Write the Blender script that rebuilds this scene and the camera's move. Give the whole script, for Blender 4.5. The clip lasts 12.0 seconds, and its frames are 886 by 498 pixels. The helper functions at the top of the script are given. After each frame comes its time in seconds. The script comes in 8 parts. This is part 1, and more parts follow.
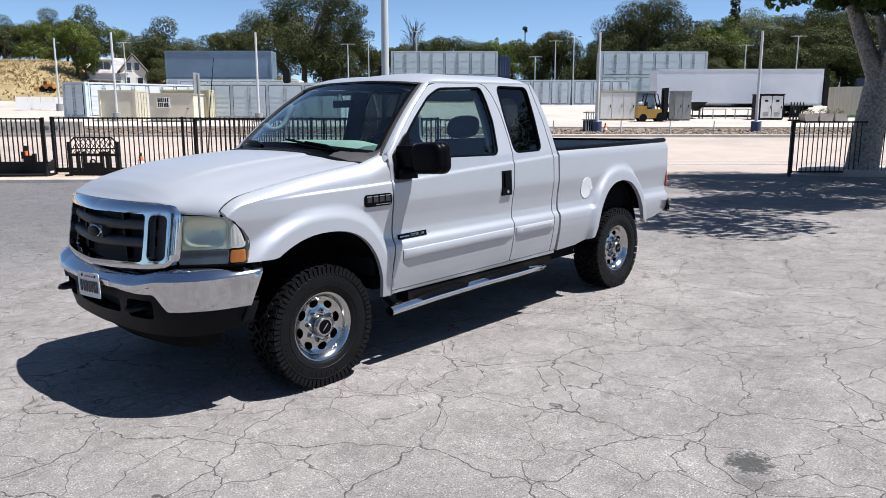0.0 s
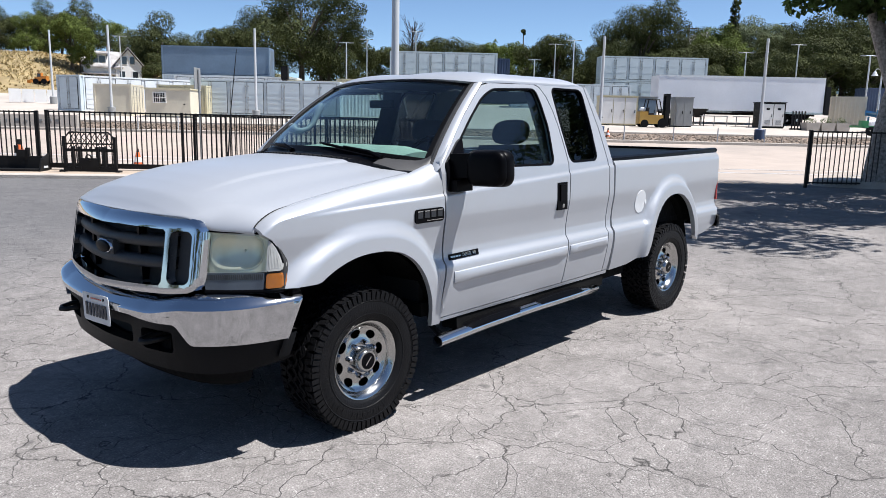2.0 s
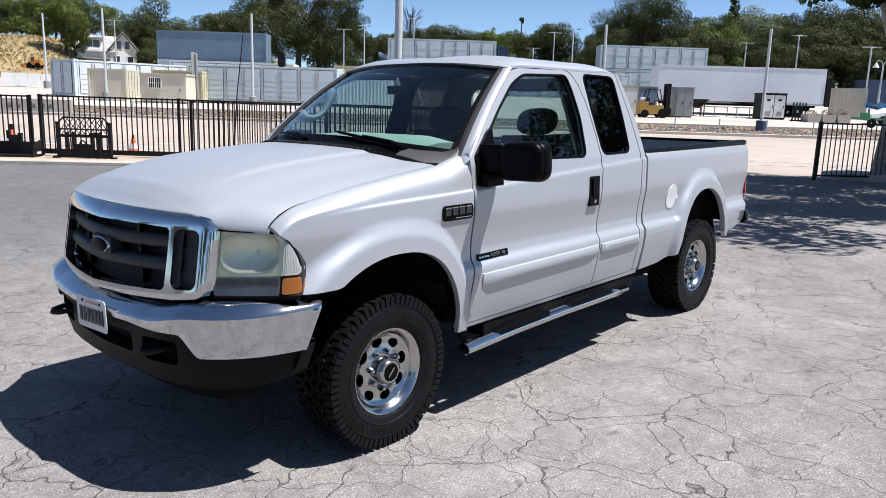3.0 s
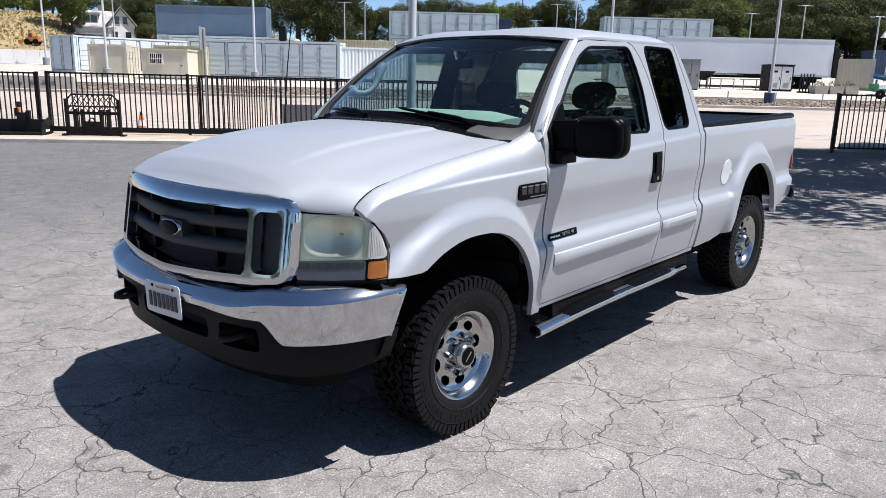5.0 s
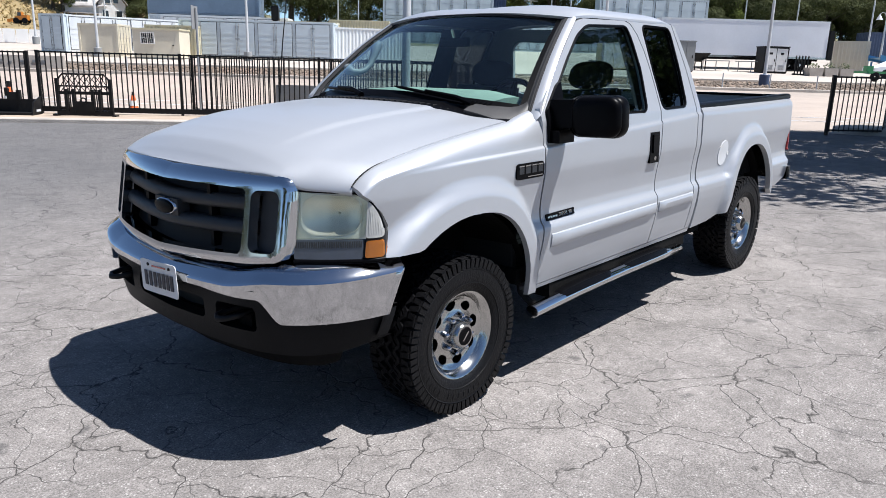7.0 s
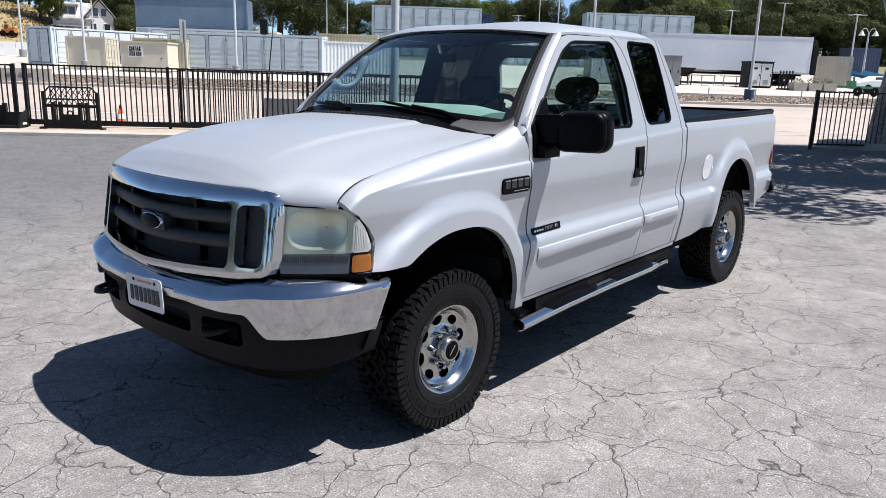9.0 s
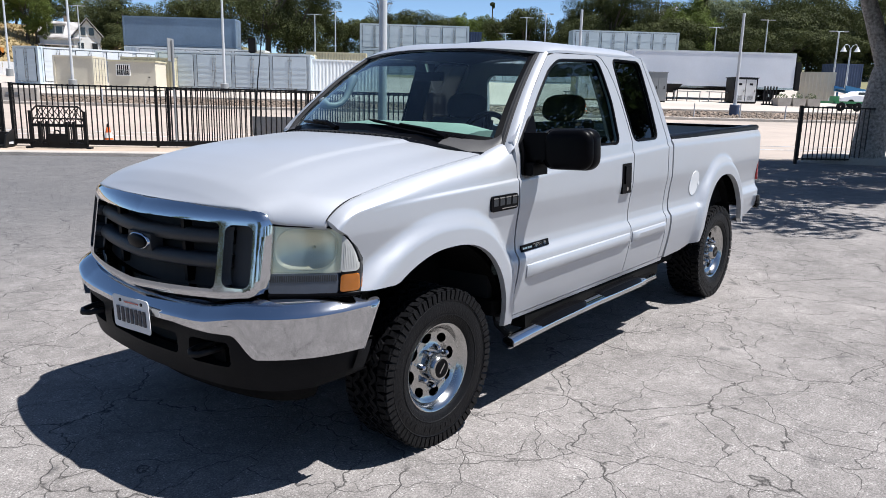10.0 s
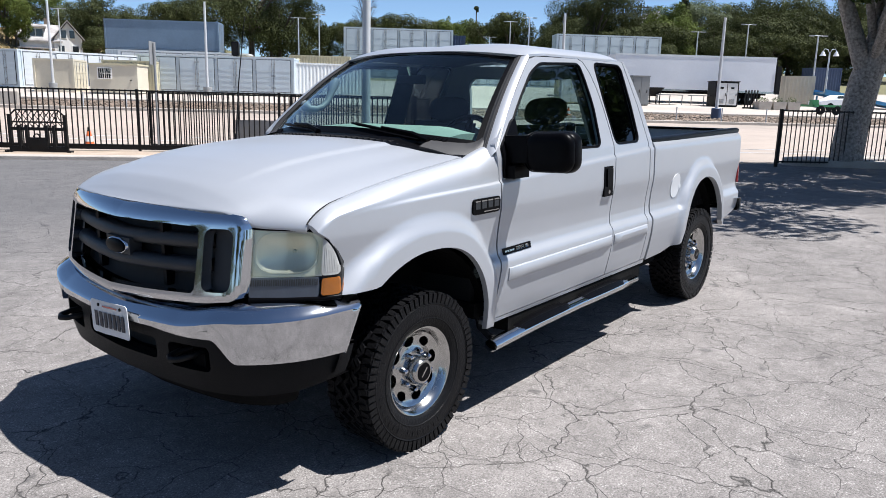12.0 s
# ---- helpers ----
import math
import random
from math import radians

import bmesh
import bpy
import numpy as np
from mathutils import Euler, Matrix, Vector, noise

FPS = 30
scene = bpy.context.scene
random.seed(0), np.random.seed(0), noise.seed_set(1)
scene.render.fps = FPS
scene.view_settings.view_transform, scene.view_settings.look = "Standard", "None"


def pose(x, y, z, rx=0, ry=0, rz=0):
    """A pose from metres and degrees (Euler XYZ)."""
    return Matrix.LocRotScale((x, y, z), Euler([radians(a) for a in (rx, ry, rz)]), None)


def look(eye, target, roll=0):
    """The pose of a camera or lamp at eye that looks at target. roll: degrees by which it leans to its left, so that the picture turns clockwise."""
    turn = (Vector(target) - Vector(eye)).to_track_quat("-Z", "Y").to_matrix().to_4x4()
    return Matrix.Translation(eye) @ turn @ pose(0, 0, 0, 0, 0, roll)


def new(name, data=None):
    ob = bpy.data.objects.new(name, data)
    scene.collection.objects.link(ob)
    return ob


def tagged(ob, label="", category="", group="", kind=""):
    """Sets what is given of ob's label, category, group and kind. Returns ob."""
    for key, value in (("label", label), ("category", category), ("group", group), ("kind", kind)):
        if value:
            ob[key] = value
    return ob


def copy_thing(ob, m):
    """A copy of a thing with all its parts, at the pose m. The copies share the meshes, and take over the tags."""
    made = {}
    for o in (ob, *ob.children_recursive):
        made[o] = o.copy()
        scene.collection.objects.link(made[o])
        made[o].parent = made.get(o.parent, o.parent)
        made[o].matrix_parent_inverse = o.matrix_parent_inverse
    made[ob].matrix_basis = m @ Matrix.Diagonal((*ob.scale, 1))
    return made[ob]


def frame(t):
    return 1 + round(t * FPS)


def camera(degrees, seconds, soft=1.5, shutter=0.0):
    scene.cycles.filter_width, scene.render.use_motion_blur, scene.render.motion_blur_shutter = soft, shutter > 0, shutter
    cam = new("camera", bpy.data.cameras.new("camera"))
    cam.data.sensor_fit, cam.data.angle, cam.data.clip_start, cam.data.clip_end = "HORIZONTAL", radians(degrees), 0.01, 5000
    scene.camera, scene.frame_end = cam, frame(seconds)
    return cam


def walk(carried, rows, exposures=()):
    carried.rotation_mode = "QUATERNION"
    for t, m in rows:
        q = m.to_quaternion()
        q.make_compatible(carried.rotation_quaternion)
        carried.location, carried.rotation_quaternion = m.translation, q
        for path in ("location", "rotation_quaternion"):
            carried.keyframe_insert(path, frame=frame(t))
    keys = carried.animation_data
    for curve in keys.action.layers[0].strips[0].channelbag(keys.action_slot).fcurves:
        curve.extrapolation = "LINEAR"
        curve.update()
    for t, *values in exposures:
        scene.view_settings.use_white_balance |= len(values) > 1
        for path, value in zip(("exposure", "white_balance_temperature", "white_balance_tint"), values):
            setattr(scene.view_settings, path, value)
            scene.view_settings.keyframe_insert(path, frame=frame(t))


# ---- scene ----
cam = camera(62.4, 12.0, 0.45)
PATH = [
    (0, (-2.750, -4.511, 1.706), (-1.314, -3.163, 1.355), 0.06),
    (0.5, (-2.643, -4.385, 1.699), (-1.203, -3.043, 1.346), 0.27),
    (1, (-2.507, -4.229, 1.703), (-1.061, -2.891, 1.355), 0.67),
    (1.5, (-2.506, -4.018, 1.686), (-1.060, -2.682, 1.340), 0.97),
    (2, (-2.563, -3.802, 1.720), (-1.112, -2.469, 1.372), 1.28),
    (2.5, (-2.538, -3.653, 1.719), (-1.086, -2.324, 1.361), 1.58),
    (3, (-2.412, -3.418, 1.711), (-0.956, -2.099, 1.333), 1.79),
    (3.5, (-2.448, -3.219, 1.668), (-0.994, -1.908, 1.264), 1.70),
    (5.5, (-2.586, -3.053, 1.711), (-1.142, -1.746, 1.256), 1.41),
    (6, (-2.582, -3.046, 1.694), (-1.139, -1.745, 1.222), 1.52),
    (6.5, (-2.578, -3.040, 1.689), (-1.132, -1.749, 1.198), 1.63),
    (8.5, (-2.586, -3.047, 1.688), (-1.121, -1.773, 1.210), 1.84),
    (9, (-2.581, -3.055, 1.698), (-1.106, -1.785, 1.242), 1.74),
    (9.5, (-2.578, -3.057, 1.703), (-1.089, -1.792, 1.270), 1.45),
    (10, (-2.577, -3.056, 1.706), (-1.076, -1.800, 1.294), 1.45),
    (10.5, (-2.574, -3.054, 1.707), (-1.065, -1.805, 1.305), 1.45),
    (11, (-2.569, -3.050, 1.706), (-1.053, -1.808, 1.306), 1.56),
    (11.5, (-2.568, -3.054, 1.700), (-1.045, -1.820, 1.301), 1.66),
    (12, (-2.564, -3.064, 1.704), (-1.035, -1.838, 1.302), 1.47),
]
walk(cam, [(t, look(eye, target, roll)) for t, eye, target, roll in PATH], exposures=[(0, 1.0, 6300, 10), (12, 1.0, 6300, 10)])

# ---- light ----
SUN = Vector((0.26, -0.385, 1.0)).normalized()          # towards the sun
world = bpy.data.worlds.new("world")
scene.world = world
world.use_nodes = True
wn = world.node_tree.nodes
sky = wn.new("ShaderNodeTexSky")
sky.sky_type = "NISHITA"
sky.sun_disc = False
sky.sun_elevation = math.asin(SUN.z)
sky.sun_rotation = math.atan2(SUN.x, SUN.y)
sky.air_density, sky.dust_density, sky.ozone_density = 0.55, 0.2, 1.5
wn["Background"].inputs["Strength"].default_value = 0.078
blue = wn.new("ShaderNodeMix")
blue.data_type, blue.blend_type = "RGBA", "MULTIPLY"
blue.inputs[0].default_value, blue.inputs[7].default_value = 1.0, (0.94, 1.0, 1.0, 1)
world.node_tree.links.new(sky.outputs["Color"], blue.inputs[6])
world.node_tree.links.new(blue.outputs[2], wn["Background"].inputs["Color"])
sun = new("sun", bpy.data.lights.new("sun", "SUN"))
sun.data.energy, sun.data.angle, sun.data.color = 5.0, radians(0.53), (1.0, 0.975, 0.945)
sun.matrix_world = look(SUN * 60, (0, 0, 0))

# ---- materials ----
TONE = 0.70                # common level of the base colours under this exposure


def mat(name, base, rough=0.5, metal=0.0, var=0.12, scale=4.0, bump=0.0, bscale=60.0, second=None, coat=0.0, spec=0.5, per_piece=0.0):
    """A surface with a colour that varies at two scales and a fine relief."""
    m = bpy.data.materials.new(name)
    m.use_nodes = True
    if metal < 0.9:
        base = [c * TONE for c in base]
        second = second and [c * TONE for c in second]
    n, l = m.node_tree.nodes, m.node_tree.links
    b = n["Principled BSDF"]
    b.inputs["Roughness"].default_value, b.inputs["Metallic"].default_value = rough, metal
    b.inputs["Coat Weight"].default_value = coat
    b.inputs["Coat Roughness"].default_value = 0.06
    b.inputs["Specular IOR Level"].default_value = spec
    tc = n.new("ShaderNodeTexCoord")
    big, fine = n.new("ShaderNodeTexNoise"), n.new("ShaderNodeTexNoise")
    big.inputs["Scale"].default_value, big.inputs["Detail"].default_value = scale, 5
    fine.inputs["Scale"].default_value, fine.inputs["Detail"].default_value = scale * 11, 3
    for t in (big, fine):
        l.new(tc.outputs["Object"], t.inputs["Vector"])
    add = n.new("ShaderNodeMath")
    add.operation = "MULTIPLY_ADD"
    l.new(fine.outputs["Fac"], add.inputs[0])
    add.inputs[1].default_value = 0.4
    l.new(big.outputs["Fac"], add.inputs[2])
    ramp = n.new("ShaderNodeValToRGB")
    lo = [c * (1 - var) for c in base]
    hi = [min(1, c * (1 + var)) for c in base]
    if second:
        lo = list(second)
    ramp.color_ramp.elements[0].position, ramp.color_ramp.elements[1].position = 0.45, 0.95
    ramp.color_ramp.elements[0].color, ramp.color_ramp.elements[1].color = (*lo, 1), (*hi, 1)
    l.new(add.outputs[0], ramp.inputs["Fac"])
    out = ramp.outputs["Color"]
    if per_piece:
        info, hsv, mul = n.new("ShaderNodeObjectInfo"), n.new("ShaderNodeHueSaturation"), n.new("ShaderNodeMath")
        mul.operation = "MULTIPLY_ADD"
        mul.inputs[1].default_value, mul.inputs[2].default_value = per_piece, 1 - per_piece / 2
        l.new(info.outputs["Random"], mul.inputs[0])
        l.new(mul.outputs[0], hsv.inputs["Value"])
        l.new(out, hsv.inputs["Color"])
        out = hsv.outputs["Color"]
    l.new(out, b.inputs["Base Color"])
    if bump:
        t, bn = n.new("ShaderNodeTexNoise"), n.new("ShaderNodeBump")
        t.inputs["Scale"].default_value, t.inputs["Detail"].default_value = bscale, 4
        l.new(tc.outputs["Object"], t.inputs["Vector"])
        bn.inputs["Strength"].default_value, bn.inputs["Distance"].default_value = bump, 0.02
        l.new(t.outputs["Fac"], bn.inputs["Height"])
        l.new(bn.outputs["Normal"], b.inputs["Normal"])
    return m


def glass(name, tint, rough=0.0, sheen=0.055):
    """A thin pane: mostly clear, tinted, with a real mirror sheen."""
    m = bpy.data.materials.new(name)
    m.use_nodes = True
    n, l = m.node_tree.nodes, m.node_tree.links
    n.remove(n["Principled BSDF"])
    tr, gl, mix, lw, pw, ma = n.new("ShaderNodeBsdfTransparent"), n.new("ShaderNodeBsdfGlossy"), n.new("ShaderNodeMixShader"), n.new("ShaderNodeLayerWeight"), n.new("ShaderNodeMath"), n.new("ShaderNodeMath")
    tr.inputs["Color"].default_value = (*tint, 1)
    gl.inputs["Roughness"].default_value = rough
    pw.operation, ma.operation = "POWER", "MULTIPLY_ADD"
    lw.inputs["Blend"].default_value = 0.5
    l.new(lw.outputs["Facing"], pw.inputs[0])
    pw.inputs[1].default_value = 5.0
    l.new(pw.outputs[0], ma.inputs[0])
    ma.inputs[1].default_value, ma.inputs[2].default_value = 0.97 - sheen, sheen
    l.new(ma.outputs[0], mix.inputs["Fac"])
    l.new(tr.outputs["BSDF"], mix.inputs[1])
    l.new(gl.outputs["BSDF"], mix.inputs[2])
    l.new(mix.outputs["Shader"], n["Material Output"].inputs["Surface"])
    return m


def asphalt():
    """Old bleached asphalt: stone chips, patches, stains and a net of cracks."""
    m = bpy.data.materials.new("asphalt")
    m.use_nodes = True
    n, l = m.node_tree.nodes, m.node_tree.links
    b = n["Principled BSDF"]
    b.inputs["Roughness"].default_value = 0.88
    b.inputs["Specular IOR Level"].default_value = 0.12
    tc = n.new("ShaderNodeTexCoord")

    def noise(scale, detail=4, rough=0.55, vec=None):
        t = n.new("ShaderNodeTexNoise")
        t.inputs["Scale"].default_value, t.inputs["Detail"].default_value, t.inputs["Roughness"].default_value = scale, detail, rough
        l.new(vec or tc.outputs["Object"], t.inputs["Vector"])
        return t

    def math_(op, a, c=0.5, d=None):
        t = n.new("ShaderNodeMath")
        t.operation = op
        for i, v in enumerate((a, c, d)):
            if v is None:
                continue
            if isinstance(v, (int, float)):
                t.inputs[i].default_value = v
            else:
                l.new(v, t.inputs[i])
        return t.outputs[0]

    def ramp(fac, stops):
        r = n.new("ShaderNodeValToRGB")
        r.color_ramp.elements[0].position, r.color_ramp.elements[1].position = stops[0][0], stops[1][0]
        for e, (p, c) in zip(r.color_ramp.elements, stops):
            e.color = (*c, 1) if not isinstance(c, (int, float)) else (c, c, c, 1)
        l.new(fac, r.inputs["Fac"])
        return r.outputs["Color"]

    def mixc(kind, fac, a, c):
        x = n.new("ShaderNodeMix")
        x.data_type, x.blend_type = "RGBA", kind
        for s, v in (("Factor", fac), ("A", a), ("B", c)):
            sock = [i for i in x.inputs if i.name == s and i.type in (("VALUE",) if s == "Factor" else ("RGBA",))][0]
            if isinstance(v, (int, float)):
                sock.default_value = v
            elif isinstance(v, tuple):
                sock.default_value = (*v, 1)
            else:
                l.new(v, sock)
        return [o for o in x.outputs if o.type == "RGBA"][0]

    # wavering coordinates for the cracks
    wob = noise(1.7, 3)
    wob2 = noise(9.0, 3)
    vm = n.new("ShaderNodeVectorMath")
    vm.operation = "MULTIPLY_ADD"
    l.new(wob.outputs["Color"], vm.inputs[0])
    vm.inputs[1].default_value = (0.55, 0.55, 0)
    l.new(tc.outputs["Object"], vm.inputs[2])
    vm2 = n.new("ShaderNodeVectorMath")
    vm2.operation = "MULTIPLY_ADD"
    l.new(wob2.outputs["Color"], vm2.inputs[0])
    vm2.inputs[1].default_value = (0.10, 0.10, 0)
    l.new(vm.outputs[0], vm2.inputs[2])

    def cracks(scale, width):
        v = n.new("ShaderNodeTexVoronoi")
        v.voronoi_dimensions, v.feature = "2D", "DISTANCE_TO_EDGE"
        v.inputs["Scale"].default_value = scale
        l.new(vm2.outputs[0], v.inputs["Vector"])
        return ramp(v.outputs["Distance"], ((0.0, 1.0), (width, 0.0)))

    zone = ramp(noise(0.45, 3).outputs["Fac"], ((0.50, 0.0), (0.66, 1.0)))
    zone2 = ramp(noise(0.6, 3).outputs["Fac"], ((0.36, 0.0), (0.48, 1.0)))
    gaps = ramp(noise(2.3, 4, 0.6).outputs["Fac"], ((0.29, 0.0), (0.42, 1.0)))
    gaps2 = ramp(noise(3.1, 4, 0.6).outputs["Fac"], ((0.42, 0.0), (0.54, 1.0)))
    big = mixc("MULTIPLY", 1.0, cracks(1.15, 0.0074), gaps)
    small = mixc("MULTIPLY", 1.0, mixc("MULTIPLY", 1.0, cracks(4.2, 0.020), zone), gaps2)
    big2 = mixc("MULTIPLY", 1.0, mixc("MULTIPLY", 1.0, cracks(2.2, 0.0094), zone2), gaps)
    crack = mixc("LIGHTEN", 1.0, mixc("LIGHTEN", 1.0, big, small), big2)
    # body colour
    patch = ramp(noise(0.35, 6, 0.6).outputs["Fac"], ((0.30, (0.160, 0.148, 0.142)), (0.72, (0.226, 0.208, 0.198))))
    chips = noise(105, 3, 0.8)
    chip = ramp(chips.outputs["Fac"], ((0.36, 0.60), (0.68, 1.38)))
    col = mixc("MULTIPLY", 1.0, patch, chip)
    # pale stones bared by wear
    stone = n.new("ShaderNodeTexVoronoi")
    stone.voronoi_dimensions = "2D"
    stone.inputs["Scale"].default_value = 62
    l.new(tc.outputs["Object"], stone.inputs["Vector"])
    bare = mixc("MULTIPLY", 1.0, ramp(stone.outputs["Distance"], ((0.16, 1.0), (0.30, 0.0))), ramp(noise(21, 3, 0.7).outputs["Fac"], ((0.50, 0.0), (0.60, 1.0))))
    col = mixc("MIX", math_("MULTIPLY", bare, 0.62), col, (0.42, 0.40, 0.385))
    mottle = ramp(noise(14, 5, 0.65).outputs["Fac"], ((0.3, 0.84), (0.7, 1.12)))
    col = mixc("MULTIPLY", 1.0, col, mottle)
    col = mixc("MULTIPLY", 1.0, col, ramp(noise(2.4, 5, 0.6).outputs["Fac"], ((0.32, 0.84), (0.68, 1.14))))
    # oily stains
    stain = ramp(noise(1.1, 4, 0.6).outputs["Fac"], ((0.66, 0.0), (0.74, 0.55)))
    col = mixc("MIX", stain, col, (0.06, 0.059, 0.06))
    # drips: many small dark spots, and one spattered oil patch
    spot = n.new("ShaderNodeTexVoronoi")
    spot.voronoi_dimensions = "2D"
    spot.inputs["Scale"].default_value = 1.7
    l.new(vm2.outputs[0], spot.inputs["Vector"])
    drip = ramp(spot.outputs["Distance"], ((0.035, 0.55), (0.075, 0.0)))
    drip = mixc("MULTIPLY", 1.0, drip, ramp(noise(1.3, 2).outputs["Fac"], ((0.50, 0.0), (0.58, 1.0))))
    col = mixc("MIX", drip, col, (0.05, 0.049, 0.05))
    dist = n.new("ShaderNodeVectorMath")
    dist.operation = "DISTANCE"
    l.new(tc.outputs["Object"], dist.inputs[0])
    dist.inputs[1].default_value = (0.58, -3.36, 0.11)
    oil = math_("MULTIPLY_ADD", noise(24, 5, 0.85).outputs["Fac"], 0.42, dist.outputs["Value"])
    col = mixc("MIX", ramp(oil, ((0.285, 0.85), (0.325, 0.0))), col, (0.035, 0.037, 0.036))
    col = mixc("MIX", math_("MULTIPLY", crack, 0.85), col, (0.024, 0.023, 0.022))
    # the far part of the yard has a younger, darker coat
    sep = n.new("ShaderNodeSeparateXYZ")
    l.new(tc.outputs["Object"], sep.inputs[0])
    wav = math_("MULTIPLY_ADD", noise(0.3, 3).outputs["Fac"], 3.0, sep.outputs["Y"])
    young = ramp(math_("MULTIPLY", wav, 0.05), ((0.20, 0.0), (0.46, 0.62)))
    col = mixc("MIX", young, col, (0.066, 0.068, 0.074))
    l.new(col, b.inputs["Base Color"])
    h = math_("MULTIPLY_ADD", crack, -1.2, math_("MULTIPLY", chips.outputs["Fac"], 0.55))
    h = math_("ADD", h, math_("MULTIPLY", noise(60, 3).outputs["Fac"], 0.5))
    bn = n.new("ShaderNodeBump")
    bn.inputs["Strength"].default_value, bn.inputs["Distance"].default_value = 0.55, 0.012
    l.new(h, bn.inputs["Height"])
    l.new(bn.outputs["Normal"], b.inputs["Normal"])
    return m


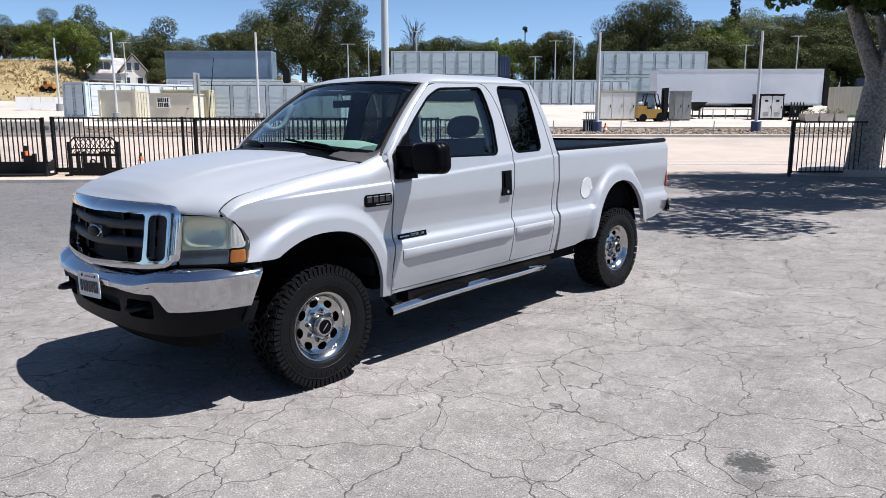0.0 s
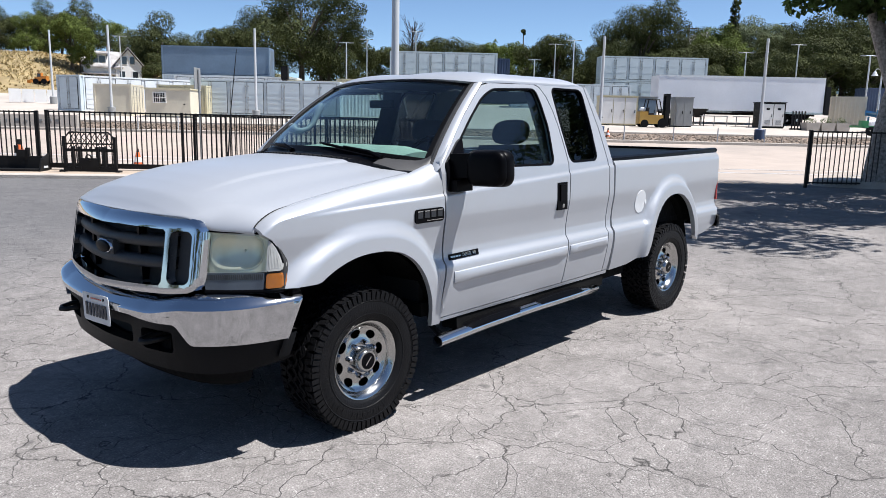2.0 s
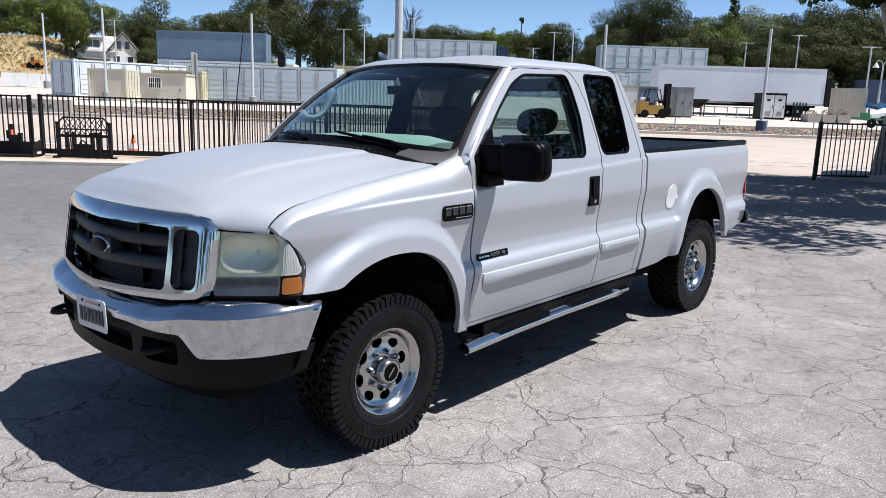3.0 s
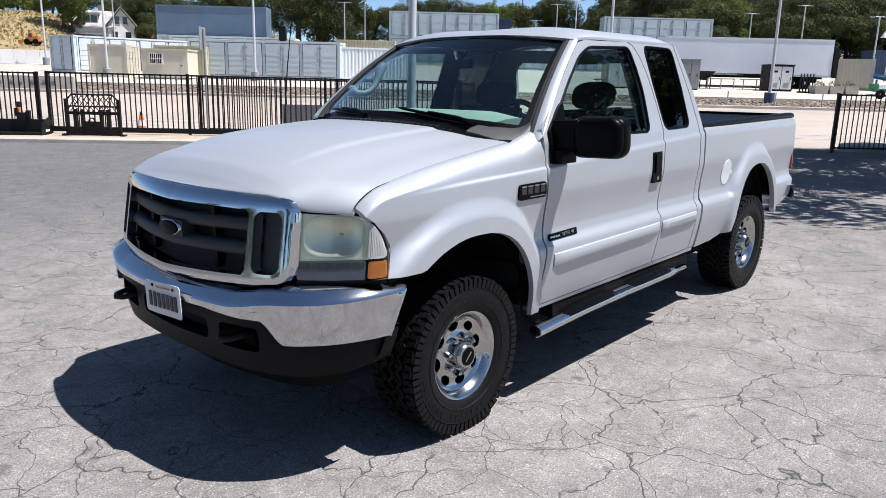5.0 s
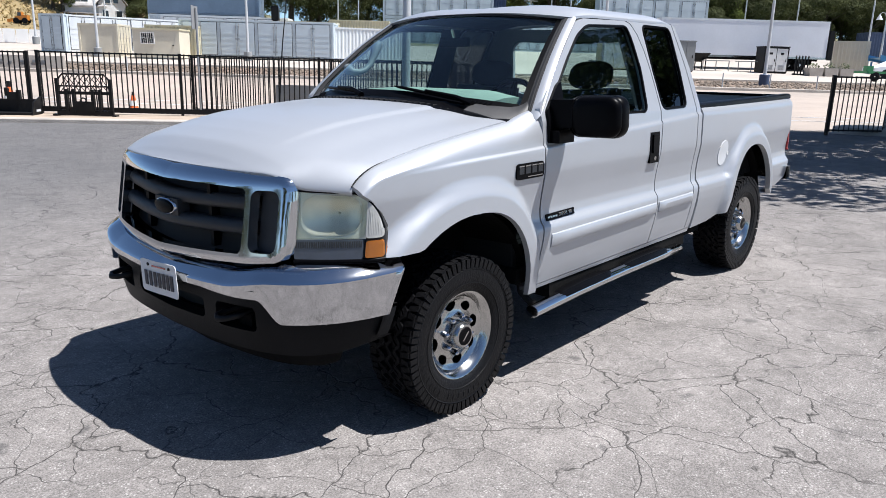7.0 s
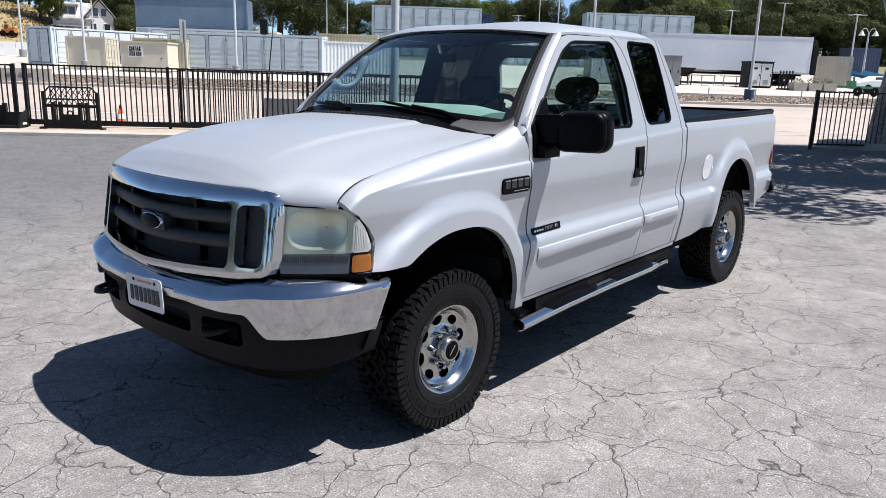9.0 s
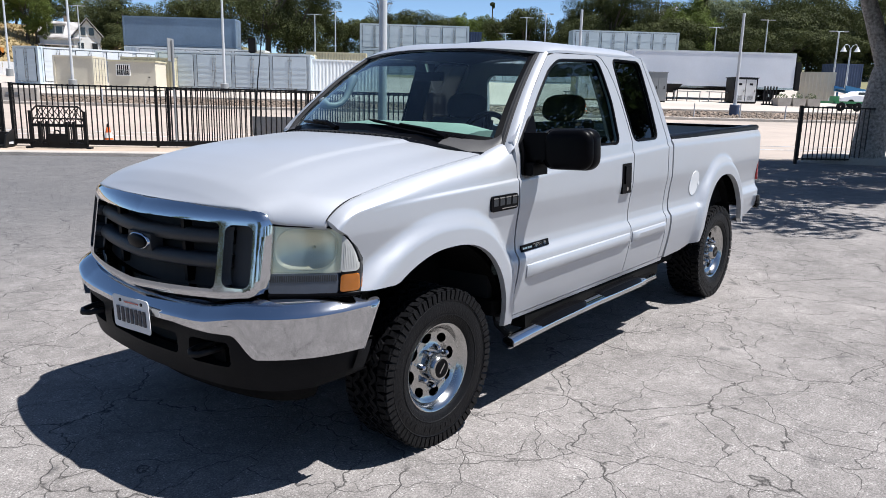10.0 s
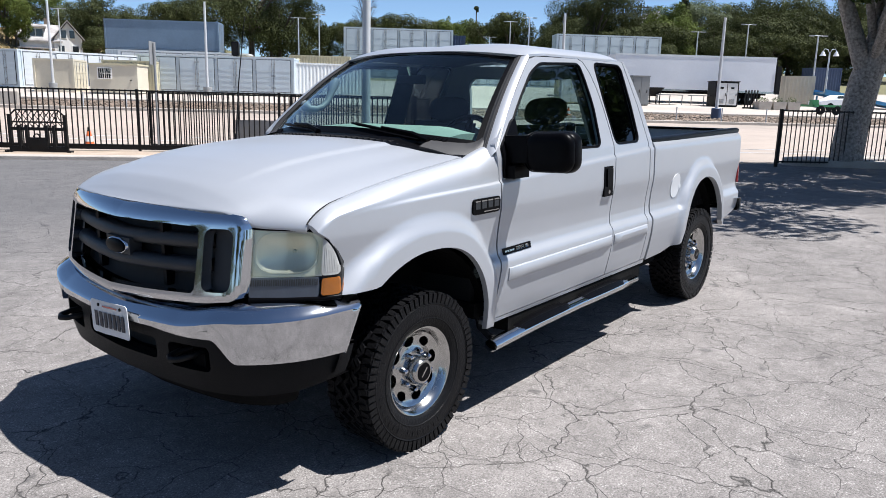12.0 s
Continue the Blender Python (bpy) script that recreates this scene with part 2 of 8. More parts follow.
M = {
    "asphalt": asphalt(),
    "concrete": mat("concrete", (0.47, 0.385, 0.325), 0.9, var=0.12, second=(0.34, 0.29, 0.25), scale=0.11, bump=0.3, bscale=30),
    "yard": mat("yard", (0.50, 0.44, 0.385), 0.9, var=0.18, scale=0.15, bump=0.2, bscale=8),
    "kerb": mat("kerb", (0.50, 0.45, 0.40), 0.9, var=0.2, scale=1.5, bump=0.4, bscale=25),
    "verge": mat("verge", (0.46, 0.36, 0.28), 0.95, var=0.25, scale=0.9, second=(0.36, 0.29, 0.22), bump=0.5, bscale=20),
    "soil": mat("soil", (0.24, 0.175, 0.13), 0.95, var=0.3, scale=1.2, bump=0.6, bscale=14),
    "rock": mat("rock", (0.21, 0.165, 0.13), 0.9, var=0.35, scale=3, bump=0.5, bscale=20),
    "grass": mat("dry_grass", (0.34, 0.255, 0.125), 0.95, var=0.25, scale=0.5, second=(0.19, 0.14, 0.065), bump=0.5, bscale=6),
    "straw": mat("straw", (0.56, 0.44, 0.22), 0.9, var=0.3, scale=0.4, second=(0.34, 0.25, 0.11)),
    "scrub": mat("scrub", (0.16, 0.15, 0.07), 0.95, var=0.3, scale=0.1, bump=0.5, bscale=3),
    "paint": mat("silver_paint", (0.555, 0.572, 0.608), 0.38, metal=0.42, var=0.015, scale=3, coat=0.3, spec=0.4),
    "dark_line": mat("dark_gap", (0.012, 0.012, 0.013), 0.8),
    "cowl_grey": mat("weathered_plastic", (0.036, 0.034, 0.034), 0.55, var=0.18, scale=10, bump=0.03, bscale=160),
    "chrome": mat("chrome", (0.52, 0.53, 0.555), 0.075, metal=1.0, var=0.01, scale=2),
    "chrome_dull": mat("dull_chrome", (0.42, 0.42, 0.415), 0.17, metal=1.0, var=0.06, scale=9),
    "black_plastic": mat("black_plastic", (0.0035, 0.0035, 0.0045), 0.34, spec=0.05, var=0.2, scale=8, bump=0.04, bscale=220),
    "grey_plastic": mat("grey_plastic", (0.028, 0.030, 0.034), 0.5, spec=0.35, var=0.2, scale=8, bump=0.1, bscale=220),
    "valance": mat("valance", (0.0055, 0.006, 0.0075), 0.5, spec=0.12, var=0.25, scale=6, bump=0.15, bscale=180),
    "rubber": mat("tyre_rubber", (0.007, 0.007, 0.008), 0.46, spec=0.13, var=0.35, scale=7, bump=0.25, bscale=90),
    "under": mat("underbody", (0.006, 0.0058, 0.0058), 0.85, spec=0.1, var=0.3, scale=6, bump=0.3, bscale=30),
    "glass": glass("window_glass", (0.76, 0.89, 0.86), 0.0, 0.085),
    "side_glass": glass("side_glass", (0.36, 0.46, 0.48), 0.0, 0.085),
    "dark_glass": glass("dark_glass", (0.035, 0.04, 0.045)),
    "lamp_glass": glass("lamp_glass", (0.94, 0.95, 0.88), 0.06, 0.07),
    "reflector": mat("reflector", (0.86, 0.86, 0.77), 0.30, metal=0.6, var=0.10, scale=12),
    "amber": mat("amber_lens", (0.36, 0.112, 0.008), 0.22, var=0.12, scale=30, coat=0.6, bump=0.08, bscale=420),
    "red_lens": mat("red_lens", (0.45, 0.02, 0.02), 0.22, var=0.1, scale=30, coat=0.6),
    "clear_lens": mat("clear_lens", (0.50, 0.50, 0.48), 0.2, var=0.08, scale=40, coat=0.6, bump=0.08, bscale=420),
    "smoke_lens": mat("smoke_lens", (0.065, 0.078, 0.105), 0.3, var=0.15, scale=20, coat=0.4),
    "dash": mat("dash", (0.29, 0.38, 0.335), 0.8, var=0.1, scale=6, bump=0.1, bscale=150),
    "trim_grey": mat("trim_grey", (0.20, 0.24, 0.27), 0.5, var=0.1, scale=6),
    "cloth": mat("seat_cloth", (0.045, 0.047, 0.055), 0.95, var=0.2, scale=20, bump=0.3, bscale=200),
    "white": mat("white_sticker", (0.82, 0.83, 0.84), 0.5, var=0.04),
    "blue": mat("emblem_blue", (0.012, 0.018, 0.04), 0.45, spec=0.3),
    "steel_black": mat("black_steel", (0.010, 0.010, 0.011), 0.5, spec=0.2, var=0.3, scale=5, bump=0.1, bscale=60),
    "pole": mat("pole_paint", (0.66, 0.68, 0.70), 0.45, var=0.07, scale=2),
    "orange": mat("orange_plastic", (0.85, 0.16, 0.03), 0.55, var=0.12, scale=6),
    "bark": mat("bark", (0.42, 0.39, 0.36), 0.95, var=0.35, scale=14.0, second=(0.13, 0.115, 0.10), bump=1.0, bscale=30),
    "bark_far": mat("far_bark", (0.10, 0.08, 0.06), 0.95, var=0.3, scale=2),
    "c_white": mat("container_white", (0.90, 0.94, 0.96), 0.5, var=0.07, scale=0.8),
    "c_grey": mat("container_grey", (0.68, 0.77, 0.83), 0.5, var=0.08, scale=0.8),
    "c_blue": mat("container_blue", (0.17, 0.245, 0.34), 0.55, var=0.12, scale=0.6),
    "c_navy": mat("container_navy", (0.05, 0.08, 0.16), 0.55, var=0.1, scale=0.6),
    "c_beige": mat("container_beige", (0.80, 0.73, 0.58), 0.55, var=0.08, scale=0.7),
    "c_cream": mat("container_cream", (0.72, 0.66, 0.45), 0.55, var=0.08, scale=0.7),
    "trailer": mat("trailer_white", (0.98, 1.0, 1.05), 0.4, var=0.05, scale=0.6),
    "yellow": mat("machine_yellow", (0.50, 0.30, 0.06), 0.5, var=0.15, scale=2),
    "loader": mat("loader_orange", (0.60, 0.22, 0.03), 0.5, var=0.15, scale=2),
    "green": mat("machine_green", (0.06, 0.30, 0.12), 0.5, var=0.15, scale=2),
    "ramp_blue": mat("ramp_blue", (0.05, 0.25, 0.50), 0.5, var=0.12, scale=2),
    "grey_box": mat("grey_cabinet", (0.33, 0.34, 0.34), 0.5, var=0.1, scale=1),
    "roof": mat("roof_shingle", (0.50, 0.48, 0.47), 0.9, var=0.2, scale=1.2, second=(0.24, 0.22, 0.21), bump=0.4, bscale=10),
    "stucco": mat("white_siding", (0.95, 0.94, 0.92), 0.8, var=0.06, scale=1),
    "pane": mat("window_pane", (0.03, 0.035, 0.04), 0.08, var=0.2, scale=1, coat=0.5),
    "sign": mat("sign_back", (0.40, 0.41, 0.42), 0.5, metal=0.3, var=0.1, scale=4),
}


def leaf_mat(name, dark, light):
    m = mat(name, light, 0.7, var=0.3, scale=0.6, second=dark, spec=0.12)
    n, l = m.node_tree.nodes, m.node_tree.links
    b = n["Principled BSDF"]
    geo, hsv, ma = n.new("ShaderNodeNewGeometry"), n.new("ShaderNodeHueSaturation"), n.new("ShaderNodeMath")
    ma.operation = "MULTIPLY_ADD"
    ma.inputs[1].default_value, ma.inputs[2].default_value = 0.6, 0.70
    l.new(geo.outputs["Random Per Island"], ma.inputs[0])
    l.new(ma.outputs[0], hsv.inputs["Value"])
    src = b.inputs["Base Color"].links[0].from_socket
    l.new(src, hsv.inputs["Color"])
    l.new(hsv.outputs["Color"], b.inputs["Base Color"])
    tl, mix = n.new("ShaderNodeBsdfTranslucent"), n.new("ShaderNodeMixShader")
    l.new(hsv.outputs["Color"], tl.inputs["Color"])
    mix.inputs["Fac"].default_value = 0.25
    l.new(b.outputs[0], mix.inputs[1])
    l.new(tl.outputs[0], mix.inputs[2])
    l.new(mix.outputs[0], n["Material Output"].inputs["Surface"])
    return m


M["paint"].node_tree.nodes["Principled BSDF"].inputs["Coat IOR"].default_value = 1.4
M["paint"].node_tree.nodes["Principled BSDF"].inputs["Coat Roughness"].default_value = 0.14
M["leaf_oak"] = leaf_mat("oak_leaves", (0.036, 0.046, 0.017), (0.100, 0.112, 0.042))
M["leaf_light"] = leaf_mat("light_leaves", (0.07, 0.095, 0.02), (0.16, 0.20, 0.05))
M["leaf_grey"] = leaf_mat("grey_leaves", (0.10, 0.12, 0.06), (0.22, 0.25, 0.14))
M["leaf_near"] = leaf_mat("near_leaves", (0.035, 0.06, 0.015), (0.09, 0.14, 0.04))

# ---- building helpers ----
def link(name, bm, material, parent=None, smooth=False, label="", recalc=True):
    if recalc:
        bmesh.ops.recalc_face_normals(bm, faces=bm.faces[:])
    me = bpy.data.meshes.new(name)
    bm.to_mesh(me)
    bm.free()
    for m in material if isinstance(material, (list, tuple)) else [material]:
        me.materials.append(M[m] if isinstance(m, str) else m)
    if smooth:
        me.polygons.foreach_set("use_smooth", [True] * len(me.polygons))
        me.set_sharp_from_angle(angle=radians(smooth if smooth is not True else 40))
    ob = new(name, me)
    if parent:
        ob.parent = parent
    if label:
        ob["label"] = label
    return ob


def part(name, bm, material, parent, label="", smooth=False):
    return link(name, bm, material, parent, smooth, label)


def thing(name, m=None, label="", category="", group="", kind=""):
    ob = new(name)
    ob.empty_display_size = 0.2
    if m is not None:
        ob.matrix_world = m
    return tagged(ob, label, category, group, kind)


def box(bm, x0, x1, y0, y1, z0, z1, m=None):
    vs = [Vector((x, y, z)) for z in (z0, z1) for y in (y0, y1) for x in (x0, x1)]
    v = [bm.verts.new(m @ p if m is not None else p) for p in vs]
    for f in ((0, 2, 3, 1), (4, 5, 7, 6), (0, 1, 5, 4), (2, 6, 7, 3), (0, 4, 6, 2), (1, 3, 7, 5)):
        bm.faces.new([v[i] for i in f])
    return v


def boxes(*rows):
    bm = bmesh.new()
    for r in rows:
        box(bm, *r)
    return bm


def bevelled(bm, w, seg=2, angle=0.6):
    es = [e for e in bm.edges if len(e.link_faces) == 2 and e.calc_face_angle(0) > angle]
    bmesh.ops.bevel(bm, geom=es, offset=w, segments=seg, affect="EDGES", profile=0.5, clamp_overlap=True)
    return bm


def tube(bm, pts, radii, sides=10, cap=True):
    """A round bar through the points."""
    pts = [Vector(p) for p in pts]
    if isinstance(radii, (int, float)):
        radii = [radii] * len(pts)
    rings, side = [], None
    for i, p in enumerate(pts):
        d = (pts[min(i + 1, len(pts) - 1)] - pts[max(i - 1, 0)]).normalized()
        if side is None:
            side = d.orthogonal().normalized()
        side = (side - d * side.dot(d)).normalized()
        up = d.cross(side)
        rings.append([bm.verts.new(p + radii[i] * (math.cos(a) * side + math.sin(a) * up)) for a in (2 * math.pi * k / sides for k in range(sides))])
    for a, b in zip(rings, rings[1:]):
        for k in range(sides):
            bm.faces.new((a[k], a[(k + 1) % sides], b[(k + 1) % sides], b[k]))
    if cap:
        bm.faces.new(rings[0][::-1])
        bm.faces.new(rings[-1])
    return bm


def lathe(bm, profile, seg=48, m=None, closed=False):
    """Turns (radius, height) pairs round the z axis."""
    rings = []
    for r, h in profile:
        if r < 1e-6:
            p = Vector((0, 0, h))
            rings.append([bm.verts.new(m @ p if m is not None else p)])
            continue
        ring = []
        for k in range(seg):
            a = 2 * math.pi * k / seg
            p = Vector((r * math.cos(a), r * math.sin(a), h))
            ring.append(bm.verts.new(m @ p if m is not None else p))
        rings.append(ring)
    pairs = list(zip(rings, rings[1:])) + ([(rings[-1], rings[0])] if closed else [])
    for a, b in pairs:
        for k in range(seg):
            q = (k + 1) % seg
            if len(a) == 1 and len(b) > 1:
                bm.faces.new((a[0], b[k], b[q]))
            elif len(b) == 1 and len(a) > 1:
                bm.faces.new((a[k], a[q], b[0]))
            elif len(a) > 1:
                bm.faces.new((a[k], a[q], b[q], b[k]))
    return bm


def smoothstep(a, b, x):
    t = max(0.0, min(1.0, (x - a) / (b - a)))
    return t * t * (3 - 2 * t)


def spread(rows, x):
    """Straight lines through (x, value) rows."""
    if x <= rows[0][0]:
        return rows[0][1]
    for (a, va), (b, vb) in zip(rows, rows[1:]):
        if x <= b:
            return va + (vb - va) * (x - a) / (b - a)
    return rows[-1][1]


# ---- the lie of the land: u to the right of the yard's axis, d along it ----
AXIS = radians(43.2)
FWD, RGT = Vector((math.cos(AXIS), math.sin(AXIS), 0)), Vector((math.sin(AXIS), -math.cos(AXIS), 0))
ORIGIN = Vector((-2.75, -4.51, 0))
FAR = [(23.6, 0.0), (30, 0.12), (43, 0.66), (49, 1.10), (62, 1.72), (68, 2.2), (76, 3.0), (86, 3.8), (105, 5.4), (150, 8.5), (260, 13.0), (2500, 40.0)]


def near_height(x, y):
    fall = spread([(-9, 0.20), (-6, 0.17), (-4, 0.125), (-2.6, 0.078), (-0.9, 0.016), (0.9, -0.006), (3, -0.02), (12, -0.03)], y)
    return fall + 0.0125 * max(-6, min(10, x))


def height(u, d):
    p = ORIGIN + u * RGT + d * FWD
    near = near_height(p.x, p.y)
    k = smoothstep(20, 25, d)
    hill = 4.2 * smoothstep(74, 108, d) * (1 - smoothstep(-58, -42, u)) * (1 - smoothstep(200, 400, d))
    return near * (1 - k) + spread(FAR, d) * k + hill


def at(u, d, lift=0.0):
    p = ORIGIN + u * RGT + d * FWD
    p.z = height(u, d) + lift
    return p


def there(u, d, yaw=0.0, lift=0.0):
    """A pose on the ground whose x points to the right across the yard and whose y points away."""
    return Matrix.Translation(at(u, d, lift)) @ Matrix.Rotation(AXIS - math.pi / 2 + radians(yaw), 4, "Z")


# ---- ground ----
def build_ground():
    us = [-1500, -700, -350, -200, -140, -100, -90, -80, -70, -64, -60, -56, -53, -50, -47, -44] + [-42 + 2 * i for i in range(43)] + [50, 62, 80, 100, 140, 200, 350, 700, 1500]
    ds = [-900, -300, -100, -50, -25, -12] + [-6 + 0.8 * i for i in range(36)] + [22.9, 23.6, 26, 30, 34, 38, 42.6, 43, 44.5, 46, 48.6, 49, 52, 56, 60, 64, 68, 72, 76, 81, 86, 90, 95, 100, 105, 112, 120, 135, 150, 190, 260, 500, 1000, 2500]
    bm = bmesh.new()
    grid = [[bm.verts.new(at(u, d)) for u in us] for d in ds]
    for j in range(len(ds) - 1):
        for i in range(len(us) - 1):
            f = bm.faces.new((grid[j][i], grid[j][i + 1], grid[j + 1][i + 1], grid[j + 1][i]))
            f.smooth = True
            d, u = (ds[j] + ds[j + 1]) / 2, (us[i] + us[i + 1]) / 2
            f.material_index = 0 if d < (19.4 if u < -2 else 22.4) else 1 if d < 43 and not (d < 22.6) else 6 if d < 22.6 else 2 if d < 49 else 3 if d < 80 else 4 if d < 150 and u < -30 else 5
    g = link("ground", bm, ["asphalt", "concrete", "soil", "yard", "grass", "scrub", "verge"])
    tagged(g, "cracked bleached asphalt yard, concrete road and rising dry hillside", "ground", kind="structure")


build_ground()


def kerb(name, u0, u1, d, h=0.15, w=0.16, material="kerb", label="pale worn concrete kerb along the road", lift=0.0):
    bm = bmesh.new()
    n = max(2, int((u1 - u0) / 1.5))
    rows = []
    for i in range(n + 1):
        u = u0 + (u1 - u0) * i / n
        rows.append([bm.verts.new(at(u, d + a, lift + b)) for a, b in ((0, -0.1), (0.015, h - 0.02), (0.04, h), (w, h), (w, -0.1))])
    for a, b in zip(rows, rows[1:]):
        for k in range(4):
            bm.faces.new((a[k], b[k], b[k + 1], a[k + 1]))
    bm.faces.new(rows[0][::-1])
    bm.faces.new(rows[-1])
    return tagged(link(name, bm, material), label, "kerb", kind="structure")


kerb("kerb_road", -70, 70, 42.8, 0.16, 0.2)
kerb("kerb_lot", -45, -2.2, 19.35, 0.10, 0.35, label="worn pale kerb at the edge of the asphalt")
kerb("kerb_yard", -70, 70, 48.8, 0.12, 0.2, label="pale concrete kerb behind the planting strip")

# ---- pickup truck: x runs back from the front axle, y to the passenger's side ----
TILT_M = Matrix(((0.99992, 0.00058, -0.01252, 0), (0.0, 0.99892, 0.04651, 0), (0.01253, -0.0465, 0.99884, 0), (0, 0, 0, 1)))
LEVEL = Matrix.Translation((0, 0, 0)) @ Matrix(((1, 0, 0, 0), (0, 0.99939, -0.0349, 0.06), (0, 0.0349, 0.99939, 0.0021), (0, 0, 0, 1)))
truck = thing("pickup_truck", TILT_M @ LEVEL, "silver extended cab pickup truck with chrome bumper and black mirrors", "pickup truck")
GROUND = -0.022


def skin(outline, fmap, step=0.06, holes=(), depth=(0, 0, 0), bm=None):
    """A sheet with the outline (and holes) given in two coordinates, bent by fmap and folded in along its rim."""
    bm = bm or bmesh.new()
    work = bmesh.new()
    for loop in (outline, *holes):
        vs = [work.verts.new((p[0], p[1], 0)) for p in loop]
        for a, b in zip(vs, vs[1:] + vs[:1]):
            work.edges.new((a, b))
    bmesh.ops.triangle_fill(work, edges=work.edges[:], use_beauty=True, normal=(0, 0, 1))
    for axis in (0, 1):
        lo, hi = min(p[axis] for p in outline), max(p[axis] for p in outline)
        s = step[axis] if isinstance(step, tuple) else step
        n = int((hi - lo) / s)
        for i in range(1, n + 1):
            co, no = [0, 0, 0], [0, 0, 0]
            co[axis], no[axis] = lo + (hi - lo) * i / (n + 1), 1
            bmesh.ops.bisect_plane(work, geom=work.verts[:] + work.edges[:] + work.faces[:], dist=1e-6, plane_co=co, plane_no=no)
    bmesh.ops.dissolve_degenerate(work, dist=1e-5, edges=work.edges[:])
    for v in work.verts:
        v.co = Vector(fmap(v.co.x, v.co.y))
    bmesh.ops.recalc_face_normals(work, faces=work.faces[:])
    if any(depth):
        rim = [e for e in work.edges if e.is_boundary]
        r = bmesh.ops.extrude_edge_only(work, edges=rim)
        bmesh.ops.translate(work, verts=[g for g in r["geom"] if isinstance(g, bmesh.types.BMVert)], vec=depth)
    me = bpy.data.meshes.new("work")
    work.to_mesh(me)
    work.free()
    bm.from_mesh(me)
    bpy.data.meshes.remove(me)
    return bm


def mirrored(bm):
    """The same sheet on the passenger's side."""
    other = bm.copy()
    for v in other.verts:
        v.co.y = -v.co.y
    bmesh.ops.reverse_faces(other, faces=other.faces[:])
    return other


def both(name, bm, material, parent, smooth=35, label=""):
    other = mirrored(bm)
    return link(name, bm, material, parent, smooth, label, recalc=False), link(name, other, material, parent, smooth, label, recalc=False)


def rounded(x0, x1, z0, z1, r, n=5):
    pts = []
    for cx, cz, a0 in ((x1 - r, z0 + r, -90), (x1 - r, z1 - r, 0), (x0 + r, z1 - r, 90), (x0 + r, z0 + r, 180)):
        for k in range(n + 1):
            a = radians(a0 + 90 * k / n)
            pts.append((cx + r * math.cos(a), cz + r * math.sin(a)))
    return pts


def soft(pts, r=0.03, n=4):
    """Rounds the corners of a closed outline."""
    out = []
    m = len(pts)
    for i in range(m):
        p, a, b = Vector(pts[i]), Vector(pts[i - 1]), Vector(pts[(i + 1) % m])
        k = min(r, (a - p).length * 0.45, (b - p).length * 0.45)
        s, e = p + (a - p).normalized() * k, p + (b - p).normalized() * k
        for j in range(n + 1):
            t = j / n
            out.append(tuple((1 - t) ** 2 * s + 2 * t * (1 - t) * p + t * t * e))
    return out


# half width of the body
LOW = [(0.30, 0.860), (0.40, 0.892), (0.48, 0.917), (0.56, 0.938), (0.64, 0.956), (0.70, 0.967), (0.76, 0.974), (0.795, 0.974), (0.81, 0.971), (0.825, 0.962), (0.84, 0.951), (0.852, 0.945), (0.90, 0.941), (1.00, 0.947), (1.10, 0.957)]

EVEN = [(0.30, 0.885), (0.50, 0.935), (0.64, 0.956), (0.75, 0.963), (0.90, 0.963), (1.25, 0.960)]


def crease(x):
    d = x - 0.665
    return 1.236 + 0.047 * d + 0.012 * smoothstep(0.62, -0.2, x) - 0.25 * max(0, -0.35 - x) ** 1.5


FA, RA = (0.0, 0.372), (3.565, 0.38)


def arch_e(x, z, which):
    if which == "f":
        dx, dz = x - FA[0], z - FA[1]
        a, n = (0.60, 2.0) if dx < 0 else (0.47, 2.7)
        return (abs(dx / a) ** n + abs(dz / 0.60) ** n) ** (1 / n)
    dx, dz = x - RA[0], z - RA[1]
    return (abs(dx / 0.45) ** 2.3 + abs(dz / 0.655) ** 2.3) ** (1 / 2.3)


def side_w(x, z):
    zc = crease(x)
    k = smoothstep(0.90, 1.15, z)
    if z <= zc - 0.008:
        w = spread(LOW, min(z, 1.10)) + 0.014 * k
    elif z <= zc + 0.012:
        w = 0.971 - 0.013 * smoothstep(-0.5, 0.05, x) * smoothstep(zc - 0.008, zc + 0.012, z)
    elif z <= 1.36:
        w = 0.971 - 0.013 * smoothstep(-0.5, 0.05, x) - 0.004 * (z - zc - 0.012) / max(0.02, 1.34 - zc)
    else:
        w = 0.954 - 0.335 * (z - 1.36) - 0.03 * (z - 1.36) ** 2
    if x < -0.15:
        w -= 0.16 * (-0.15 - x) ** 2
    if x > 3.0:
        w -= 0.012 * (x - 3.0) + 0.010 * (x - 3.0) ** 2
    if z < 1.25:
        for which, hi, out in (("f", 1.29, 0.040), ("r", 1.25, 0.044)):
            f = 1 - smoothstep(1.12, hi, arch_e(x, z, which))
            even = spread(EVEN, z) - (0.16 * (-0.15 - x) ** 2 if x < -0.15 else 0)
            w += (even - w + out) * f
    return w


def slide(x, v):
    """Height on the side; the lines of the sheet follow the belt crease."""
    return v + 0.047 * max(0, x - 0.665) * smoothstep(0.90, 1.20, v)


def unslide(x, z):
    lo, hi = z - 0.3, z
    for _ in range(26):
        mid = (lo + hi) / 2
        if slide(x, mid) < z:
            lo = mid
        else:
            hi = mid
    return hi


def side_skin(outline, holes=(), depth=(0, 0.03, 0), fmap=None, step=0.07):
    fmap = fmap or side
    flat = [[(x, unslide(x, z)) for x, z in dense(loop, min(0.05, step))] for loop in (outline, *holes)]
    return skin(flat[0], lambda x, v: fmap(x, slide(x, v)), (step, 0.011), flat[1:], depth)


def side(x, z):
    return (x, -side_w(x, z), z)


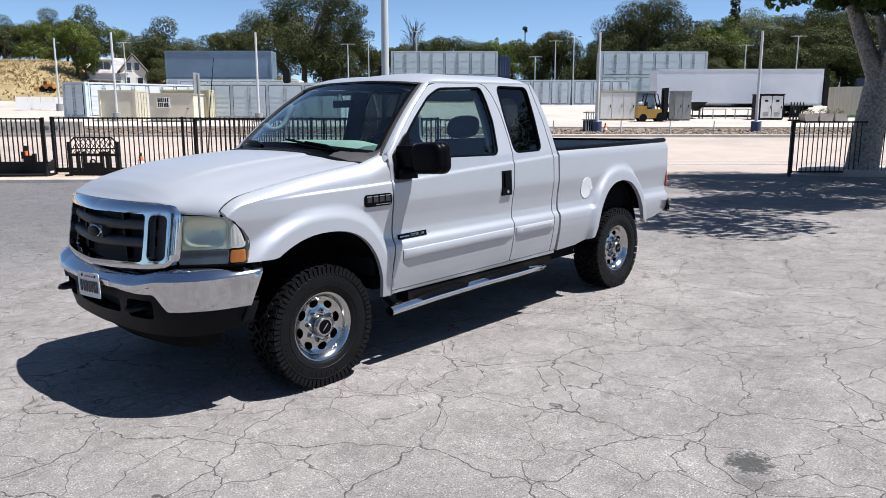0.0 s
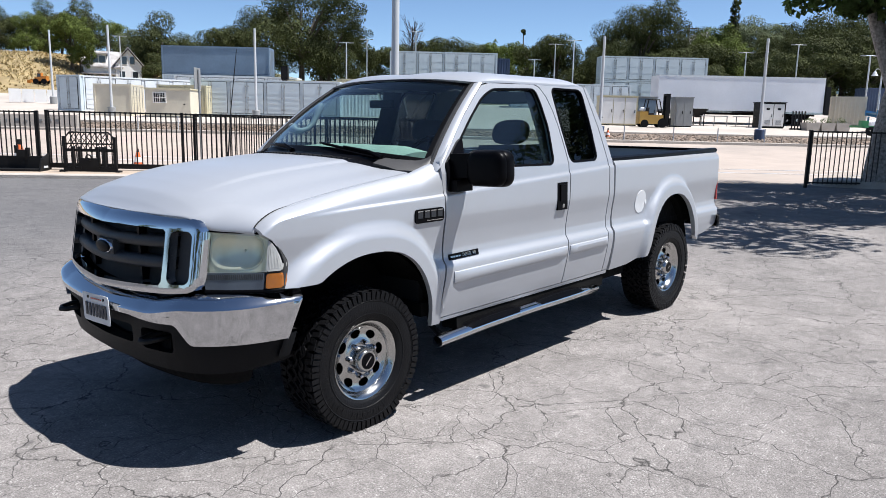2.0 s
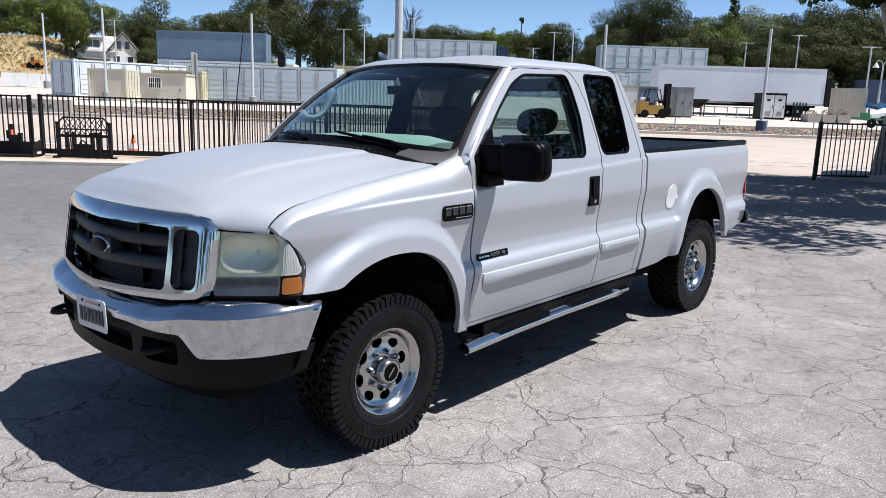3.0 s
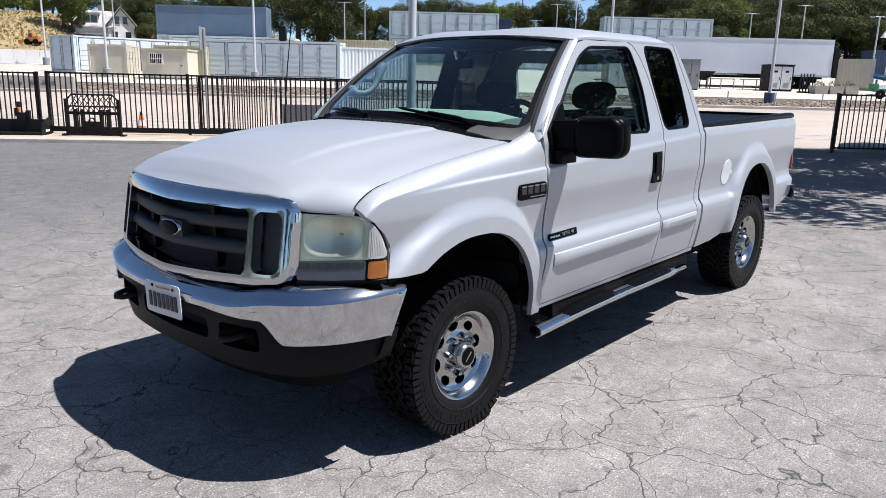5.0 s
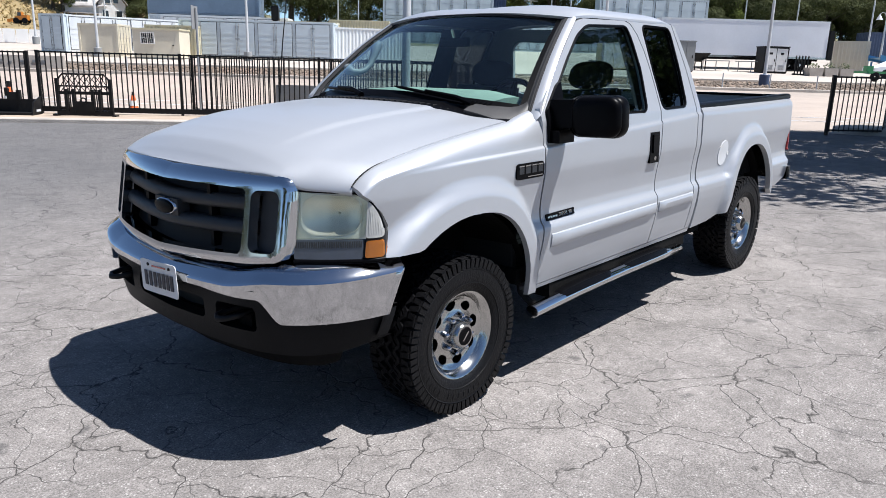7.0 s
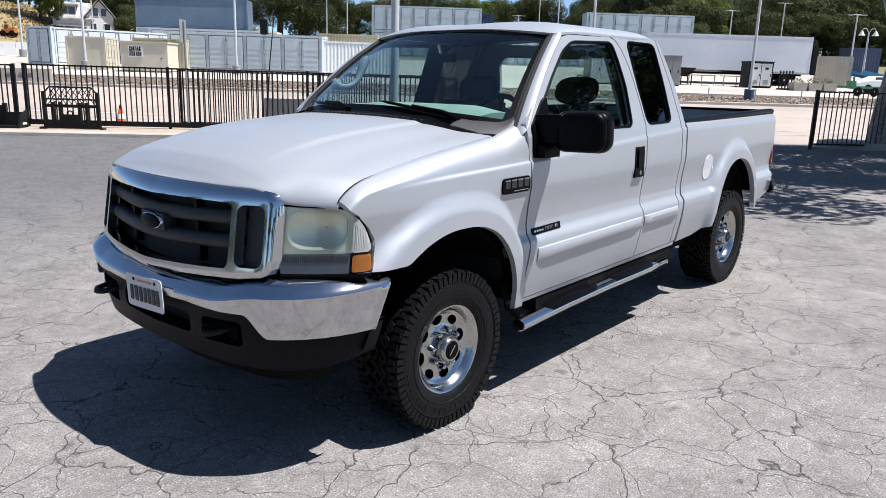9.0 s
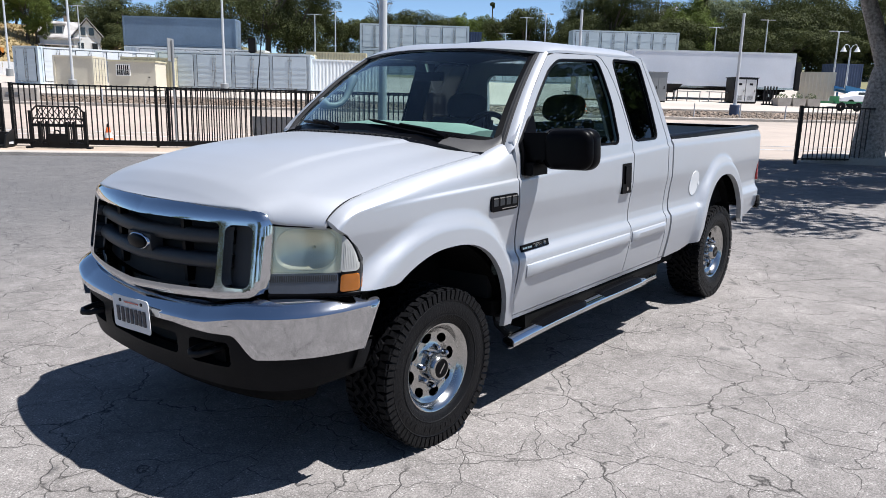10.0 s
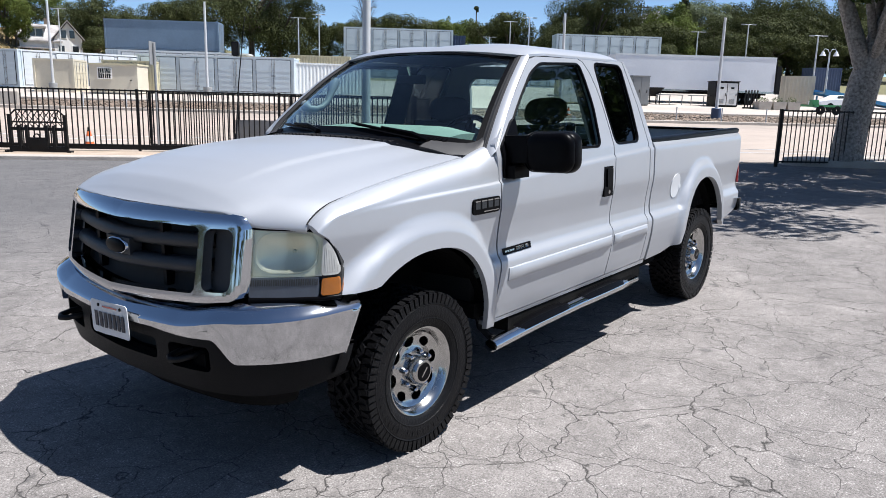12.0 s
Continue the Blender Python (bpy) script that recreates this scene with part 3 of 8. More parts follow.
def arch_points(which, z_from, z_to, n=26):
    """The opening's edge from its front foot, over the top, to its rear foot."""
    pts = []
    c, b, nn = (FA, 0.60, None) if which == "f" else (RA, 0.655, None)
    for k in range(n + 1):
        a = math.pi * (1 - k / n)
        ca, sa = math.cos(a), math.sin(a)
        if which == "f":
            aa, p = (0.60, 2.0) if ca < 0 else (0.47, 2.7)
        else:
            aa, p = 0.45, 2.3
        q = (abs(ca) ** p + abs(sa) ** p) ** (-1 / p)
        x, z = c[0] + aa * ca * q, c[1] + b * sa * q
        if (ca < 0 and z < z_from) or (ca >= 0 and z < z_to):
            continue
        pts.append((x, z))
    return pts


# seam between hood and wing
def seam_z(x):
    x = max(-0.95, min(0.75, x))
    full = 1.3195 + 0.129 * x - 0.045 * x * x + 0.055 * x ** 3
    d = max(0, min(1, (x + 0.640) / 0.15))
    return 1.137 + (full - 1.137) * math.sqrt(1 - (1 - d) ** 2)


def seam_y(x):
    x = max(-0.8, min(0.75, x))
    return 0.8792 + -0.0170 * x + -0.0309 * x * x


def wing_foot(x):
    """Lower edge of the wing: bumper line, wheel arch, rear foot."""
    if x < 0:
        return max(0.862, 0.372 + 0.60 * math.sqrt(max(0, 1 - (x / 0.60) ** 2)))
    if x < 0.466:
        return max(0.475, 0.372 + 0.60 * (1 - (x / 0.47) ** 2.7) ** (1 / 2.7))
    return 0.475


def wing_sheet():
    front = [(0.862, -0.540), (0.90, -0.538), (0.96, -0.538), (1.03, -0.551), (1.10, -0.584), (1.132, -0.630), (1.18, -0.642), (1.5, -0.642)]
    rear = [(0.44, 0.535), (0.46, 0.540), (0.60, 0.575), (0.82, 0.604), (1.15, 0.609), (1.45, 0.612)]
    feet = [-0.53 + 0.13 * i / 6 for i in range(6)] + [-0.40 + 0.70 * i / 22 for i in range(22)] + [0.30 + 0.12 * i / 8 for i in range(8)] + [0.42 + 0.045 * i / 10 for i in range(10)] + [0.466 + 0.071 * i / 5 for i in range(6)]
    bm = bmesh.new()
    grid = []
    for xb in feet:
        zb = wing_foot(xb)
        f, r = spread(front, zb), spread(rear, zb)
        s = max(0, min(1, (xb - f) / (r - f)))
        xt = -0.642 + 1.254 * s
        for _ in range(4):
            zz = seam_z(xt)
            xt = spread(front, zz) + (spread(rear, zz) - spread(front, zz)) * s
        lift = smoothstep(0.40, 0.60, xt)
        zt, yt = seam_z(xt) + 0.026 * lift, seam_y(xt) + 0.012 * lift
        zc = min(crease(xt), zt - 0.055)
        up = zc + 0.012
        wc = side_w(xt, up)
        col = []
        for k in range(12):
            a = k / 12
            bend = max(up + 0.01, zt - 0.42 * (wc - yt))
            z = (1 - a) ** 2 * zt + 2 * a * (1 - a) * bend + a * a * up
            x = spread(front, z) + (spread(rear, z) - spread(front, z)) * s
            col.append((x, -(yt + (wc - yt) * (2 * a - a * a)), z))
        zs = [up - 0.020 * k / 5 for k in range(6)]
        zs += [zs[-1] + (zb - zs[-1]) * k / 44 for k in range(1, 45)]
        for z in zs:
            x = spread(front, z) + (spread(rear, z) - spread(front, z)) * s
            col.append((x, -side_w(x, z), z))
        grid.append([bm.verts.new(p) for p in col])
    for a, b in zip(grid, grid[1:]):
        for k in range(len(a) - 1):
            bm.faces.new((a[k], b[k], b[k + 1], a[k + 1]))
    bmesh.ops.recalc_face_normals(bm, faces=bm.faces[:])
    rim = [e for e in bm.edges if e.is_boundary]
    r = bmesh.ops.extrude_edge_only(bm, edges=rim)
    bmesh.ops.translate(bm, verts=[g for g in r["geom"] if isinstance(g, bmesh.types.BMVert)], vec=(0, 0.03, -0.004))
    return bm


def dense(pts, step=0.03):
    out = []
    for a, b in zip(pts, pts[1:] + pts[:1]):
        n = max(1, int(math.dist(a, b) / step))
        out += [(a[0] + (b[0] - a[0]) * k / n, a[1] + (b[1] - a[1]) * k / n) for k in range(n)]
    return out


def build_sides():
    both("front_wing", wing_sheet(), "paint", truck, 40)
    # doors
    front = [(0.552, 0.492), (1.890, 0.500), (1.900, 0.7), (1.912, 0.9), (1.924, 1.105), (1.931, 1.30), (1.936, 1.48), (1.932, 1.63), (1.918, 1.74), (1.885, 1.84), (1.835, 1.905), (1.775, 1.922), (1.28, 1.914), (1.195, 1.895), (1.13, 1.85), (0.85, 1.632), (0.605, 1.425), (0.600, 1.365), (0.6145, 1.15), (0.6095, 0.82), (0.581, 0.60)]
    hole = soft([(0.650, 1.385), (1.756, 1.366), (1.806, 1.62), (1.796, 1.80), (1.775, 1.888), (1.30, 1.874), (1.160, 1.812), (0.97, 1.664)], 0.05)
    doors = both("front_door", side_skin(front, [hole]), "paint", truck, 50)
    rear = [(1.900, 0.500), (2.452, 0.505), (2.470, 0.9), (2.475, 1.20), (2.474, 1.345), (2.470, 1.62), (2.430, 1.925), (1.790, 1.925), (1.845, 1.907), (1.895, 1.842), (1.928, 1.74), (1.942, 1.63), (1.946, 1.48), (1.941, 1.30), (1.934, 1.105), (1.922, 0.9), (1.910, 0.7)]
    qh = soft([(1.972, 1.372), (2.332, 1.376), (2.366, 1.64), (2.378, 1.898), (1.985, 1.902), (1.970, 1.64)], 0.055)
    rdoors = both("rear_door", side_skin(rear, [qh]), "paint", truck, 50)
    corner = [(2.462, 0.505), (2.530, 0.508), (2.545, 0.9), (2.547, 1.30), (2.545, 1.42), (2.542, 1.62), (2.510, 1.80), (2.470, 1.92), (2.440, 1.93), (2.480, 1.62), (2.484, 1.345), (2.486, 1.2), (2.48, 0.9)]
    both("cab_corner", side_skin(corner, depth=(0, 0.12, 0)), "paint", truck, 50)
    rocker = [(0.54, 0.466), (2.53, 0.474), (2.53, 0.501), (1.91, 0.495), (0.55, 0.487)]
    both("rocker_panel", skin(rocker, side, 0.06, depth=(0, 0.10, 0)), "paint", truck, 40)
    # window glass, a little inside the frames
    def inner(x, z):
        return (x, -side_w(x, z) + 0.016, z)
    big = [(a + (a - 1.45) * 0.03, b + (b - 1.62) * 0.06) for a, b in hole]
    for o, d in zip(both("window_pane", skin(big, inner, 0.12), "side_glass", truck, True), doors):
        o.parent = d
        o.visible_shadow = True
    q2 = [(a + (a - 2.12) * 0.06, b + (b - 1.64) * 0.06) for a, b in qh]
    for o, d in zip(both("window_pane", skin(q2, inner, 0.12), "dark_glass", truck, True), rdoors):
        o.parent = d
    # black rubber round the openings
    for loop, ds in ((hole, doors), (qh, rdoors)):
        bm = bmesh.new()
        pts = [Vector((x, -side_w(x, z) + 0.004, z)) for x, z in loop]
        tube(bm, pts + [pts[0], pts[1]], 0.010, 6, cap=False)
        for o, d in zip(both("window_seal", bm, "black_plastic", truck, 50), ds):
            o.parent = d
    # strips along the doors
    for x0, x1, d in ((0.672, 1.893, doors), (1.930, 2.455, rdoors)):
        bm = bmesh.new()
        rows = []
        n = 16
        for i in range(n + 1):
            x = x0 + (x1 - x0) * i / n
            z0, z1 = 0.690 + 0.010 * (x - 0.67), 0.770 + 0.006 * (x - 0.67)
            k = 0.35 if i in (0, n) else 1
            rows.append([bm.verts.new((x, -side_w(x, z) - dy * k, z)) for z, dy in ((z0, -0.004), (z0 + 0.006, 0.014), (z0 + 0.022, 0.021), (z1 - 0.022, 0.020), (z1 - 0.006, 0.012), (z1, -0.004))])
        for a, b in zip(rows, rows[1:]):
            for k in range(5):
                bm.faces.new((a[k], b[k], b[k + 1], a[k + 1]))
        bm.faces.new(rows[0])
        bm.faces.new(rows[-1][::-1])
        for o, dd in zip(both("side_moulding", bm, "paint", truck, 30), d):
            o.parent = dd
    # handles: a recessed black cup with a flap and a lock
    for s, d in ((-1, doors[0]), (1, doors[1])):
        y = side_w(1.83, 1.13)
        bm = boxes((1.770, 1.890, -0.005, 0.012, 1.042, 1.236))
        for v in bm.verts:
            v.co.y += -y * 1.0
            v.co.y *= -s
        h = part("door_handle", bevelled(bm, 0.014, 2), "black_plastic", d)
        bm = boxes((1.795, 1.872, -0.015, -0.002, 1.105, 1.220))
        for v in bm.verts:
            v.co.y = (v.co.y - y) * -s
        part("flap", bevelled(bm, 0.010, 2), "black_plastic", h)
        bm = bmesh.new()
        lathe(bm, [(0, 0.0), (0.014, 0.0), (0.014, 0.012), (0, 0.012)], 14, pose(1.84, s * (y + 0.006), 1.07, 90 * s, 0, 0))
        part("lock", bm, "chrome_dull", h)
    # badge and engine badge, drawn as plain raised shapes
    bm = bmesh.new()
    skin(rounded(0.350, 0.585, 1.088, 1.168, 0.02), lambda x, z: (x, -side_w(x, z) - 0.009, z), 0.05, depth=(0, 0.012, 0), bm=bm)
    bd = both("badge", bm, "black_plastic", truck, 40, "dark rectangular badge with raised shapes")
    def bar(x0, x1, z0, z1, d, owner, material="chrome_dull"):
        bm = bmesh.new()
        skin([(x0, z0), (x1, z0), (x1, z1), (x0, z1)], lambda x, z: (x, -side_w(x, z) - d, z), 0.1, depth=(0, 0.006, 0), bm=bm)
        for o, b in zip(both("raised_bar", bm, material, truck), owner):
            o.parent = b
    for x0 in (0.366, 0.420, 0.474, 0.528):
        bar(x0, x0 + 0.043, 1.152, 1.159, 0.0115, bd)
        bar(x0 + 0.002, x0 + 0.041, 1.116, 1.149, 0.0110, bd, "grey_plastic")
    bar(0.44, 0.57, 1.098, 1.103, 0.0115, bd)
    ed = both("engine_badge", skin([(0.650, 0.838), (0.925, 0.842), (0.925, 0.876), (0.650, 0.872)], lambda x, z: (x, -side_w(x, z) - 0.006, z), (0.06, 0.01), depth=(0, 0.01, 0)), "black_plastic", doors[0], 40, "black engine badge with pale letters")
    ed[1].parent = doors[1]
    for i in range(4):
        bar(0.662 + 0.024 * i, 0.680 + 0.024 * i, 0.850, 0.860, 0.009, ed)
    cu = bpy.data.curves.new("lettering", "FONT")
    cu.body, cu.size, cu.extrude = "DIESEL V8", 0.030, 0.001
    ob = bpy.data.objects.new("lettering", cu)
    me = bpy.data.meshes.new_from_object(ob)
    bpy.data.objects.remove(ob)
    for v in me.vertices:
        x, z = 0.768 + v.co.x * 0.98, 0.848 + v.co.y
        v.co = (x, -side_w(x, z) - 0.0085 - v.co.z, z)
    me.materials.append(M["chrome_dull"])
    o = new("lettering", me)
    o.parent = ed[0]


build_sides()


def hood_z(x, y):
    """Hood: a flat raised middle that falls off in soft shoulders to the wings."""
    h = abs(y)
    t = min(1, h / 0.885)
    zs = 1.3195 + 0.129 * x - 0.045 * x * x + 0.055 * x ** 3 + 0.0305
    zc = spread([(-0.95, 1.200), (-0.915, 1.240), (-0.89, 1.266), (-0.85, 1.298), (-0.78, 1.336), (-0.66, 1.374), (-0.54, 1.403), (-0.37, 1.430), (-0.15, 1.452), (0.13, 1.470), (0.45, 1.482)], x)
    z = zs + (zc - zs) * (1 - t ** 2.6)
    grown = smoothstep(-0.80, -0.35, x)
    z += grown * (0.010 * (1 - smoothstep(0.47, 0.515, h)) - 0.008 * math.exp(-((h - 0.70) / 0.09) ** 2))
    z -= 0.0349 * h
    edge = sum(spread([(0, 1.241), (0.6, 1.219), (0.66, 1.198), (0.69, 1.168), (0.72, 1.154), (0.76, 1.148), (0.88, 1.137), (0.95, 1.130)], h + k) for k in (-0.03, -0.015, 0, 0.015, 0.03)) / 5
    d = max(0, min(1, (x - hood_front(y)) / 0.15))
    return edge + (z - edge) * math.sqrt(1 - (1 - d) ** 2)


def hood_front(y):
    rows = [(0, -0.912), (0.2, -0.906), (0.4, -0.884), (0.55, -0.854), (0.66, -0.812), (0.72, -0.762), (0.80, -0.700), (0.878, -0.636), (0.95, -0.578)]
    return sum(spread(rows, abs(abs(y) + k)) for k in (-0.045, -0.03, -0.015, 0, 0.015, 0.03, 0.045)) / 7


def hood_back(y):
    return 0.20 + 0.205 * (abs(y) / 0.86) ** 2


def glass_base(y):
    return 0.325 + 0.276 * (abs(y) / 0.842) ** 2.3


def build_top():
    ys = [-0.862, -0.8, -0.7, -0.6, -0.4, -0.2, 0, 0.2, 0.4, 0.6, 0.7, 0.8, 0.862]
    bm = bmesh.new()
    cols, lines = 140, 60
    grid = []
    for j in range(lines + 1):
        t = (j / lines) ** 1.7
        row = []
        for i in range(cols + 1):
            q = -1 + 2 * i / cols
            q = math.copysign(1 - (1 - abs(q)) ** 1.35, q)
            yf, yb = 0.877 * q, 0.862 * q
            y = yf + (yb - yf) * t
            x = hood_front(yf) + (hood_back(yb) - hood_front(yf)) * t
            y = math.copysign(min(abs(y), seam_y(x) - 0.0015), y)
            row.append(bm.verts.new((x, y, hood_z(x, y))))
        grid.append(row)
    for j in range(lines):
        for i in range(cols):
            bm.faces.new((grid[j][i], grid[j][i + 1], grid[j + 1][i + 1], grid[j + 1][i]))
    r = bmesh.ops.extrude_edge_only(bm, edges=[e for e in bm.edges if e.is_boundary])
    bmesh.ops.translate(bm, verts=[g for g in r["geom"] if isinstance(g, bmesh.types.BMVert)], vec=(0.012, 0, -0.014))
    link("hood", bm, "paint", truck, 50)
    # dark joint along the wings
    bm = bmesh.new()
    tube(bm, [(x, -seam_y(x) + 0.001, seam_z(x) + 0.003) for x in (-0.632 + 0.2 * (i / 19) ** 1.5 for i in range(20))], [0.0034] * 8 + [0.0034 - 0.00028 * i for i in range(12)], 6)
    both("hood_joint", bm, "dark_line", truck)
    # cowl
    edge = [(hood_back(y) + 0.006, y) for y in ys] + [(glass_base(y) + 0.03, y) for y in reversed(ys)]
    cowl = link("cowl_panel", skin(edge, lambda x, y: (x, y, hood_z(min(x, 0.41), y) + (x - hood_back(y)) * 0.12 - 0.006), 0.05, depth=(0, 0, -0.05)), "black_plastic", truck, 50)
    bm = bmesh.new()
    for i in range(34):
        y = -0.62 + i * 0.037
        x = (hood_back(y) + glass_base(y)) / 2
        box(bm, x - 0.03, x + 0.02, y, y + 0.014, hood_z(0.3, y) - 0.006, hood_z(0.3, y) + 0.004)
    part("cowl_louvre", bm, "dark_line", cowl)
    # roof
    def roof(x, y):
        z = 1.924 + 0.102 * max(0, 1 - (abs(y) / 0.762) ** 3.2) ** 0.55
        if x < 1.42:
            q = min(1, abs(y) / 0.752)
            k = (1.42 - x) / (0.368 - 0.132 * q ** 2.3)
            z -= (z - 1.976 + 0.040 * q ** 2.5 + 0.022 * q) * max(0, k) ** 2.3
        if x > 2.25:
            z -= 0.055 * ((x - 2.25) / 0.27) ** 2
        return (x, y, z)
    widths = [(1.05, 0.735), (1.15, 0.748), (1.3, 0.758), (1.8, 0.757), (2.2, 0.757), (2.42, 0.750), (2.49, 0.735), (2.53, 0.70)]
    bm = bmesh.new()
    grid = []
    for j in range(41):
        t = j / 40
        row = []
        for i in range(41):
            q = math.sin(math.pi / 2 * (i / 20 - 1))
            x0 = 1.052 + 0.132 * abs(q) ** 2.3
            x1 = 2.525 - 0.035 * q ** 6
            x = x0 + (x1 - x0) * (t if t > 0.5 else 2 * t * t)
            row.append(bm.verts.new(roof(x, q * spread(widths, x))))
        grid.append(row)
    for a, b in zip(grid, grid[1:]):
        for k in range(40):
            bm.faces.new((a[k], b[k], b[k + 1], a[k + 1]))
    bmesh.ops.recalc_face_normals(bm, faces=bm.faces[:])
    r = bmesh.ops.extrude_edge_only(bm, edges=[e for e in bm.edges if e.is_boundary])
    for v in r["geom"]:
        if isinstance(v, bmesh.types.BMVert):
            v.co.z -= 0.014
            v.co.x += 0.012 if v.co.x < 1.20 else 0
    if sum(f.normal.z * f.calc_area() for f in bm.faces) < 0:
        bmesh.ops.reverse_faces(bm, faces=bm.faces[:])
    link("roof", bm, "paint", truck, 40, recalc=False)
    link("headliner", skin([(1.12, -0.70), (2.36, -0.70), (2.36, 0.70), (1.12, 0.70)], lambda x, y: (x, y, roof(x, y)[2] - 0.05), 0.2), "cloth", truck)
    # windscreen
    def screen(s, t):
        y = s * (0.842 + (0.684 - 0.842) * t)
        x0, x1 = glass_base(s * 0.842), 1.062 + 0.128 * abs(s) ** 2.3
        z0, z1 = 1.496 - 0.066 * abs(s) ** 2 - 0.0285 * abs(s), 1.974 - 0.040 * abs(s) ** 2.5 - 0.0245 * abs(s)
        bow = 4 * t * (1 - t)
        return (x0 + (x1 - x0) * t - 0.018 * bow, y, z0 + (z1 - z0) * t + 0.014 * bow)
    sq = [(-1, 0), (1, 0), (1, 1), (-1, 1)]
    pane = link("windscreen", skin(sq, screen, (0.1, 0.1)), "glass", truck, True, "large green tinted windscreen")
    def band(a, b, c, d):
        bm = bmesh.new()
        skin([(a, b), (c, b), (c, d), (a, d)], lambda s, t: tuple(Vector(screen(s, t)) + Vector((-0.002, 0, 0.003))), (0.08, 0.1), bm=bm)
        return bm
    bm = band(-1, 0, 1, 0.065)
    for o in (band(-1, 0.965, 1, 1), band(-1, 0.065, -0.965, 0.965), band(0.965, 0.065, 1, 0.965)):
        me = bpy.data.meshes.new("work")
        o.to_mesh(me)
        o.free()
        bm.from_mesh(me)
        bpy.data.meshes.remove(me)
    part("black_border", bm, "black_plastic", pane, smooth=True)
    # front pillars with a dark gutter line
    bm = bmesh.new()
    rows = []
    for i in range(-2, 15):
        t = i / 14 if i >= 0 else i * 0.045
        a = Vector(screen(-1, t)) + Vector((0.0, -0.004, 0.004))
        xd = 0.600 + (1.205 - 0.600) * t
        zd = 1.395 + (1.912 - 1.395) * t + 0.025 * math.sin(math.pi * t)
        d = Vector((xd, -side_w(xd, zd) - 0.001, zd))
        if i < 0:
            a.y -= 0.012 * i
            d += Vector((0, -0.026 * i, 0.006 * i))
        mid = (a + d) / 2 + Vector((-0.008, -0.007, 0.008))
        q1 = a * 0.6 + mid * 0.4 + Vector((-0.006, -0.004, 0.006))
        q2 = d * 0.5 + mid * 0.5 + Vector((-0.003, -0.006, 0.004))
        rows.append([bm.verts.new(p) for p in (a + Vector((0.02, 0.01, -0.02)), a, q1, mid, q2, d, d + Vector((0.01, 0.05, -0.01)))])
    for a, b in zip(rows, rows[1:]):
        for k in range(6):
            bm.faces.new((a[k], b[k], b[k + 1], a[k + 1]))
    both("front_pillar", bm, "paint", truck, 60)
    # weathered strip with dark joints between glass and pillar
    lines = []
    for i in range(29):
        t = i / 28
        a = Vector(screen(-1, t)) + Vector((-0.002, -0.006, 0.006))
        xd, zd = 0.600 + 0.605 * t, 1.395 + 0.517 * t + 0.025 * math.sin(math.pi * t)
        d = Vector((xd, -side_w(xd, zd), zd))
        out = Vector((-0.6, -0.45, 0.6)) * 0.012
        lines.append([a + (d - a) * k + out * q for k, q in ((-0.04, 0.1), (0.0, 0.75), (0.09, 1.0), (0.17, 1.15), (0.30, 1.25), (0.34, 0.9))])
    bm = bmesh.new()
    rows = [[bm.verts.new(p) for p in r] for r in lines]
    for a, b in zip(rows, rows[1:]):
        for k in range(5):
            bm.faces.new((a[k], b[k], b[k + 1], a[k + 1]))
    strips = both("screen_trim", bm, "cowl_grey", truck, 50, "weathered grey strip along the pillar")
    for k, r in ((0, 0.0055), (3, 0.0030), (5, 0.0030)):
        bm = bmesh.new()
        tube(bm, [tuple(q[k]) for q in lines], r, 6)
        for o, p in zip(both("trim_joint", bm, "dark_line", truck, 50), strips):
            o.parent = p
    # grey plastic leaf between glass, hood and pillar
    outer = [(0.345, -0.640, 1.428), (0.372, -0.711, 1.410), (0.398, -0.790, 1.386), (0.432, -0.850, 1.366), (0.480, -0.872, 1.368), (0.550, -0.874, 1.392), (0.620, -0.864, 1.424), (0.690, -0.846, 1.456)]
    inner = [screen(q, t) for q, t in ((-0.74, 0.02), (-0.82, 0.02), (-0.88, 0.025), (-0.925, 0.03), (-0.955, 0.045), (-0.98, 0.07), (-0.995, 0.10), (-1.0, 0.14))]
    def along(pts, u):
        k = min(len(pts) - 2, int(u * (len(pts) - 1)))
        return Vector(pts[k]).lerp(Vector(pts[k + 1]), u * (len(pts) - 1) - k)
    bm = bmesh.new()
    rows = []
    for i in range(29):
        o, n = along(outer, i / 28), along(inner, i / 28) + Vector((-0.004, -0.001, 0.005))
        rows.append([bm.verts.new(o + Vector((0.004, 0.004, -0.03)))] + [bm.verts.new(o.lerp(n, k / 6) + Vector((-0.003, -0.003, 0.006)) * math.sin(math.pi * k / 6)) for k in range(7)])
    for a, b in zip(rows, rows[1:]):
        for k in range(7):
            bm.faces.new((a[k], b[k], b[k + 1], a[k + 1]))
    bmesh.ops.recalc_face_normals(bm, faces=bm.faces[:])
    leaves = both("cowl_corner", bm, "cowl_grey", truck, 50, "weathered grey plastic corner of the cowl")
    for i in range(6):
        q = -0.56 - 0.022 * i
        a, b = Vector(screen(q / 0.842, 0.0)), Vector(screen(q / 0.842 - 0.03, 0.045))
        bm = bmesh.new()
        tube(bm, [tuple(a + Vector((-0.016, 0, 0.002))), tuple(b + Vector((-0.014, 0, 0.006)))], 0.0045, 5)
        for o, p in zip(both("cowl_slot", bm, "black_plastic", truck), leaves):
            o.parent = p
    bm = bmesh.new()
    lathe(bm, [(0, 0.004), (0.006, 0.003), (0.007, 0)], 10, Matrix.Translation(Vector((0.600, -0.842, 1.428))))
    for o, p in zip(both("cowl_plug", bm, "dark_line", truck), leaves):
        o.parent = p
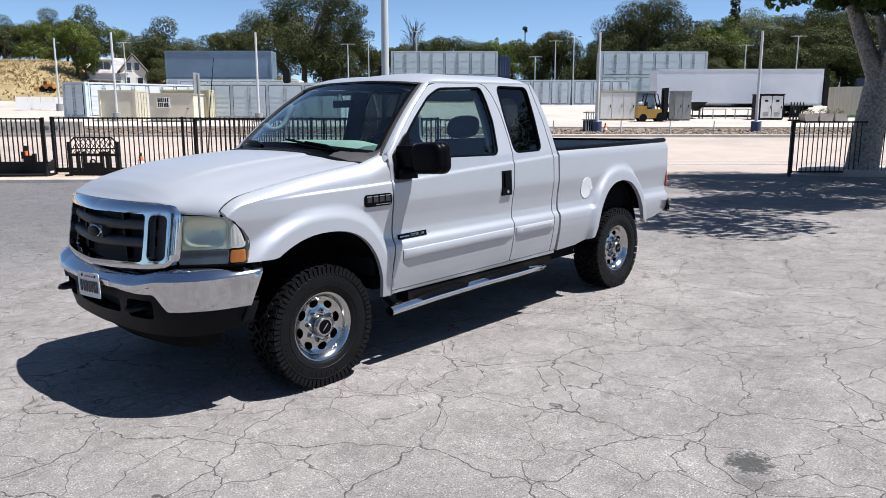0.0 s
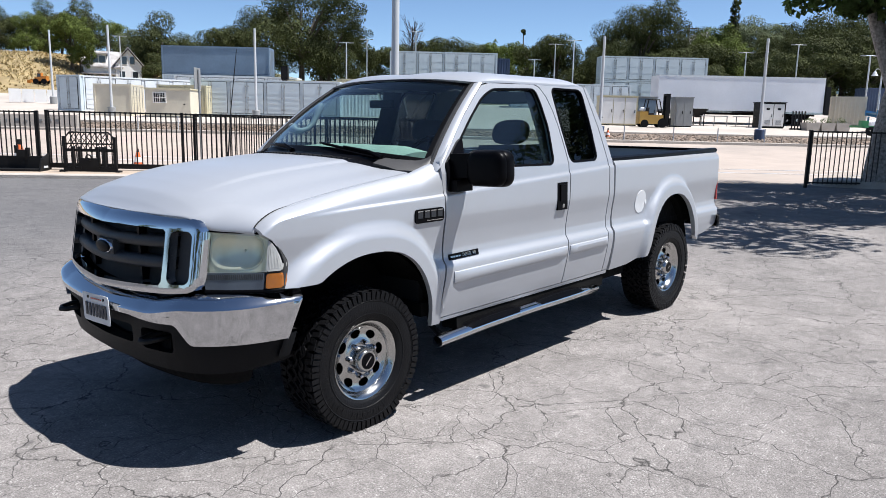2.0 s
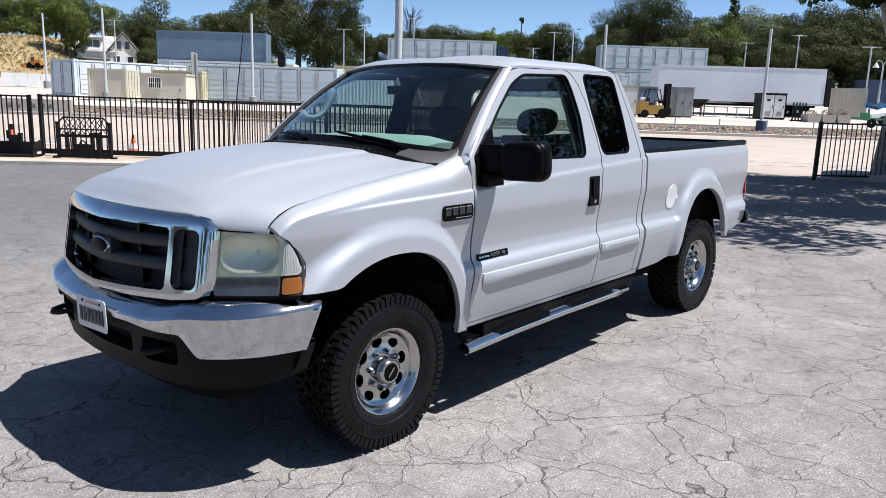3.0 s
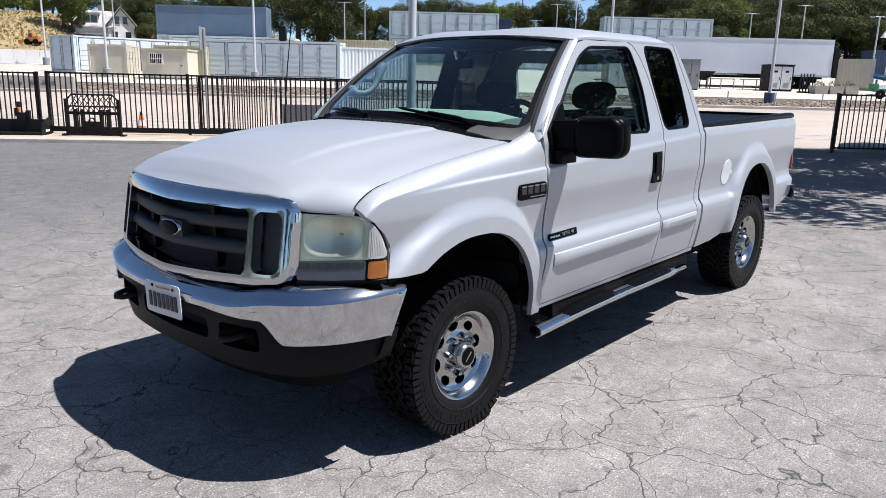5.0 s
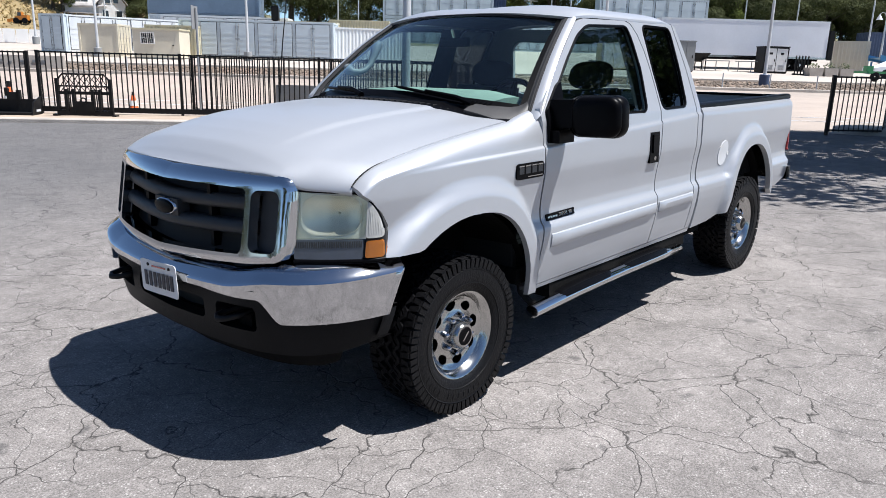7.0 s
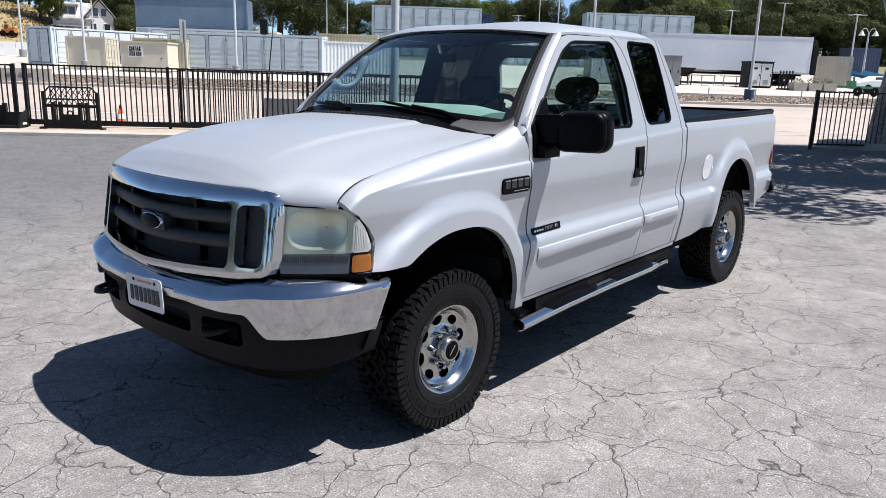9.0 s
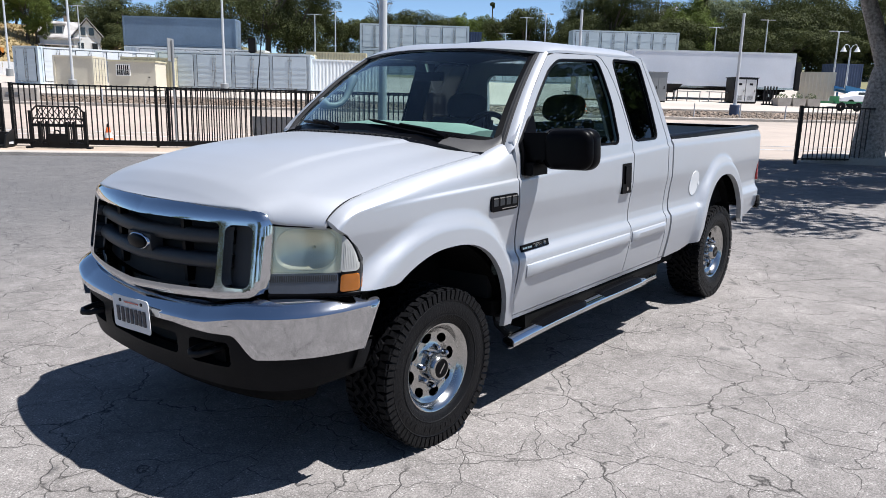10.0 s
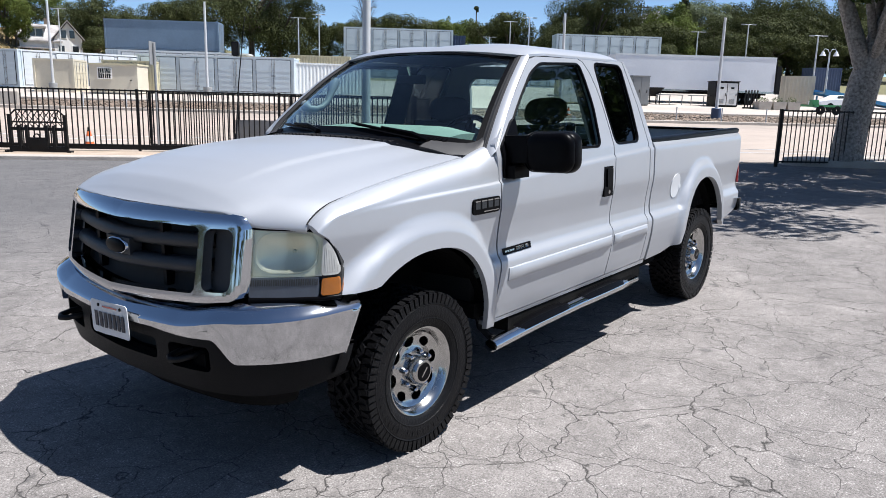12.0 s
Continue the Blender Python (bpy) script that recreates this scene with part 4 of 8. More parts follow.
    # wipers
    for y0, y1 in ((-0.12, -0.58), (0.60, 0.14)):
        w = thing("wiper")
        w.parent = truck
        n = 10
        pts = []
        for i in range(n + 1):
            y = y0 + (y1 - y0) * (1 - i / n)
            t = 0.012 + 0.070 * (i / n)
            p = Vector(screen(y / 0.842, t))
            pts.append(p + Vector((-0.012, 0, 0.016)))
        bm = bmesh.new()
        tube(bm, pts, [0.012] + [0.009] * (n - 1) + [0.004], 6)
        part("wiper_blade", bm, "black_plastic", w)
        bm = bmesh.new()
        piv = pts[0] + Vector((-0.022, -0.06, -0.012))
        tube(bm, [piv, pts[1] + Vector((-0.010, 0, 0.014)), pts[5] + Vector((-0.006, 0, 0.012))], [0.018, 0.012, 0.007], 6)
        part("wiper_arm", bm, "black_plastic", w)
    # aerial on the far wing
    bm = bmesh.new()
    tube(bm, [(0.33, 0.90, 1.345), (0.37, 0.905, 1.75), (0.43, 0.91, 2.16)], [0.006, 0.004, 0.0025], 6)
    link("aerial", bm, "steel_black", truck)
    # back of the cab
    win = rounded(-0.60, 0.60, 1.42, 1.83, 0.07)
    def back(y, z):
        return (2.548 - 0.05 * max(0, z - 1.40) - 0.15 * max(0, z - 1.66) - 0.04 * (abs(y) / 0.9) ** 2, y, z)
    edge = [(-0.90, 0.5), (0.90, 0.5), (0.93, 1.3), (0.90, 1.45), (0.74, 1.93), (-0.74, 1.93), (-0.90, 1.45), (-0.93, 1.3)]
    link("cab_back", skin(edge, back, 0.1, [win], (-0.03, 0, 0)), "paint", truck, 50)
    link("rear_window", skin([(a * 1.03, 1.625 + (b - 1.625) * 1.06) for a, b in win], lambda y, z: (back(y, z)[0] - 0.014, y, z), 0.2), "glass", truck, True)


build_top()


def grille_x(y, z):
    x = -0.957 + 0.105 * (abs(y) / 0.6) ** 2 - 0.19 * (1.2 - z) * 0.9
    if abs(y) > 0.60:
        x += 0.5 * (abs(y) - 0.60) ** 2
    if z > 1.165:
        x += 6.0 * (z - 1.165) ** 2
    return x


def build_front():
    g = thing("grille")
    g.parent = truck
    def top(y):
        return 1.236 - 0.022 * (abs(y) / 0.6) ** 2
    outer = []
    for y in [-0.6 + 0.1 * i for i in range(13)]:
        outer.append((y, top(y)))
    outer += [(0.645, 1.209), (0.672, 1.202), (0.690, 1.190), (0.701, 1.172), (0.706, 1.15), (0.708, 1.11), (0.708, 0.93), (0.703, 0.895), (0.690, 0.873), (0.66, 0.860), (0.55, 0.850), (0, 0.840)]
    outer += [(-a, b) for a, b in outer[-2:12:-1]]
    main = [(-0.507, 0.905), (-0.492, 0.888), (0, 0.882), (0.492, 0.888), (0.507, 0.905), (0.512, 1.03), (0.512, 1.145), (0.497, 1.158)] + [(0.4, 1.163), (0.2, 1.170), (0, 1.172), (-0.2, 1.170), (-0.4, 1.163)] + [(-0.497, 1.158), (-0.512, 1.145), (-0.512, 1.03)]
    pr = rounded(0.540, 0.668, 0.898, 1.152, 0.034)
    pl = [(-a, b) for a, b in pr][::-1]
    rim = [(Vector(a), Vector(b)) for a, b in zip(outer, outer[1:] + outer[:1])]

    def off(y, z, loop):
        p = Vector((y, z))
        return min((p - (a + (b - a) * max(0, min(1, (p - a).dot(b - a) / (b - a).length_squared)))).length for a, b in loop)
    def gm(y, z):
        # the band is rounded towards its outer rim and leans back at the top
        swell = 0.012 * smoothstep(-0.012, 0.022, off(y, z, rim))
        return (grille_x(y, z) + 0.012 - swell, y, z)
    link("surround", skin(outer, gm, 0.008, [main, pr, pl], (0.045, 0, 0)), "chrome", g, 60, "bright chrome grille surround")
    # bars
    for zc in (0.990, 1.092):
        bm = bmesh.new()
        rows = []
        for i in range(25):
            y = -0.53 + 1.06 * i / 24
            rows.append([bm.verts.new((grille_x(y, zc + dz) + 0.026 + dx, y, zc + dz)) for dx, dz in ((0.06, -0.026), (0.02, -0.030), (0.006, -0.020), (0.0, 0.0), (0.006, 0.020), (0.02, 0.030), (0.06, 0.028))])
        for a, b in zip(rows, rows[1:]):
            for k in range(6):
                bm.faces.new((a[k], b[k], b[k + 1], a[k + 1]))
        part("grille_bar", bm, "grey_plastic", g, smooth=60)
    for y in (-0.27, 0.27):
        part("grille_fin", boxes((grille_x(y, 1.0) + 0.06, grille_x(y, 1.0) + 0.10, y - 0.012, y + 0.012, 0.885, 1.17)), "black_plastic", g)
    # near-black sheet stands in for the unlit depth behind the bars
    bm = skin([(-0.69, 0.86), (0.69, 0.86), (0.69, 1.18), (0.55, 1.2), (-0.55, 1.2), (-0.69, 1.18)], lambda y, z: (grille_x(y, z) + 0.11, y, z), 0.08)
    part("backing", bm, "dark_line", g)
    for s in (-1, 1):
        bm = skin([(s * 0.54, 0.885), (s * 0.68, 0.885), (s * 0.68, 1.165), (s * 0.54, 1.165)], lambda y, z: (grille_x(y, z) + 0.058 - 0.036 * max(0, (abs(y) - 0.54) / 0.14) ** 1.5, y, z), 0.02)
        part("side_pocket", bm, "grey_plastic", g, smooth=60)
    # oval emblem
    def oval(a, b, x):
        bm = bmesh.new()
        lathe(bm, [(0, 0.016), (0.75, 0.015), (0.93, 0.010), (1.0, 0.0), (1.0, -0.012)], 40, Matrix.Translation((x, 0, 1.042)) @ Matrix.Rotation(radians(-90), 4, "Y") @ Matrix.Diagonal((b, a, 1, 1)))
        return bm
    e = part("emblem", oval(0.086, 0.039, grille_x(0, 1.04) + 0.023), "chrome", g, "oval emblem with a chrome rim", smooth=40)
    part("emblem_field", oval(0.0795, 0.0335, grille_x(0, 1.04) + 0.0145), "black_plastic", e, smooth=40)
    part("emblem_mount", bevelled(boxes((grille_x(0, 1.04) + 0.022, grille_x(0, 1.04) + 0.08, -0.095, 0.095, 1.005, 1.078)), 0.01, 2), "grey_plastic", g)

    # headlamps
    plan = [(-0.816, 0.700), (-0.765, 0.765), (-0.725, 0.815), (-0.672, 0.872), (-0.642, 0.903), (-0.607, 0.936), (-0.575, 0.953), (-0.538, 0.966)]
    cum = [0]
    for a, b in zip(plan, plan[1:]):
        cum.append(cum[-1] + math.dist(a, b))
    def lens(s, z, back=0.0):
        x, y = spread(list(zip(cum, [p[0] for p in plan])), s), spread(list(zip(cum, [p[1] for p in plan])), s)
        lean = (z - 0.87) * 0.13
        return (x + lean + back, -(y - lean * 0.08) + back * 0.25, z)
    S0, S = cum[3] + 0.012, cum[3] + 0.066
    E = cum[-1]
    def top_z(s):
        return 1.146 - 0.014 * s / S0 if s < S0 else 0.90 + 0.232 * max(0, 1 - ((s - S0) / (E - S0)) ** 2.2) ** 0.6
    lamps = []
    main = [(0.004, 0.957), (S - 0.006, 0.954), (S - 0.004, 1.02), (S - 0.002, top_z(S))] + [(S * k / 5, top_z(S * k / 5)) for k in (4, 3, 2, 1)] + [(0.004, top_z(0))]
    bm = skin(soft(main, 0.02), lambda s, z: lens(s, z), 0.02, depth=(0.05, 0.01, 0))
    L = both("headlamp", bm, "lamp_glass", truck, 50, "weathered headlamp with a clear lens")
    # bowl behind the lens
    def bowl(s, z):
        u, v = (s - S / 2) / (S / 2), (z - 1.05) / 0.1
        k = max(0, 1 - ((abs(u) / 0.86) ** 3 + (abs(v) / 0.84) ** 3) ** (2 / 3))
        return lens(s, z, 0.016 + 0.046 * k ** 0.75)
    bm = skin([(0.0, 0.95), (S, 0.95), (S, top_z(S) - 0.002), (S0, top_z(S0) - 0.002), (0.0, 1.145)], bowl, 0.008)
    for o, p in zip(both("reflector", bm, "reflector", truck, 60), L):
        o.parent = p
    ring = []
    for k in range(41):
        a = 2 * math.pi * k / 40
        ring.append(lens(S / 2 + S / 2 * 0.86 * math.copysign(abs(math.cos(a)) ** 0.67, math.cos(a)), 1.05 + 0.084 * math.copysign(abs(math.sin(a)) ** 0.67, math.sin(a)), 0.014))
    bm = bmesh.new()
    tube(bm, ring, 0.002, 5, cap=False)
    for o, p in zip(both("bowl_rim", bm, "reflector", truck, 60), L):
        o.parent = p
    bm = bmesh.new()
    c = Vector(lens(S / 2, 1.05, 0.05))
    lathe(bm, [(0, -0.008), (0.006, -0.010), (0.007, -0.03)], 14, Matrix.Translation(c) @ Matrix.Rotation(radians(-90), 4, "Y"))
    for o, p in zip(both("bulb", bm, "reflector", truck, 40), L):
        o.parent = p
    bm = skin(soft([(0.004, 0.872), (S - 0.004, 0.868), (S - 0.004, 0.948), (0.004, 0.950)], 0.01), lambda s, z: lens(s, z, 0.004), 0.03, depth=(0.04, 0.01, 0))
    for o, p in zip(both("lower_lens", bm, "smoke_lens", truck, 50), L):
        o.parent = p
    ribs = bmesh.new()
    for i in range(30):
        s = 0.012 + i * (S - 0.024) / 29
        skin([(s, 0.918), (s + 0.0028, 0.918), (s + 0.0028, 0.943), (s, 0.943)], lambda a, z: lens(a, z, 0.001), 0.1, depth=(0.005, 0, 0), bm=ribs)
    for o, p in zip(both("lens_rib", ribs, "grey_plastic", truck), L):
        o.parent = p
    ribs = bmesh.new()
    for i in range(9):
        a = S + 0.020 + i * (E - S - 0.045) / 8
        top = top_z(a) - 0.030
        skin([(a, 0.968), (a + 0.0026, 0.968), (a + 0.0026, top), (a, top)], lambda q, z: lens(q, z, -0.0035), 0.1, depth=(0.003, 0.001, 0), bm=ribs)
    mk = [(S + 0.009, 0.955), (E - 0.017, 0.955)] + [(S + (E - S) * k, top_z(S + (E - S) * k) - 0.005) for k in (0.84, 0.7, 0.5, 0.3, 0.1)]
    bm = skin(soft(mk, 0.012), lambda s, z: lens(s, z, -0.002), 0.02, depth=(0.04, 0.02, 0))
    mks = both("side_marker", bm, "clear_lens", truck, 50, "clear corner lamp lens over amber")
    bm = skin(soft([(S + 0.010, 0.874), (E - 0.008, 0.874), (E - 0.016, 0.944), (S + 0.011, 0.944)], 0.012), lambda s, z: lens(s, z, -0.002), 0.02, depth=(0.04, 0.02, 0))
    for o, p in zip(both("amber_lens", bm, "amber", truck, 50), mks):
        o.parent = p
    for o, p in zip(both("marker_rib", ribs, "clear_lens", truck), mks):
        o.parent = p
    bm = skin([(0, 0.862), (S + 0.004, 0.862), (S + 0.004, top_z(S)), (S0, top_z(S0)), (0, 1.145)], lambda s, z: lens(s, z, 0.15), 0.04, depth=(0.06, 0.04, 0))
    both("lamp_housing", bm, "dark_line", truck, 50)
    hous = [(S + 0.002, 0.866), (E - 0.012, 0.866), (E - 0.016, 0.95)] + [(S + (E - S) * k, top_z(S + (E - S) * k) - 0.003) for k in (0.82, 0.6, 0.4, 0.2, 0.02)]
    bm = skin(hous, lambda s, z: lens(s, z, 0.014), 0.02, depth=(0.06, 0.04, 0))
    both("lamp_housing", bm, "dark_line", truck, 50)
    # black joints round the lamps
    bm = bmesh.new()
    tube(bm, [lens(s, top_z(s) + 0.004, 0.004) for s in [S * k / 6 for k in range(7)]] + [lens(S + (E - S) * k / 6, top_z(S + (E - S) * k / 6) - 0.004, 0.004) for k in range(1, 6)], 0.0045, 6)
    both("lamp_seal", bm, "black_plastic", truck)
    # black filler tube painted in for the shaded gap between lamps and bumper
    bm = bmesh.new()
    tube(bm, [lens(E * k / 24, 0.861, 0.012) for k in range(24)], 0.011, 8)
    both("lamp_seal", bm, "black_plastic", truck, 60)


build_front()


# ---- bumper ----
BPLAN = [(0, -1.036), (0.25, -1.030), (0.45, -1.012), (0.58, -0.985), (0.70, -0.938), (0.80, -0.873), (0.88, -0.787), (0.94, -0.680), (0.972, -0.560), (0.990, -0.405)]
BLEN = [0]
for _a, _b in zip(BPLAN, BPLAN[1:]):
    BLEN.append(BLEN[-1] + math.dist(_a, _b))

BY, BX = [(b, p[0]) for b, p in zip(BLEN, BPLAN)], [(b, p[1]) for b, p in zip(BLEN, BPLAN)]


def bplan(s):
    x = y = 0
    for k in (-2, -1, 0, 1, 2):
        t = min(BLEN[-1], abs(s + 0.04 * k))
        y += math.copysign(spread(BY, t), s + 0.04 * k) / 5
        x += spread(BX, t) / 5
    return x, y


def bout(s):
    """Outward direction of the bumper in plan."""
    x0, y0 = bplan(s - 0.03)
    x1, y1 = bplan(s + 0.03)
    d = Vector((x1 - x0, y1 - y0)).normalized()
    return Vector((-abs(d.y), d.x * (1 if d.y > 0 else -1)))


def build_bumper():
    b = thing("front_bumper")
    b.parent = truck
    E = BLEN[-1]
    n = 180
    bm = bmesh.new()
    rows = []
    for i in range(n + 1):
        s = -E + 2 * E * i / n
        t = abs(s)
        x, y = bplan(s)
        o = bout(s)
        dip = 1 - smoothstep(0.45, 0.72, t)                       # lower under the grille
        back = spread([(0, 0.115), (0.5, 0.12), (0.72, 0.150), (0.9, 0.135), (1.1, 0.10), (E, 0.07)], t)
        zt = 0.861 - 0.029 * dip - 0.012 * smoothstep(1.0, E, t)
        zc = 0.800 - 0.030 * dip + 0.010 * smoothstep(0.9, E, t)
        zb = 0.612 + 0.098 * (1 - smoothstep(0.63, 0.75, t)) + 0.004 * t + 0.030 * (1 - smoothstep(0.05, 0.55, t))
        slant = 0.11 * smoothstep(E - 0.16, E, t)
        prof = [(back, zt - 0.012), (back - 0.010, zt), (back * 0.62, zt - 0.010), (back * 0.34, zt - 0.026), (0.024, zc + 0.016), (0.008, zc + 0.005), (0.0, zc - 0.010), (0.002, zc - 0.035), (0.008, (zc + zb) / 2), (0.016, zb + 0.012), (0.019, zb), (0.045, zb - 0.001)]
        row = []
        for inset, z in prof:
            k = smoothstep(E - 0.02, E, t) * 0.006
            row.append(bm.verts.new((x - o.x * (inset + k) - slant * (zt - z) / 0.25, y - o.y * (inset + k), z)))
        rows.append(row)
    for a, c in zip(rows, rows[1:]):
        for k in range(len(a) - 1):
            bm.faces.new((a[k], c[k], c[k + 1], a[k + 1]))
    link("bumper_bar", bm, "chrome", b, 32, "polished chrome bumper bar")
    # valance
    def val(s, z):
        x, y = bplan(s)
        o = bout(s)
        inset = 0.046 + 0.05 * smoothstep(0.62, 0.40, z) * 0.8 + 0.10 * (max(0, 0.46 - z) / 0.1) ** 1.5 * 0.6
        return (x - o.x * inset - 0.11 * smoothstep(E - 0.16, E, abs(s)) * (0.86 - z) / 0.25, y - o.y * inset, z)
    def zb(t):
        return 0.616 + 0.098 * (1 - smoothstep(0.63, 0.75, t)) + 0.004 * t + 0.030 * (1 - smoothstep(0.05, 0.55, t))
    W = E - 0.045
    ss = [-W + 2 * W * i / 120 for i in range(121)]
    edge = [(s, zb(abs(s)) + 0.012) for s in reversed(ss)] + [(s, spread([(0, 0.475), (0.5, 0.465), (0.8, 0.46), (1.0, 0.468), (1.2, 0.50), (1.5, 0.55)], abs(s))) for s in ss]
    h1 = rounded(0.36, 0.60, 0.560, 0.668, 0.025)
    h2 = [(-a, c) for a, c in h1][::-1]
    h3 = rounded(-0.28, 0.28, 0.570, 0.668, 0.03)
    v = link("valance", skin(edge, val, 0.035, [h1, h2, h3], (0.07, 0, 0)), "valance", b, 50, "dull black plastic lower valance")
    # near-black sheet in place of the shaded hollow behind the openings
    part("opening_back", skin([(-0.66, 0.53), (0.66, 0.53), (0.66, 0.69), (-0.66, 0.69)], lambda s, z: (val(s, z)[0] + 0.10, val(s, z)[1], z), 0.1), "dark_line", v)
    # shelf that closes the space behind the bar
    bm = bmesh.new()
    rows = []
    for i in range(49):
        q = -E + 0.06 + (2 * E - 0.12) * i / 48
        x, y = bplan(q)
        o = bout(q)
        rows.append([bm.verts.new((x - o.x * k, y - o.y * k, zb(abs(q)) + 0.03)) for k in (0.035, 0.22, 0.40)])
    for a, c in zip(rows, rows[1:]):
        for k in range(2):
            bm.faces.new((a[k], c[k], c[k + 1], a[k + 1]))
    link("stone_deflector", bm, "under", b, 40)
    # air dam below
    def dam(s, z):
        x, y = bplan(s)
        o = bout(s)
        k = 0.20 + (0.46 - z) * 0.35
        return (x - o.x * k, y - o.y * k, z)
    edge = soft([(1.06, 0.54), (0.0, 0.50), (-1.06, 0.54), (-1.03, 0.37), (-0.90, 0.355), (0, 0.345), (0.90, 0.355), (1.03, 0.37)], 0.03)
    link("air_dam", skin(edge, dam, 0.05, depth=(0.02, 0, 0)), "under", b, 50)
    # tow hooks
    for y in (0.40, -0.47):
        bm = bmesh.new()
        x = -0.985 if y > 0 else -0.960
        tube(bm, [(x + 0.16, y, 0.625), (x + 0.02, y - 0.01, 0.62), (x - 0.045, y, 0.617), (x - 0.062, y + 0.03, 0.615), (x - 0.045, y + 0.062, 0.617), (x + 0.01, y + 0.07, 0.625), (x + 0.06, y + 0.06, 0.63)], 0.014, 8)
        part("tow_hook", bm, "steel_black", b, smooth=60)
    # number plate with plain bars
    pm = Matrix.Translation((-1.044, -0.045, 0.722)) @ Matrix.Rotation(radians(-90), 4, "Z") @ Matrix.Rotation(radians(90), 4, "X") @ Matrix.Rotation(radians(2.5), 4, "Z")
    bm = bmesh.new()
    skin(rounded(-0.152, 0.152, -0.076, 0.076, 0.018), lambda x, y: (x, y, 0.004 + 0.006 * (x / 0.15) ** 2), 0.05, depth=(0, 0, -0.003), bm=bm)
    bmesh.ops.transform(bm, matrix=pm, verts=bm.verts[:])
    plate = part("number_plate", bm, "white", b, "white number plate with dark bars", smooth=30)
    for i in range(7):
        x = -0.122 + i * 0.0365
        bm = bmesh.new()
        box(bm, x, x + 0.0235, -0.044, 0.026, 0.0075 + 0.004 * ((x + 0.012) / 0.15) ** 2, 0.0085 + 0.006 * ((x + 0.012) / 0.15) ** 2)
        bmesh.ops.transform(bm, matrix=pm, verts=bm.verts[:])
        part("plate_bar", bm, "blue", plate)
    bm = bmesh.new()
    box(bm, -0.06, 0.06, 0.048, 0.056, 0.006, 0.0075)
    bmesh.ops.transform(bm, matrix=pm, verts=bm.verts[:])
    part("plate_title", bm, "red_lens", plate)
    for x in (-0.09, 0.09):
        bm = bmesh.new()
        lathe(bm, [(0, 0.012), (0.007, 0.011), (0.008, 0.005)], 10, pm @ Matrix.Translation((x, 0.055, 0)))
        part("screw", bm, "steel_black", plate)


build_bumper()


# ---- load bed ----
def build_bed():
    bed = thing("load_bed")
    bed.parent = truck
    X0, X1 = 2.572, 4.66
    arch = [p for p in arch_points("r", 0.56, 0.56)]
    outline = [(X0, 0.49), (2.85, 0.50), (3.10, 0.545)] + arch + [(4.05, 0.57), (4.40, 0.60), (4.62, 0.66), (4.655, 0.80), (X1, 1.30), (4.655, 1.385), (3.6, 1.375), (X0, 1.365), (X0 - 0.006, 1.0)]
    def bs(x, z):
        w = side_w(x, min(z, 1.30))
        if z > 1.30:
            w -= 0.05 * ((z - 1.30) / 0.085) ** 2
        return (x, -w, z)
    both("bed_side", side_skin(outline, depth=(0, 0.04, 0), fmap=bs, step=0.02), "paint", bed, 50)
    # dark rail caps
    bm = bmesh.new()
    rows = []
    for i in range(25):
        x = X0 + (X1 - X0) * i / 24
        y = side_w(x, 1.30) - 0.045
        z = 1.366 + 0.009 * (x - X0)
        rows.append([bm.verts.new((x, -(y + a), z + c)) for a, c in ((0.022, -0.012), (0.020, 0.012), (0.0, 0.024), (-0.045, 0.024), (-0.062, 0.010), (-0.062, -0.04))])
    for a, c in zip(rows, rows[1:]):
        for k in range(5):
            bm.faces.new((a[k], c[k], c[k + 1], a[k + 1]))
    bm.faces.new(rows[0])
    bm.faces.new(rows[-1][::-1])
    both("rail_cap", bm, "black_plastic", bed, 40)
    # inside of the bed
    bm = boxes((X0 + 0.05, X1 - 0.02, -0.835, -0.80, 0.80, 1.36))
    both("inner_wall", bm, "under", bed, 40)
    part("floor", boxes((X0, X1, -0.84, 0.84, 0.76, 0.80)), "under", bed)
    part("front_wall", boxes((X0, X0 + 0.04, -0.90, 0.90, 0.80, 1.345)), "under", bed)
    part("front_rail", bevelled(boxes((X0 - 0.004, X0 + 0.06, -0.90, 0.90, 1.345, 1.385)), 0.01, 2), "black_plastic", bed)
    bm = boxes((X1 - 0.045, X1, -0.78, 0.78, 0.76, 1.378))
    gate = part("tailgate", bevelled(bm, 0.015, 2), "paint", bed)
    part("tailgate_cap", bevelled(boxes((X1 - 0.06, X1 + 0.01, -0.78, 0.78, 1.380, 1.402)), 0.008, 2), "black_plastic", gate)
    for s in (-1, 1):
        part("tail_lamp", bevelled(boxes((X1 - 0.010, X1 + 0.006, min(s * 0.79, s * 0.915), max(s * 0.79, s * 0.915), 0.90, 1.27)), 0.01, 2), "red_lens", bed, "tall red tail lamp")
    # filler door sticker
    bm = bmesh.new()
    ring = [(3.005 + 0.088 * math.cos(a), 1.008 + 0.094 * math.sin(a)) for a in (2 * math.pi * k / 32 for k in range(32))]
    skin(ring, lambda x, z: (x, -side_w(x, z) - 0.004, z), 0.06, depth=(0, 0.004, 0), bm=bm)
    cap = part("filler_door", bm, "white", bed, "round white filler flap", smooth=40)
    part("filler_latch", boxes((3.085, 3.105, -side_w(3.09, 1.0) - 0.007, -side_w(3.09, 1.0) + 0.003, 0.985, 1.015)), "white", cap)
    # rear bumper
    bm = bmesh.new()
    rows = []
    for i in range(21):
        y = -0.96 + 1.92 * i / 20
        x = 4.76 - 0.12 * (abs(y) / 0.96) ** 4
